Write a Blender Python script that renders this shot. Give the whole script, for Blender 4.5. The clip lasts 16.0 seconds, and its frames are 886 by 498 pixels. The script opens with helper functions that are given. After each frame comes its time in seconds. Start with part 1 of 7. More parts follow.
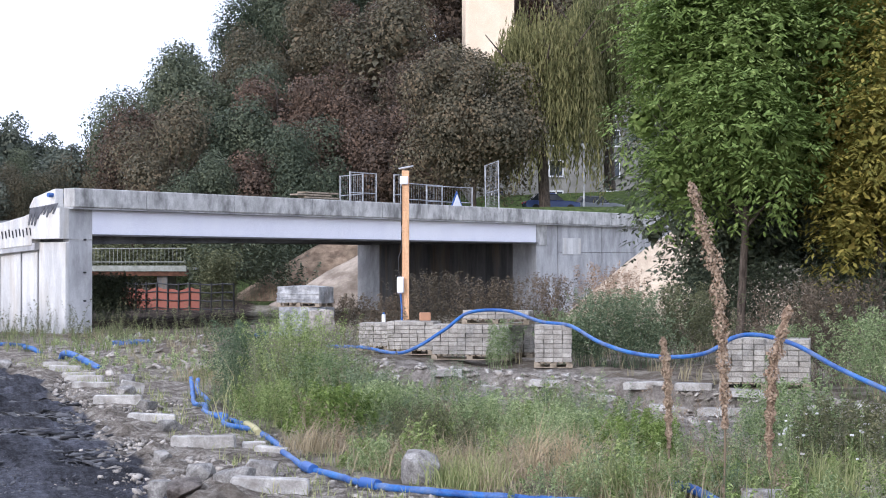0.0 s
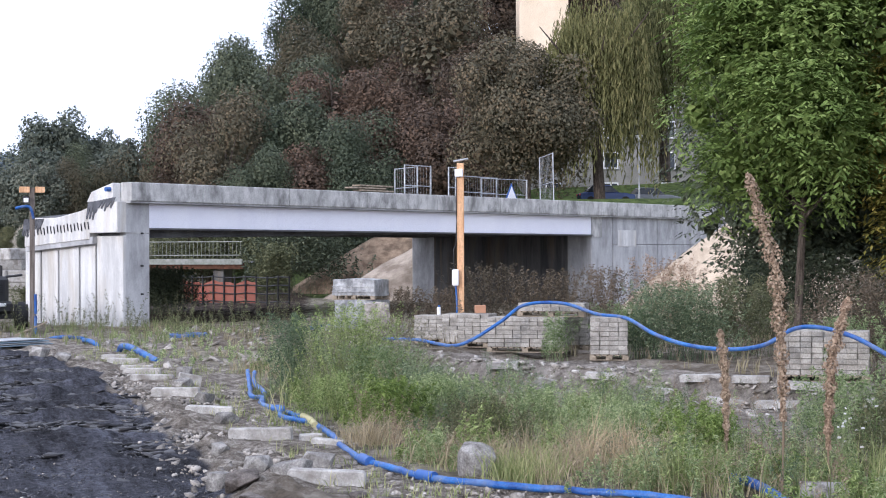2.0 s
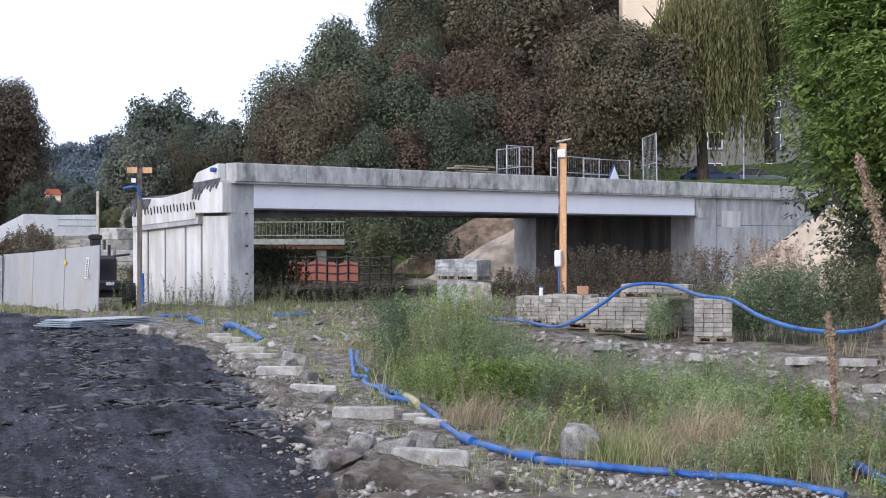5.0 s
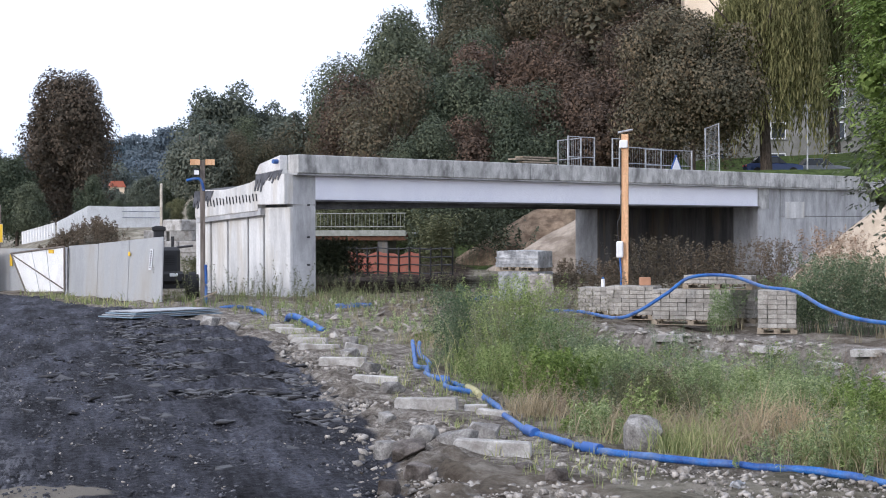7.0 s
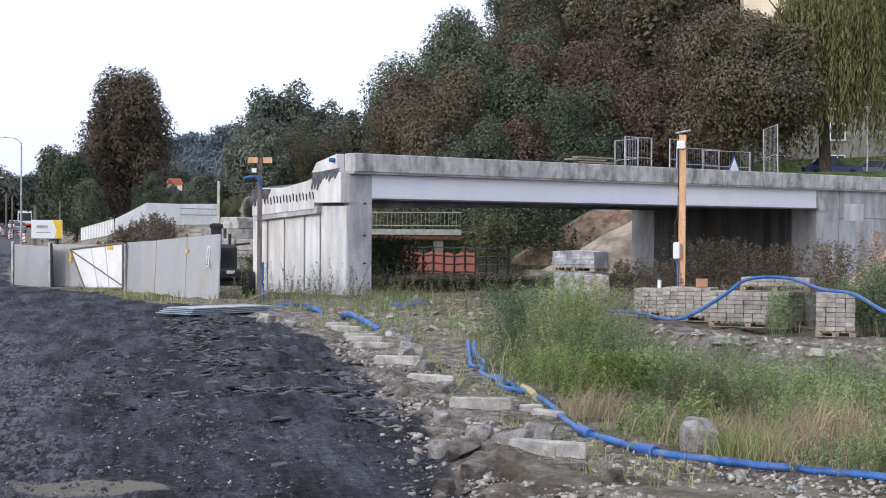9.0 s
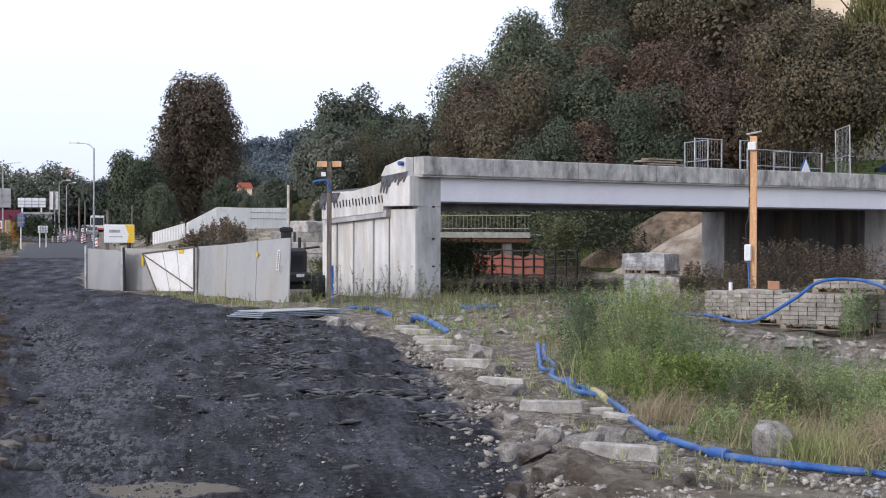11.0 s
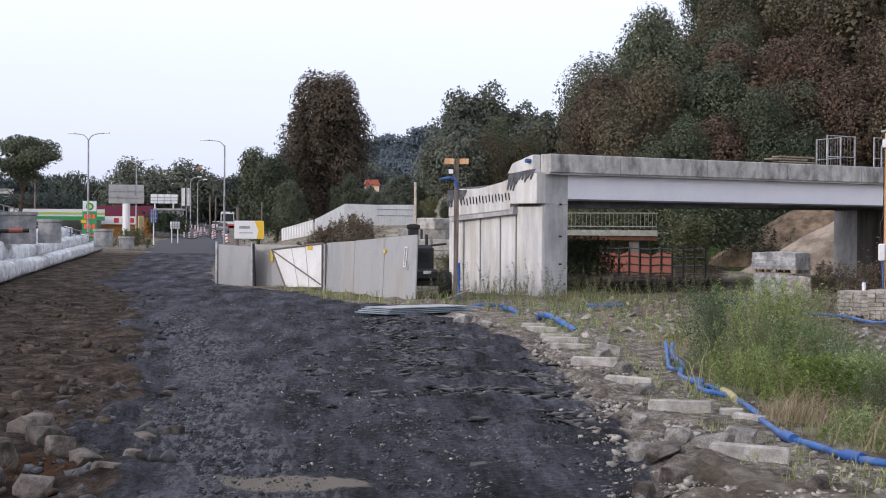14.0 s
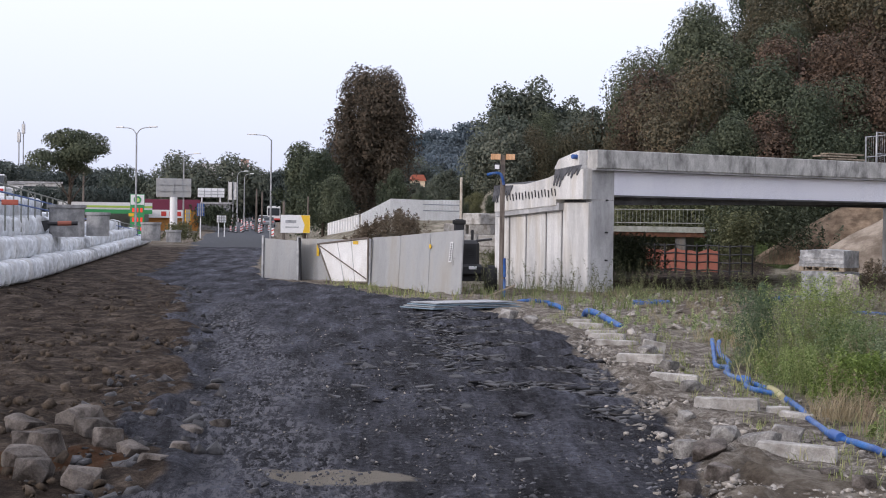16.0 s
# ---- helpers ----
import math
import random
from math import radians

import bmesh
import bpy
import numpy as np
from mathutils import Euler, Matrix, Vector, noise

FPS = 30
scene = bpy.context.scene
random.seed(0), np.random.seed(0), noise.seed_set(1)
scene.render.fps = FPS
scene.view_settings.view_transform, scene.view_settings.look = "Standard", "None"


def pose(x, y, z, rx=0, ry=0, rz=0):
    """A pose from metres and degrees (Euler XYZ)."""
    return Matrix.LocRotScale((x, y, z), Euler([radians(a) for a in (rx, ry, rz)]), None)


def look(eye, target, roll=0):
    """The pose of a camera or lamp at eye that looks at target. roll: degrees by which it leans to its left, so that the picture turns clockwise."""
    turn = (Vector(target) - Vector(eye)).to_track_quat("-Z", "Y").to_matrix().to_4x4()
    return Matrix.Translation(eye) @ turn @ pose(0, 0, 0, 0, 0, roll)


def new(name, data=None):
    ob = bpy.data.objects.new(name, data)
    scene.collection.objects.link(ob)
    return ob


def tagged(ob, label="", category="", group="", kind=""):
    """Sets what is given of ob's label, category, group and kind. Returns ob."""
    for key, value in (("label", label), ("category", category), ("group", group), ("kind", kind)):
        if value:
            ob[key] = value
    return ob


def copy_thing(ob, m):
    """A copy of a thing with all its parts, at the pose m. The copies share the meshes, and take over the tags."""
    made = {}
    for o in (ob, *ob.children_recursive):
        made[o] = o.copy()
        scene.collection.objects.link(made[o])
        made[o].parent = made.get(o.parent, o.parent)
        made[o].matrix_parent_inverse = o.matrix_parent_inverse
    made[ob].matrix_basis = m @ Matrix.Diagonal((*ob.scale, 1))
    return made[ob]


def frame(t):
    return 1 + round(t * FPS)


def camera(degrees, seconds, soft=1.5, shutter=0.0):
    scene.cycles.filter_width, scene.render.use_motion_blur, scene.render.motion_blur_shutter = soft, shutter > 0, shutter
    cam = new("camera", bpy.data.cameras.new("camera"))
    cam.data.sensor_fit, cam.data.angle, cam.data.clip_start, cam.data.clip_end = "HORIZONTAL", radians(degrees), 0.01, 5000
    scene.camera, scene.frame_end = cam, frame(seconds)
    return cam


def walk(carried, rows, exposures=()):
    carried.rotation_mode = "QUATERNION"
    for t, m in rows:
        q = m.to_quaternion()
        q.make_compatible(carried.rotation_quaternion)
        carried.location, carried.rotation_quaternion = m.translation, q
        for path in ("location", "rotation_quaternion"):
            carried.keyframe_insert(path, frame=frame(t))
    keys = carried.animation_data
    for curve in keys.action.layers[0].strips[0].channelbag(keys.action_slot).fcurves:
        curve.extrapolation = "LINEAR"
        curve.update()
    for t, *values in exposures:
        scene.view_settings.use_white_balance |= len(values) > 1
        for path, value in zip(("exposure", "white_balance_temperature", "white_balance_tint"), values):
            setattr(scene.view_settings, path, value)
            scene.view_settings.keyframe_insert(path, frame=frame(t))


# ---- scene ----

# ---------- camera: a hand-held turn to the left, on a short arm round the body ----------
EYE, ARM = 2.7, 0.45
cam = camera(31.72, 16.0, soft=1.05)
TURNS = [  # seconds, yaw, pitch, roll
    (0.0, 0.00, 0.53, 0.00),
    (0.5, 0.25, 0.46, 0.02),
    (1.0, 0.64, 0.46, 0.16),
    (1.5, 1.29, 0.43, -0.08),
    (2.0, 2.00, 0.26, 0.16),
    (2.5, 2.88, 0.12, 0.02),
    (3.0, 3.67, 0.04, 0.11),
    (3.5, 4.25, -0.07, 0.30),
    (4.0, 4.75, -0.21, 0.15),
    (6.5, 7.34, -0.70, 0.10),
    (7.0, 7.95, -0.77, 0.08),
    (7.5, 8.49, -0.82, 0.14),
    (8.0, 9.02, -0.82, -0.04),
    (8.5, 9.50, -0.81, -0.28),
    (11.0, 12.50, -0.70, -0.16),
    (11.5, 13.32, -0.69, -0.19),
    (12.0, 14.16, -0.74, -0.21),
    (12.5, 14.99, -0.75, -0.34),
    (13.0, 15.84, -0.74, -0.24),
    (13.5, 16.58, -0.78, -0.42),
    (14.0, 17.12, -0.82, -0.42),
    (14.5, 17.59, -0.87, -0.47),
    (15.0, 18.03, -0.89, -0.48),
    (15.5, 18.44, -0.94, -0.59),
    (16.0, 18.79, -1.01, -0.77),
]
walk(cam, [(t, pose(-math.sin(radians(w)) * ARM, math.cos(radians(w)) * ARM, EYE, 90 + p, r, w)) for t, w, p, r in TURNS],
     exposures=[(0.0, 0.62, 5900, 15), (2.0, 0.52, 5950, 15), (4.0, 0.33, 6000, 14), (8.0, 0.3, 6120, 13), (12.0, 0.05, 6380, 14), (16.0, -0.03, 6480, 16)])

# ---------- light: pale evening sky with a low soft sun behind the viewer ----------
world = bpy.data.worlds.new("sky")
scene.world = world
world.use_nodes = True
wn, wl = world.node_tree.nodes, world.node_tree.links
sky = wn.new("ShaderNodeTexSky")
sky.sky_type, sky.sun_disc = "NISHITA", False
sky.sun_elevation, sky.sun_rotation = radians(14), radians(220)
wmix = wn.new("ShaderNodeMix")
wmix.data_type = "RGBA"
wmix.inputs[0].default_value = 0.82
wsc = wn.new("ShaderNodeVectorMath")
wsc.operation = "SCALE"
wsc.inputs[3].default_value = 0.12
wl.new(sky.outputs[0], wsc.inputs[0])
wl.new(wsc.outputs[0], wmix.inputs[6])
wtc = wn.new("ShaderNodeTexCoord")
wsep = wn.new("ShaderNodeSeparateXYZ")
wramp = wn.new("ShaderNodeValToRGB")
wramp.color_ramp.elements[0].position, wramp.color_ramp.elements[0].color = 0.0, (0.58, 0.66, 0.86, 1)
wramp.color_ramp.elements[1].position, wramp.color_ramp.elements[1].color = 0.2, (0.94, 0.98, 1.1, 1)
wl.new(wtc.outputs["Generated"], wsep.inputs[0])
wl.new(wsep.outputs[2], wramp.inputs[0])
wl.new(wramp.outputs[0], wmix.inputs[7])
wl.new(wmix.outputs[2], wn["Background"].inputs[0])
wn["Background"].inputs[1].default_value = 1.3
sun = new("sun", bpy.data.lights.new("sun", "SUN"))
sun.data.energy, sun.data.angle, sun.data.color = 1.5, radians(14), (1.0, 0.95, 0.9)
sun.matrix_world = look((-62, -42, 34), (0, 40, 0))

# ---------- helpers ----------
def polar(az, d, z=0.0):
    """A place by its bearing to the left of north and its distance."""
    return Vector((-math.sin(radians(az)) * d, math.cos(radians(az)) * d, z))


def smooth(a, b, v):
    k = np.clip((np.asarray(v, float) - a) / (b - a), 0, 1)
    return k * k * (3 - 2 * k)


def thing(name, label, category, place=(0, 0, 0), turn=0.0, group="", kind=""):
    ob = new(name)
    ob.empty_display_size = 0.2
    ob.matrix_world = Matrix.Translation(place) @ Matrix.Rotation(radians(turn), 4, "Z")
    return tagged(ob, label, category, group, kind)


def as_mesh(name, bm):
    if isinstance(bm, bpy.types.Mesh):
        return bm
    me = bpy.data.meshes.new(name)
    bm.to_mesh(me)
    bm.free()
    return me


def part(name, bm, material, parent=None, label="", m=None):
    me = as_mesh(name, bm)
    if material and not me.materials:
        me.materials.append(material)
    ob = new(name, me)
    ob.parent = parent
    if m is not None:
        ob.matrix_basis = m
    return tagged(ob, label)


def solo(name, bm, material, label, category, place=(0, 0, 0), turn=0.0, group="", kind=""):
    ob = part(name, bm, material)
    ob.matrix_world = Matrix.Translation(place) @ Matrix.Rotation(radians(turn), 4, "Z")
    return tagged(ob, label, category, group, kind)


def box(bm, x0, x1, y0, y1, z0, z1, m=None):
    c = Matrix.Translation(((x0 + x1) / 2, (y0 + y1) / 2, (z0 + z1) / 2)) @ Matrix.Diagonal((abs(x1 - x0), abs(y1 - y0), abs(z1 - z0), 1))
    return bmesh.ops.create_cube(bm, size=1, matrix=(m @ c) if m is not None else c)["verts"]


def boxes(*dims, bevel=0.0, m=None):
    bm = bmesh.new()
    for d in dims:
        box(bm, *d, m=m)
    if bevel:
        bmesh.ops.bevel(bm, geom=bm.edges[:], offset=bevel, segments=1, affect="EDGES")
    return bm


def rod(bm, a, b, r0, r1=None, n=8):
    a, b = Vector(a), Vector(b)
    m = Matrix.Translation((a + b) / 2) @ (b - a).to_track_quat("Z", "Y").to_matrix().to_4x4()
    bmesh.ops.create_cone(bm, cap_ends=True, segments=n, radius1=r0, radius2=r0 if r1 is None else r1, depth=(b - a).length, matrix=m)
    return bm


def rods(*spans, r=0.02, n=8):
    bm = bmesh.new()
    for a, b in spans:
        rod(bm, a, b, r, n=n)
    return bm


def prism(outline, y0, y1, bevel=0.0):
    """A plate with its outline in x and z, from y0 to y1."""
    bm = bmesh.new()
    v = [bm.verts.new((x, y0, z)) for x, z in outline]
    f = bm.faces.new(v)
    up = bmesh.ops.extrude_face_region(bm, geom=[f])["geom"]
    bmesh.ops.translate(bm, vec=(0, y1 - y0, 0), verts=[e for e in up if isinstance(e, bmesh.types.BMVert)])
    bmesh.ops.recalc_face_normals(bm, faces=bm.faces[:])
    if bevel:
        bmesh.ops.bevel(bm, geom=bm.edges[:], offset=bevel, segments=1, affect="EDGES")
    return bm


def tube(points, r, n=10, wobble=0.0, seed=0):
    """A smooth hose along points."""
    rng = np.random.default_rng(seed)
    p = np.array([tuple(q) for q in points], float)
    t = np.arange(len(p))
    tt = np.linspace(0, len(p) - 1, (len(p) - 1) * 8 + 1)
    out = []
    for s in tt:
        i = min(int(s), len(p) - 2)
        f = s - i
        p0, p1, p2, p3 = p[max(i - 1, 0)], p[i], p[i + 1], p[min(i + 2, len(p) - 1)]
        out.append(0.5 * (2 * p1 + (p2 - p0) * f + (2 * p0 - 5 * p1 + 4 * p2 - p3) * f * f + (3 * p1 - p0 - 3 * p2 + p3) * f ** 3))
    out = np.array(out)
    out[1:-1] += rng.normal(0, wobble, out[1:-1].shape) if wobble else 0
    bm = bmesh.new()
    rings = []
    for i, q in enumerate(out):
        d = Vector(out[min(i + 1, len(out) - 1)] - out[max(i - 1, 0)]).normalized()
        side = d.cross(Vector((0, 0, 1))).normalized()
        top = side.cross(d)
        rings.append([bm.verts.new(Vector(q) + (side * math.cos(a) + top * math.sin(a)) * r) for a in np.linspace(0, 2 * math.pi, n, endpoint=False)])
    for a, b in zip(rings, rings[1:]):
        for k in range(n):
            bm.faces.new((a[k], a[(k + 1) % n], b[(k + 1) % n], b[k])).smooth = True
    bm.faces.new(rings[0][::-1]), bm.faces.new(rings[-1])
    return bm


def raw_mesh(name, verts, faces, material, smooth_faces=False):
    """A mesh from arrays: verts (n, 3), faces (m, 3 or 4)."""
    me = bpy.data.meshes.new(name)
    k = faces.shape[1]
    me.vertices.add(len(verts))
    me.vertices.foreach_set("co", np.asarray(verts, np.float32).ravel())
    me.loops.add(faces.size)
    me.loops.foreach_set("vertex_index", faces.astype(np.int32).ravel())
    me.polygons.add(len(faces))
    me.polygons.foreach_set("loop_start", np.arange(0, faces.size, k, dtype=np.int32))
    if smooth_faces:
        me.polygons.foreach_set("use_smooth", np.ones(len(faces), bool))
    me.update(calc_edges=True)
    me.validate()
    me.materials.append(material)
    return me


def unit(v):
    return v / np.maximum(np.linalg.norm(v, axis=-1, keepdims=True), 1e-9)


def leaf_quads(pts, nrm, size, rng, slim=0.5, droop=0.3):
    """Kite-shaped leaves with a fold, one quad each."""
    n = len(pts)
    d = rng.normal(size=(n, 3))
    d[:, 2] -= droop
    d = unit(d - nrm * np.sum(d * nrm, 1, keepdims=True) * 0.8)
    s = unit(np.cross(d, nrm + rng.normal(0, 0.3, (n, 3))))
    L = size * rng.uniform(0.6, 1.35, (n, 1))
    up = np.cross(s, d)
    base = pts - d * L * 0.5
    v = np.stack([base, pts + s * L * slim * 0.5 + up * L * 0.12, pts + d * L * 0.5, pts - s * L * slim * 0.5 + up * L * 0.12], 1)
    return v.reshape(-1, 3)


def quads(n):
    return np.arange(n * 4).reshape(n, 4)


# ---------- materials ----------
def nodes_of(name):
    m = bpy.data.materials.new(name)
    m.use_nodes = True
    return m, m.node_tree.nodes, m.node_tree.links, m.node_tree.nodes["Principled BSDF"]


def noise_node(n, l, scale, detail=5.0, rough=0.6, stretch=(1, 1, 1), vec=None):
    t = n.new("ShaderNodeTexNoise")
    t.inputs["Scale"].default_value, t.inputs["Detail"].default_value, t.inputs["Roughness"].default_value = scale, detail, rough
    if vec is None:
        vec = n.new("ShaderNodeNewGeometry").outputs["Position"]
    mp = n.new("ShaderNodeMapping")
    mp.inputs["Scale"].default_value = stretch
    l.new(vec, mp.inputs[0])
    l.new(mp.outputs[0], t.inputs["Vector"])
    return t.outputs["Fac"]


def ramp_node(n, l, fac, stops):
    r = n.new("ShaderNodeValToRGB")
    while len(r.color_ramp.elements) < len(stops):
        r.color_ramp.elements.new(0.5)
    for e, (p, c) in zip(r.color_ramp.elements, stops):
        e.position, e.color = p, (*c, 1) if len(c) == 3 else c
    l.new(fac, r.inputs[0])
    return r.outputs[0]


def mix_node(n, l, fac, a, b, blend="MIX"):
    x = n.new("ShaderNodeMix")
    x.data_type, x.blend_type = "RGBA", blend
    for k, v in ((0, fac), (6, a), (7, b)):
        if isinstance(v, (int, float)):
            x.inputs[k].default_value = v
        elif isinstance(v, tuple):
            x.inputs[k].default_value = (*v, 1)
        else:
            l.new(v, x.inputs[k])
    return x.outputs[2]


def surface(name, dark, light, scale=6.0, rough=0.8, bump=0.3, metal=0.0, stain=None, stain_scale=0.6, stretch=(1, 1, 1), each=0.0, fine=40.0, amount=0.6):
    m, n, l, p = nodes_of(name)
    a = noise_node(n, l, scale, 6, 0.65, stretch)
    col = ramp_node(n, l, a, [(0.38, dark), (0.62, light)])
    f = noise_node(n, l, fine, 3, 0.6)
    col = mix_node(n, l, 0.35, col, ramp_node(n, l, f, [(0.38, (0.5,) * 3), (0.62, (1.35,) * 3)]), "MULTIPLY")
    if stain:
        s = ramp_node(n, l, noise_node(n, l, stain_scale, 4, 0.7, stretch), [(0.48, (0, 0, 0)), (0.66, (amount,) * 3)])
        col = mix_node(n, l, s, col, stain)
    if each:
        o = n.new("ShaderNodeObjectInfo")
        col = mix_node(n, l, 1.0, col, ramp_node(n, l, o.outputs["Random"], [(0, (1 - each,) * 3), (1, (1 + each,) * 3)]), "MULTIPLY")
    l.new(col, p.inputs["Base Color"])
    p.inputs["Roughness"].default_value, p.inputs["Metallic"].default_value = rough, metal
    p.inputs["Specular IOR Level"].default_value = 0.4 if rough < 0.6 else 0.1
    if bump:
        b = n.new("ShaderNodeBump")
        b.inputs["Strength"].default_value, b.inputs["Distance"].default_value = bump, 0.03
        l.new(f, b.inputs["Height"])
        l.new(b.outputs[0], p.inputs["Normal"])
    return m


def foliage(name, stops, rough=0.55, see=0.2, spread=0.42):
    """Leaves: each island takes its own tone, each plant its own shade."""
    m, n, l, p = nodes_of(name)
    g = n.new("ShaderNodeNewGeometry")
    o = n.new("ShaderNodeObjectInfo")
    mx = n.new("ShaderNodeMath")
    mx.operation = "MULTIPLY_ADD"
    mx.inputs[1].default_value, mx.inputs[2].default_value = spread, 0.27 - 0.5 * spread
    l.new(g.outputs["Random Per Island"], mx.inputs[0])
    big = noise_node(n, l, 0.35, 3, 0.6)
    ad = n.new("ShaderNodeMath")
    ad.operation = "MULTIPLY_ADD"
    ad.inputs[1].default_value = 0.5
    l.new(big, ad.inputs[0])
    l.new(mx.outputs[0], ad.inputs[2])
    col = ramp_node(n, l, ad.outputs[0], stops)
    col = mix_node(n, l, 1.0, col, ramp_node(n, l, o.outputs["Random"], [(0, (0.72, 0.76, 0.72)), (1, (1.25, 1.18, 1.12))]), "MULTIPLY")
    l.new(col, p.inputs["Base Color"])
    p.inputs["Roughness"].default_value = rough
    p.inputs["Specular IOR Level"].default_value = 0.1
    t = n.new("ShaderNodeBsdfTranslucent")
    l.new(col, t.inputs[0])
    s = n.new("ShaderNodeMixShader")
    s.inputs[0].default_value = see
    l.new(p.outputs[0], s.inputs[1])
    l.new(t.outputs[0], s.inputs[2])
    l.new(s.outputs[0], n["Material Output"].inputs[0])
    return m


def plain(name, colour, rough=0.5, metal=0.0, emit=0.0):
    return_m, n, l, p = nodes_of(name)
    v = noise_node(n, l, 9.0, 4)
    c = mix_node(n, l, 0.3, tuple(colour), ramp_node(n, l, v, [(0.3, tuple(x * 0.7 for x in colour)), (0.7, tuple(min(1, x * 1.2) for x in colour))]))
    l.new(c, p.inputs["Base Color"])
    p.inputs["Roughness"].default_value, p.inputs["Metallic"].default_value = rough, metal
    if emit:
        p.inputs["Emission Color"].default_value = (*colour, 1)
        p.inputs["Emission Strength"].default_value = emit
    return return_m


CONCRETE = surface("concrete", (0.34, 0.34, 0.345), (0.52, 0.52, 0.52), 1.4, 0.85, 0.25, stain=(0.20, 0.195, 0.19), stain_scale=0.8, stretch=(1, 1, 0.35))
CONCRETE_PALE = surface("pale_concrete", (0.50, 0.495, 0.485), (0.72, 0.71, 0.69), 1.2, 0.85, 0.2, stain=(0.42, 0.36, 0.27), stain_scale=0.9, stretch=(1.6, 1.6, 0.22), amount=0.5)
CONCRETE_EDGE = surface("weathered_concrete", (0.36, 0.355, 0.34), (0.58, 0.57, 0.55), 1.8, 0.9, 0.35, stain=(0.11, 0.11, 0.105), stain_scale=1.1, stretch=(1, 1, 0.5), amount=0.75)
BEAM_PAINT = surface("white_lilac_paint", (0.78, 0.78, 0.85), (0.84, 0.84, 0.89), 0.5, 0.55, 0.05, stretch=(1, 1, 0.3))
# concrete with the shade under the decks painted into its base, plus brown streaks
SHADE_CONCRETE = surface("shade_dark_concrete", (0.07, 0.07, 0.072), (0.16, 0.155, 0.15), 1.0, 0.9, 0.2, stain=(0.20, 0.15, 0.10), stain_scale=1.2, stretch=(1.6, 1.6, 0.2))
# underside concrete, darkened in colour to carry the shade below the deck
SHADED_SOFFIT = surface("shade_dark_soffit", (0.08, 0.08, 0.085), (0.14, 0.14, 0.14), 1.0, 0.9, 0.2)
MEMBRANE = surface("torn_membrane", (0.075, 0.077, 0.085), (0.14, 0.142, 0.155), 3, 0.7, 0.3)
TAR = surface("bitumen_coat", (0.015, 0.015, 0.017), (0.05, 0.05, 0.055), 3, 0.6, 0.3)
PAVER = surface("grey_paver", (0.27, 0.25, 0.22), (0.41, 0.385, 0.345), 5, 0.92, 0.3, each=0.16)
KERB = surface("kerb_concrete", (0.33, 0.315, 0.29), (0.52, 0.50, 0.47), 4, 0.9, 0.5, stain=(0.17, 0.145, 0.12), stain_scale=2.5, each=0.1)
COBBLE = surface("muddy_cobble", (0.040, 0.033, 0.028), (0.17, 0.15, 0.135), 3, 0.8, 0.6, each=0.35)
STONE = surface("rough_stone", (0.15, 0.14, 0.13), (0.36, 0.345, 0.32), 5, 0.92, 0.6, stain=(0.13, 0.12, 0.11), stain_scale=2.0, each=0.25)
RUBBLE = surface("rubble", (0.19, 0.17, 0.145), (0.48, 0.44, 0.39), 4.3, 0.95, 0.6, fine=12)
TARMAC_LUMPS = surface("broken_asphalt", (0.010, 0.010, 0.011), (0.055, 0.053, 0.056), 1.6, 0.55, 0.7, fine=18)
SAND = surface("sand", (0.42, 0.34, 0.25), (0.60, 0.50, 0.38), 1.2, 0.95, 0.4, stain=(0.30, 0.24, 0.18), stain_scale=0.4)
SAND_GREY = surface("earth_slope", (0.20, 0.16, 0.125), (0.40, 0.34, 0.275), 0.9, 0.95, 0.4, stain=(0.12, 0.10, 0.08), stain_scale=0.3)
WOOD_NEW = surface("new_timber", (0.62, 0.34, 0.18), (0.82, 0.52, 0.31), 3, 0.7, 0.2, stretch=(3, 3, 0.3), stain=(0.42, 0.22, 0.10))
WOOD_OLD = surface("weathered_timber", (0.12, 0.10, 0.085), (0.22, 0.19, 0.165), 4, 0.85, 0.3, stretch=(3, 3, 0.3))
WOOD_PALLET = surface("pallet_wood", (0.22, 0.18, 0.13), (0.36, 0.30, 0.23), 4, 0.85, 0.3)
HOSE = surface("blue_hose", (0.012, 0.065, 0.25), (0.028, 0.145, 0.42), 2.5, 0.5, 0.2, stain=(0.16, 0.19, 0.25), stain_scale=2.2, amount=0.5)
STEEL = surface("galvanised_steel", (0.28, 0.29, 0.30), (0.46, 0.47, 0.48), 3, 0.5, 0.1, metal=0.5)
RAIL_GREY = surface("dull_railing", (0.20, 0.21, 0.18), (0.30, 0.31, 0.28), 3, 0.7, 0.1)
HOARD_GREY = surface("grey_sheet", (0.34, 0.345, 0.345), (0.45, 0.455, 0.455), 0.7, 0.6, 0.08, stain=(0.30, 0.27, 0.22), stain_scale=0.7, stretch=(1, 1, 0.25), amount=0.55)
HOARD_WHITE = surface("white_sheet", (0.80, 0.79, 0.77), (0.88, 0.87, 0.85), 0.7, 0.6, 0.08, stain=(0.5, 0.45, 0.38), stain_scale=0.8, amount=0.3)
FILM = surface("wrapped_film", (0.16, 0.165, 0.17), (0.40, 0.405, 0.41), 3, 0.3, 0.6, fine=9)
BAG = surface("woven_bag", (0.56, 0.585, 0.61), (0.72, 0.745, 0.77), 0.9, 0.75, 0.25, stain=(0.42, 0.40, 0.36), stain_scale=0.7, fine=4, each=0.1, amount=0.5)
BLACK = plain("black_metal", (0.012, 0.012, 0.014), 0.45)
DARK = plain("dark_rubber", (0.02, 0.02, 0.02), 0.9)
WHITE = plain("white_plastic", (0.78, 0.78, 0.78), 0.4)
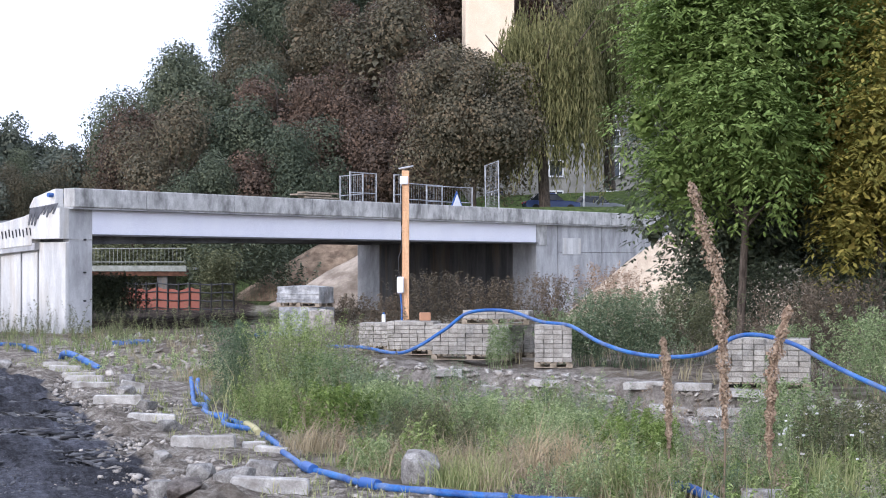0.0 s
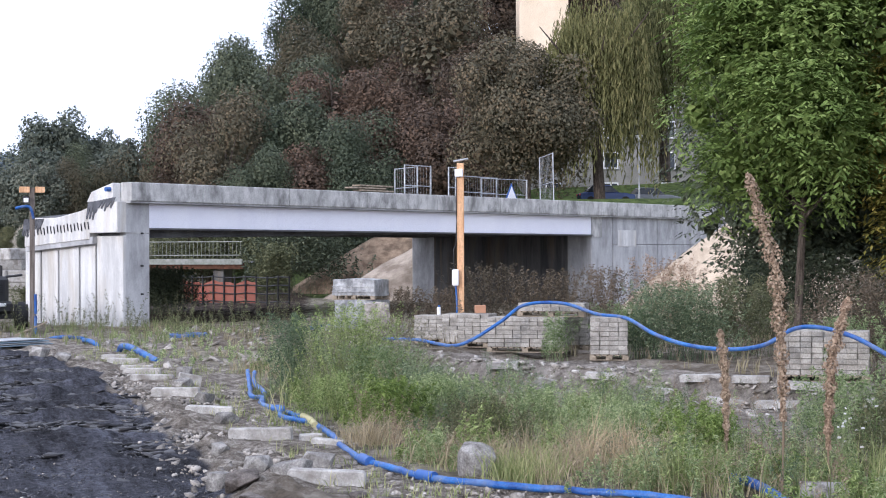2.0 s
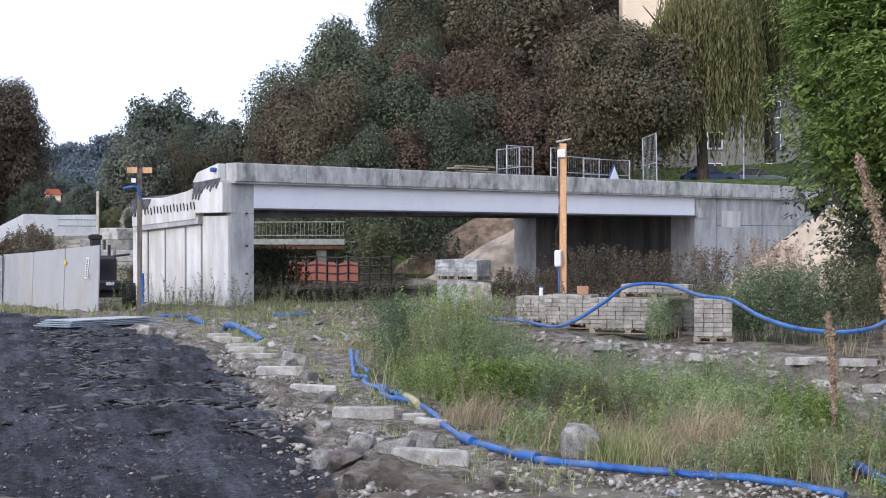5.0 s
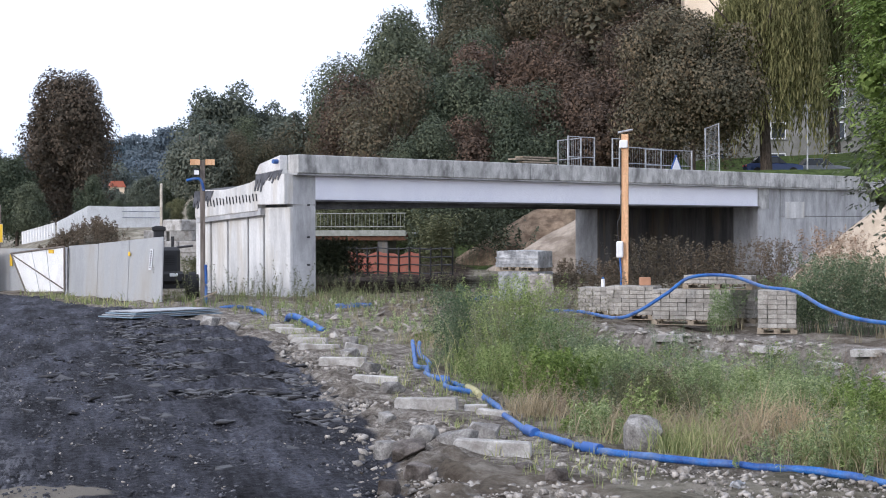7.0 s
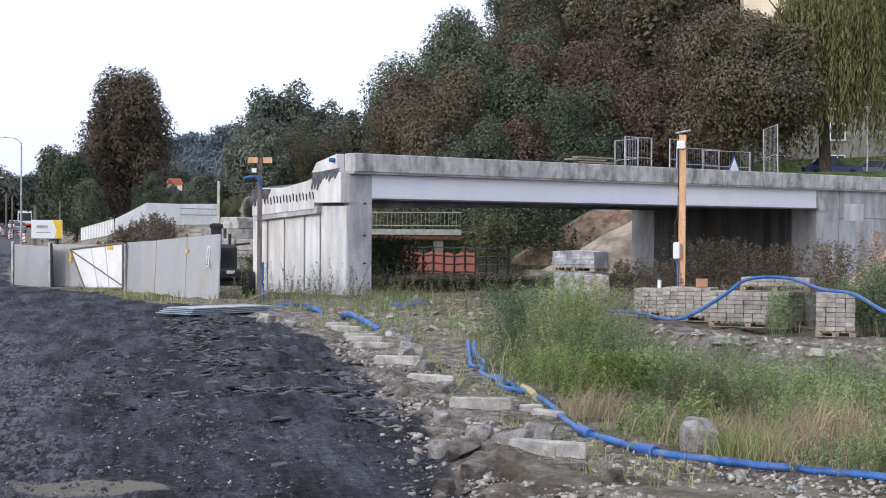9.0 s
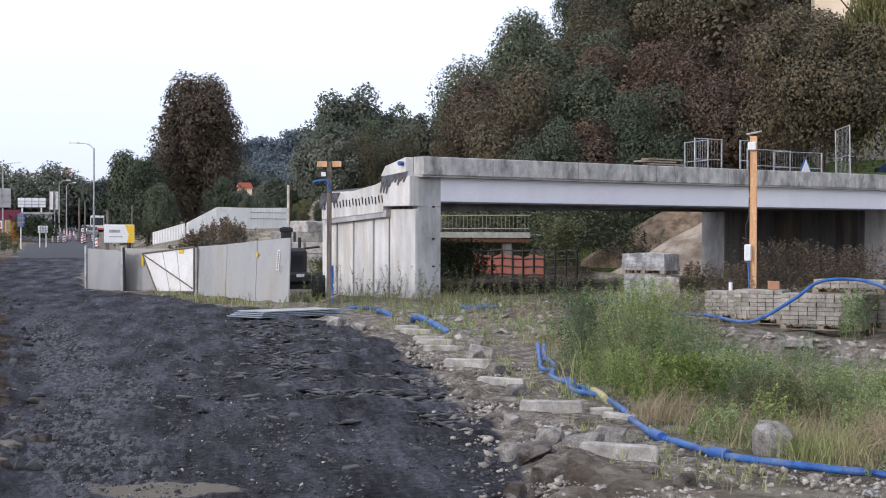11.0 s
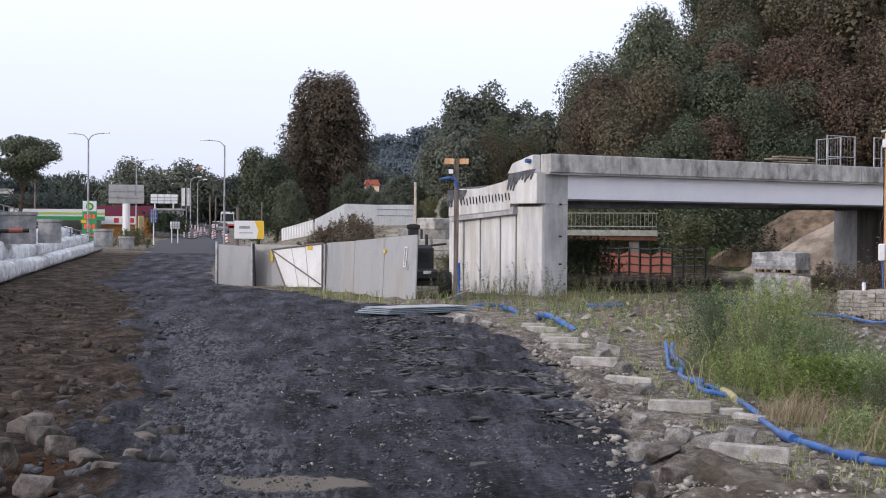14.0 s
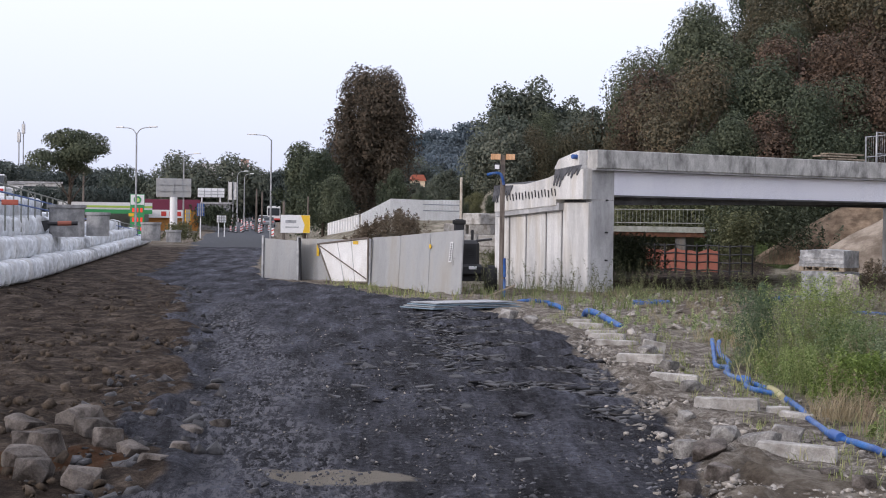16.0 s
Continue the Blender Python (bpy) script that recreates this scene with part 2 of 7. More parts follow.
YELLOW = plain("yellow_paint", (0.80, 0.50, 0.03), 0.5)
ORANGE = plain("orange_mesh", (0.29, 0.088, 0.056), 0.6)
RUST = surface("rusty_steel", (0.06, 0.032, 0.022), (0.13, 0.062, 0.04), 3, 0.85, 0.2)
BARK = surface("bark", (0.05, 0.04, 0.032), (0.13, 0.105, 0.085), 4, 0.95, 0.6, stretch=(3, 3, 0.6))
RED = plain("red_paint", (0.55, 0.05, 0.04), 0.5)
GREEN = plain("green_paint", (0.04, 0.30, 0.10), 0.5)
BLUE = plain("blue_paint", (0.03, 0.10, 0.32), 0.5)
CREAM = surface("cream_render", (0.72, 0.58, 0.42), (0.80, 0.66, 0.50), 0.4, 0.85, 0.05)
RENDER_GREY = surface("grey_render", (0.20, 0.195, 0.175), (0.30, 0.29, 0.265), 0.4, 0.9, 0.1)
GLASS = plain("window_glass", (0.03, 0.035, 0.04), 0.08)

L_GREEN = foliage("green_leaves", [(0.15, (0.040, 0.068, 0.020)), (0.5, (0.145, 0.215, 0.058)), (0.85, (0.34, 0.43, 0.155))], see=0.28)
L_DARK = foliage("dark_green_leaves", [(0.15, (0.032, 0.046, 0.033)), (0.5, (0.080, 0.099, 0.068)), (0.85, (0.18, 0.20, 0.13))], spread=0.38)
L_DUSK = foliage("dusky_leaves", [(0.15, (0.032, 0.033, 0.028)), (0.5, (0.074, 0.066, 0.052)), (0.85, (0.15, 0.115, 0.085))], spread=0.36)
L_OLIVE = foliage("olive_leaves", [(0.15, (0.05, 0.062, 0.036)), (0.5, (0.125, 0.135, 0.075)), (0.85, (0.23, 0.23, 0.13))])
L_RUST = foliage("rusty_leaves", [(0.15, (0.046, 0.037, 0.032)), (0.5, (0.112, 0.082, 0.064)), (0.85, (0.23, 0.15, 0.105))], spread=0.38)
L_MIX = foliage("turning_leaves", [(0.15, (0.045, 0.048, 0.036)), (0.5, (0.104, 0.099, 0.069)), (0.85, (0.22, 0.17, 0.11))], spread=0.38)
L_GOLD = foliage("yellowing_leaves", [(0.15, (0.06, 0.07, 0.02)), (0.5, (0.20, 0.195, 0.05)), (0.85, (0.42, 0.35, 0.10))], see=0.3)
L_WILLOW = foliage("willow_leaves", [(0.15, (0.065, 0.072, 0.030)), (0.5, (0.165, 0.168, 0.072)), (0.85, (0.30, 0.28, 0.135))], see=0.25)
L_GRASS = foliage("grass_blades", [(0.15, (0.085, 0.115, 0.048)), (0.45, (0.22, 0.27, 0.115)), (0.8, (0.50, 0.48, 0.27))], see=0.35)
L_DRY = foliage("dry_grass", [(0.15, (0.24, 0.19, 0.125)), (0.5, (0.42, 0.345, 0.23)), (0.85, (0.6, 0.51, 0.36))], see=0.2)
L_WEED = foliage("weed_leaves", [(0.15, (0.085, 0.13, 0.06)), (0.48, (0.24, 0.32, 0.15)), (0.8, (0.48, 0.54, 0.31))], see=0.45, spread=0.56)
L_BROWNWEED = foliage("brown_weeds", [(0.15, (0.06, 0.052, 0.042)), (0.5, (0.145, 0.118, 0.088)), (0.85, (0.26, 0.205, 0.15))])
L_MULLEIN = foliage("dried_seed_heads", [(0.15, (0.17, 0.118, 0.085)), (0.5, (0.35, 0.26, 0.19)), (0.85, (0.52, 0.42, 0.32))], see=0.15)
# greyed and lightened so the colour itself gives the haze of distance
L_HAZY = foliage("haze_greyed_leaves", [(0.15, (0.06, 0.078, 0.07)), (0.5, (0.112, 0.132, 0.108)), (0.85, (0.19, 0.20, 0.155))])
# blue aerial haze is mixed into the leaf colour of the farthest trees
L_FAR = foliage("haze_tinted_leaves", [(0.15, (0.065, 0.09, 0.115)), (0.5, (0.10, 0.135, 0.165)), (0.85, (0.145, 0.18, 0.205))], see=0.1, spread=0.3)

# ---------- ground: one sheet, from underfoot to the horizon ----------
LANE_R = ([-200, 0, 16.5, 19.5, 23.3, 29.1, 37.5, 42.3, 48.4, 52.6, 60.2, 63.9, 75, 117, 300, 900], [6, 0.5, -2.8, -3.4, -4.8, -6.8, -9.8, -12.3, -16.1, -19.6, -25.2, -30, -36, -55, -139, -417])
LANE_L = ([-200, 0, 14.2, 18, 26.5, 38.7, 54.2, 63.3, 85, 114, 300, 900], [-6, -4, -8.1, -10, -14.4, -20.7, -29, -36, -46, -60.2, -150, -450])
LEDGE = ([-60, -12, -5, -3.2, -1.9, -0.3, 2.5, 4.45, 6.1, 7.2, 14, 60], [70, 52, 44, 40.3, 37, 35.2, 32.8, 30, 27.7, 25.7, 14, -40])
HOSE_LINE = ([0, 16, 18.2, 18.6, 19.15, 20.3, 21.3, 23.5, 26, 28.9, 30.6, 34, 40, 46, 60], [4, 3.2, 1.8, 0.9, -0.16, -1.32, -1.8, -2.45, -3.08, -4.19, -4.72, -5.4, -7.5, -9.5, -14])
BAGS = [(-28.5, 38.0), (-33.2, 48.3), (-36.4, 55.4), (-42.4, 68.0), (-56.2, 97.4), (-64.0, 114.0)]
BAG_Y, BAG_X = [p[1] for p in BAGS], [p[0] for p in BAGS]


def lumps(x, y, s):
    return np.sin(x * s + 1.3 * np.sin(y * s * 0.7)) * np.cos(y * s * 1.1 + 1.7 * np.sin(x * s * 0.6))


def height(x, y):
    x, y = np.asarray(x, float), np.asarray(y, float)
    d = np.hypot(x, y)
    az = np.degrees(np.arctan2(-x, y))
    front = smooth(0, 1, y / 10)
    z = 0.0095 * np.clip(d - 70, 0, 270) * smooth(13, 20, az) * front
    z += 0.45 * smooth(-0.7, 0.0, y - np.interp(x, *LEDGE)) * smooth(62, 50, d) * smooth(-8, -4.5, x)
    z += 0.01 * smooth(-0.1, 0.7, x - np.interp(y, *LANE_R)) * smooth(70, 55, d) * smooth(-40, -30, az)
    left = np.interp(y, *LANE_L) - x
    z += 0.03 * smooth(0, 1.2, left) * front
    bank = np.interp(y, BAG_Y, BAG_X) - x
    z += 2.55 * smooth(0.3, 4.5, bank) * smooth(25, 40, d) * smooth(24, 29, az) * smooth(136, 112, d) * front
    z += 2.3 * np.exp(-((az - 20.6) / 2.0) ** 2 - ((d - 82) / 7.0) ** 2)
    z += 2.4 * smooth(95, 108, d) * smooth(24.5, 21, az) * smooth(13, 16, az) * front
    z += 6.6 * smooth(94, 108, d) * smooth(1.5, -1.5, az) * front
    z += 2.0 * smooth(100, 120, d) * smooth(14, 4, az) * smooth(-1, 1, az) * front
    z += (20.0 + 8.0 * smooth(7.5, 4.5, az)) * smooth(125, 215, d) * smooth(12.9, 9.0, az) * front
    z += 5.0 * smooth(150, 230, d) * smooth(18.2, 16.6, az) * smooth(10, 13, az) * front
    z += 42.0 * smooth(420, 800, d) * front * (0.8 + 0.2 * np.sin(az * 0.9)) * smooth(27, 19, az)
    z += 4.0 * smooth(420, 900, d) * front
    z -= 0.1 * smooth(50, 42, d)
    return z


LATTICE = np.random.default_rng(77).uniform(-1, 1, (256, 256))


def fbm(x, y, size, octaves=3, gain=0.55):
    """Smooth value noise with features of that size, in metres."""
    out, amp = 0.0, 1.0
    for k in range(octaves):
        u, v = x / size + 17.3 * k, y / size - 9.1 * k
        i, j = np.floor(u).astype(int), np.floor(v).astype(int)
        fu, fv = u - i, v - j
        fu, fv = fu * fu * (3 - 2 * fu), fv * fv * (3 - 2 * fv)
        g = lambda a, b: LATTICE[a % 256, b % 256]
        out = out + amp * ((g(i, j) * (1 - fu) + g(i + 1, j) * fu) * (1 - fv) + (g(i, j + 1) * (1 - fu) + g(i + 1, j + 1) * fu) * fv)
        size, amp = size * 0.5, amp * gain
    return out


def rough_height(x, y):
    d = np.hypot(x, y)
    near = smooth(140, 50, d)
    r, f = x - np.interp(y, *LANE_R), x - np.interp(y, *LANE_L)
    lane = smooth(0.3, -0.3, r) * smooth(-0.3, 0.3, f)
    across, along = x * 0.925 + y * 0.38, -x * 0.38 + y * 0.925
    ruts = (0.035 * fbm(across, along * 0.12, 0.7) + 0.02 * fbm(across, along, 0.35)) * lane
    plates = fbm(across * 0.8, along, 0.9, 3)
    broken = np.round(plates * 3.2) / 3.2 * 0.14 * smooth(-3.6, -1.6, r) * smooth(0.5, -0.3, r) * smooth(18, 24, y) * smooth(56, 44, y)
    clods = (0.075 * fbm(x, y, 1.1, 4, 0.6)) * (1 - 0.75 * lane)
    heap = 0.12 * smooth(-1.2, -0.2, f) * smooth(1.0, 0.2, f) * (0.6 + fbm(x, y, 0.8)) * smooth(60, 40, d)
    edge = 0.16 * np.exp(-((r - 0.5) / 0.5) ** 2) * fbm(x, y, 0.9, 4, 0.65) * smooth(60, 45, d)
    return (ruts + broken + clods + heap + edge) * near


az_fine = np.concatenate([np.linspace(-180, -24, 40, endpoint=False), np.linspace(-24, 42, 430), np.linspace(44, 180, 36, endpoint=False)])
rad = np.concatenate([[0.02, 4, 9], np.geomspace(12, 60, 400), np.geomspace(60.5, 130, 110), np.geomspace(135, 4200, 70)])
ga, gr = np.meshgrid(np.radians(az_fine), rad)
gx, gy = -np.sin(ga) * gr, np.cos(ga) * gr
gz = height(gx, gy) + rough_height(gx, gy)
na, nr = len(az_fine), len(rad)
gi = np.arange(na * nr).reshape(nr, na)
gf = np.stack([gi[:-1], np.roll(gi, -1, 1)[:-1], np.roll(gi, -1, 1)[1:], gi[1:]], -1).reshape(-1, 4)

m, n, l, p = nodes_of("ground_soil")


def attribute(name):
    a = n.new("ShaderNodeAttribute")
    a.attribute_name = name
    return a.outputs["Fac"]


def edge_mask(name, scale):
    nz = noise_node(n, l, scale, 5, 0.7)
    s = n.new("ShaderNodeMath")
    s.operation = "MULTIPLY_ADD"
    l.new(nz, s.inputs[0])
    s.inputs[1].default_value = 0.9
    l.new(attribute(name), s.inputs[2])
    return ramp_node(n, l, s.outputs[0], [(0.82, (0, 0, 0)), (1.02, (1, 1, 1))])


turned = n.new("ShaderNodeMapping")
turned.inputs["Rotation"].default_value = (0, 0, radians(-22))
l.new(n.new("ShaderNodeNewGeometry").outputs["Position"], turned.inputs[0])
LANEWISE = turned.outputs[0]
soil = ramp_node(n, l, noise_node(n, l, 1.1, 8, 0.75), [(0.36, (0.085, 0.068, 0.052)), (0.5, (0.20, 0.168, 0.132)), (0.64, (0.40, 0.36, 0.30))])
black = ramp_node(n, l, noise_node(n, l, 0.55, 6, 0.62, (2.2, 0.4, 1), LANEWISE), [(0.34, (0.026, 0.026, 0.029)), (0.5, (0.062, 0.063, 0.073)), (0.68, (0.118, 0.122, 0.147))])
streak = ramp_node(n, l, noise_node(n, l, 3.2, 5, 0.7, (2.6, 0.22, 1), LANEWISE), [(0.36, (0.6,) * 3), (0.64, (1.45,) * 3)])
black = mix_node(n, l, 0.7, black, streak, "MULTIPLY")
grain = ramp_node(n, l, noise_node(n, l, 9, 8, 0.85), [(0.36, (0.3,) * 3), (0.64, (1.9,) * 3)])
black = mix_node(n, l, 0.9, black, grain, "MULTIPLY")
worn = n.new("ShaderNodeMath")
worn.operation = "MULTIPLY"
l.new(ramp_node(n, l, noise_node(n, l, 2.4, 5, 0.75, (4.5, 0.9, 1), LANEWISE), [(0.48, (0, 0, 0)), (0.57, (1.0,) * 3)]), worn.inputs[0])
l.new(attribute("track"), worn.inputs[1])
black = mix_node(n, l, worn.outputs[0], black, (0.19, 0.19, 0.21))
speck = ramp_node(n, l, noise_node(n, l, 19, 3, 0.7), [(0.63, (0, 0, 0)), (0.70, (0.7,) * 3)])
black = mix_node(n, l, speck, black, (0.22, 0.215, 0.21))
brown = ramp_node(n, l, noise_node(n, l, 1.2, 8, 0.75), [(0.36, (0.020, 0.015, 0.012)), (0.5, (0.062, 0.048, 0.038)), (0.64, (0.15, 0.12, 0.095))])
brown = mix_node(n, l, 0.7, brown, grain, "MULTIPLY")
pale = ramp_node(n, l, noise_node(n, l, 3.2, 9, 0.82), [(0.36, (0.065, 0.054, 0.044)), (0.5, (0.25, 0.218, 0.182)), (0.62, (0.54, 0.495, 0.435))])
grassy = ramp_node(n, l, noise_node(n, l, 0.9, 8, 0.75), [(0.36, (0.10, 0.092, 0.065)), (0.5, (0.255, 0.23, 0.175)), (0.64, (0.46, 0.42, 0.34))])
col = mix_node(n, l, edge_mask("grassy", 0.5), soil, grassy)
col = mix_node(n, l, edge_mask("lawn", 0.4), col, ramp_node(n, l, noise_node(n, l, 1.6, 6, 0.7), [(0.36, (0.04, 0.06, 0.02)), (0.64, (0.11, 0.145, 0.05))]))
col = mix_node(n, l, edge_mask("brown", 0.5), col, brown)
col = mix_node(n, l, edge_mask("pale", 0.9), col, pale)
sandy = ramp_node(n, l, noise_node(n, l, 2.6, 9, 0.8), [(0.36, (0.13, 0.112, 0.095)), (0.5, (0.30, 0.267, 0.23)), (0.64, (0.50, 0.455, 0.405))])
col = mix_node(n, l, edge_mask("sandy", 0.8), col, sandy)
col = mix_node(n, l, edge_mask("black", 0.8), col, black)
col = mix_node(n, l, edge_mask("red", 1.1), col, (0.10, 0.052, 0.028))
col = mix_node(n, l, edge_mask("puddle", 1.6), col, (0.30, 0.27, 0.225))
col = mix_node(n, l, edge_mask("paved", 0.3), col, (0.115, 0.12, 0.13))
l.new(col, p.inputs["Base Color"])
p.inputs["Roughness"].default_value = 0.88
p.inputs["Specular IOR Level"].default_value = 0.05
bh = n.new("ShaderNodeMath")
bh.operation = "ADD"
l.new(noise_node(n, l, 4.0, 10, 0.85), bh.inputs[0])
l.new(noise_node(n, l, 15.0, 6, 0.85), bh.inputs[1])
bp = n.new("ShaderNodeBump")
bp.inputs["Strength"].default_value, bp.inputs["Distance"].default_value = 1.0, 0.09
l.new(bh.outputs[0], bp.inputs["Height"])
l.new(bp.outputs[0], p.inputs["Normal"])
SOIL = m

ground_mesh = raw_mesh("ground", np.stack([gx, gy, gz], -1).reshape(-1, 3), gf[:, ::-1], SOIL, True)
gd, gaz = gr, np.degrees(ga)
from_r, from_l = gx - np.interp(gy, *LANE_R) + 0.3 * fbm(gx, gy, 2.2), gx - np.interp(gy, *LANE_L) + 0.55 * fbm(gx + 40, gy, 2.6)
to_ledge = gy - np.interp(gx, *LEDGE)
from_hose = gx - np.interp(gy, *HOSE_LINE)
masks = {
    "black": smooth(0.35, -0.35, from_r) * smooth(-0.4, 0.4, from_l - 0.45 * smooth(21, 16, gd)) * smooth(135, 120, gd),
    "paved": smooth(0.5, -0.5, from_r) * smooth(-0.5, 0.5, from_l) * smooth(118, 128, gd),
    # bare earth left of the lane; second term paints the shade under the bridge
    "brown": np.maximum(smooth(1.2, 0.4, from_l) * smooth(150, 90, gd), smooth(64, 68, gd) * smooth(112, 104, gd) * smooth(14.5, 13.5, gaz) * smooth(6.0, 8.0, gaz)),
    "pale": np.maximum(smooth(-0.9, -0.5, from_r) * smooth(0.9, -0.2, from_hose) * smooth(64, 50, gd) * (0.3 + 0.7 * smooth(17, 21, gd)), smooth(-7.0, -3.5, to_ledge) * smooth(2.4, 0.9, to_ledge) * smooth(-6, -3, gx) * smooth(50, 42, gd)),
    "grassy": np.maximum(smooth(1.2, 3.0, from_r) * smooth(-0.5, -2.0, to_ledge) * 0.9, smooth(60, 75, gd) * smooth(0.5, 4, from_r)),
    "sandy": smooth(-6.0, -3.0, to_ledge) * smooth(2.2, 1.0, to_ledge) * smooth(-6, -3, gx) * smooth(52, 46, gd),
    "lawn": smooth(98, 104, gd) * smooth(240, 200, gd) * smooth(12, 9, gaz),
    "track": smooth(0.5, 1.1, from_l) * smooth(3.0, 2.3, from_l) * smooth(60, 40, gd),
    "red": smooth(1.5, 0.2, np.hypot((gx + 10.1) / 1.0, (gy - 15.6) / 1.3)),
    "puddle": smooth(1.0, 0.2, np.hypot((gx + 6.65) / 1.45, (gy - 16.2) / 0.7)),
}
for key, val in masks.items():
    at_ = ground_mesh.attributes.new(key, "FLOAT", "POINT")
    at_.data.foreach_set("value", np.clip(val, 0, 1).astype(np.float32).ravel())
tagged(new("ground", ground_mesh), "churned building-site ground of black millings, soil and rubble", "ground", kind="structure")


def on_ground(x, y, dz=0.0):
    return Vector((x, y, float(height(x, y)) + dz))


# ---------- the road bridge ----------
CORNER, HEADING = (-14.35, 60.24, 0.0), 51.3
bridge = thing("bridge", "unfinished concrete road bridge with a white painted girder", "bridge", CORNER, HEADING, kind="structure")
TOP, BEAM_T, BEAM_B = 5.59, 4.86, 3.83
part("abutment", boxes((0, 1.12, 0, 1.9, -0.6, 4.84), (0, 1.12, 1.9, 6.5, -0.6, 4.1)), CONCRETE, bridge, "grey board-marked concrete abutment")
for z0 in (1.25, 2.35, 3.62):
    part("anchor_stud", rods(((0.72, -0.12, z0), (0.72, 0.06, z0)), r=0.035), BLACK, bridge)
part("formwork_joint", boxes((-0.004, 1.125, -0.012, 0.02, 3.60, 3.65)), CONCRETE_EDGE, bridge)
edges_w = [0.0, 1.71, 2.77, 4.17, 5.37, 6.5]
for a, b in zip(edges_w, edges_w[1:]):
    part("wall_panel", boxes((-0.16, 0.02, a + (0.05 if a else 0.0), b - 0.05, -0.6, 3.52), bevel=0.025), CONCRETE_PALE, bridge, "pale streaked wall panel")
    part("groove", boxes((-0.03, 0.0, b - 0.06, b + 0.06, -0.6, 3.5)), TAR, bridge)
corbel = prism([(1.75, 3.40), (6.1, 3.12), (6.1, 4.12), (5.0, 4.18), (3.6, 4.32), (2.3, 4.52), (1.2, 4.8), (0.0, 4.84), (0.0, 3.64), (1.75, 3.64)], 0, 0.46, 0.02)
corbel.transform(Matrix(((0, 1, 0, -0.44), (1, 0, 0, 0), (0, 0, 1, 0), (0, 0, 0, 1))))
bmesh.ops.recalc_face_normals(corbel, faces=corbel.faces[:])
part("corbel", corbel, CONCRETE_PALE, bridge, "pale stepped corbel for the approach slab")
ledge_bm = prism([(1.6, 3.22), (6.1, 2.92), (6.1, 3.16), (1.6, 3.5)], 0, 0.34, 0.01)
ledge_bm.transform(Matrix(((0, 1, 0, -0.40), (1, 0, 0, 0), (0, 0, 1, 0), (0, 0, 0, 1))))
bmesh.ops.recalc_face_normals(ledge_bm, faces=ledge_bm.faces[:])
part("corbel_ledge", ledge_bm, CONCRETE, bridge)
for i in range(19):
    w = 1.75 + i * 0.225
    z0 = 4.02 - 0.055 * w + 0.03 * math.sin(i * 2.3)
    part("rebar", rods(((-0.46, w, z0 - 0.14), (-0.47, w + 0.05, z0 + 0.15)), r=0.022, n=5), TAR, bridge)
rr = random.Random(4)
for w0, w1, zt in ((0.05, 1.75, 4.9), (4.7, 6.0, 4.25)):
    k = 9
    for i in range(k):
        w = w0 + (w1 - w0) * i / k
        h = rr.uniform(0.3, 0.78)
        part("bitumen_flap", prism([(w + 0.3, zt - h), (w + 0.36, zt - h + 0.02), (w + 0.22, zt), (w, zt)], 0, 0.02), MEMBRANE, bridge,
             m=Matrix(((0, 1, 0, -0.475), (1, 0, 0, 0), (0, 0, 1, -0.10 * (w - 1) if w < 3 else 0), (0, 0, 0, 1))))
# edge beam in cast lengths, with drip joint
for a, b in ((0, 3.6), (3.6, 8.4), (8.4, 13.2), (13.2, 18.0), (18.0, 22.8), (22.8, 27.6), (27.6, 33.0), (33.0, 38.0), (38.0, 44.0), (44.0, 52.0)):
    part("edge_beam", boxes((a + 0.008, b - 0.008, -0.32, 0.35, BEAM_T, TOP), bevel=0.025), CONCRETE_EDGE, bridge, "weathered cast edge beam")
part("drip_moulding", boxes((0.0, 52.0, -0.26, 0.3, BEAM_T - 0.07, BEAM_T)), CONCRETE, bridge)
part("slab_end", boxes((-0.03, -0.002, 0.37, 6.1, 3.7, 4.3)), CONCRETE_PALE, bridge, "pale end face of the deck slab")
part("girder", boxes((1.12, 31.0, 0.02, 0.5, BEAM_B, BEAM_T - 0.08), bevel=0.015), BEAM_PAINT, bridge, "girder painted pale lilac white")
# dark band under the girder: shade painted as a near-black flange
part("girder_flange", boxes((1.12, 31.0, -0.10, 0.6, BEAM_B - 0.06, BEAM_B)), SHADED_SOFFIT, bridge)
slab = bmesh.new()
slab_v = [slab.verts.new((x, y, BEAM_B + 0.15)) for x, y in ((0, 0.36), (33, 0.36), (33, 13.0), (8, 13.0), (0, 6.1))]
slab_f = bmesh.ops.extrude_face_region(slab, geom=[slab.faces.new(slab_v)])["geom"]
bmesh.ops.translate(slab, vec=(0, 0, 0.9), verts=[e for e in slab_f if isinstance(e, bmesh.types.BMVert)])
for v in slab.verts:
    if v.co.x < 0.1:
        v.co.z -= 0.55
bmesh.ops.recalc_face_normals(slab, faces=slab.faces[:])
part("deck_slab", slab, SHADED_SOFFIT, bridge)
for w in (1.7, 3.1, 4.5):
    part("inner_girder", boxes((1.12, 31.0, w, w + 0.6, BEAM_B - 0.05, BEAM_B + 0.2)), SHADED_SOFFIT, bridge)
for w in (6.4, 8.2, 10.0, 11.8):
    part("inner_girder", boxes((8.3, 31.0, w, w + 0.6, BEAM_B - 0.05, BEAM_B + 0.2)), SHADED_SOFFIT, bridge)
part("far_edge_beam", boxes((8.2, 33, 12.7, 13.2, BEAM_T, TOP), bevel=0.02), CONCRETE_EDGE, bridge)
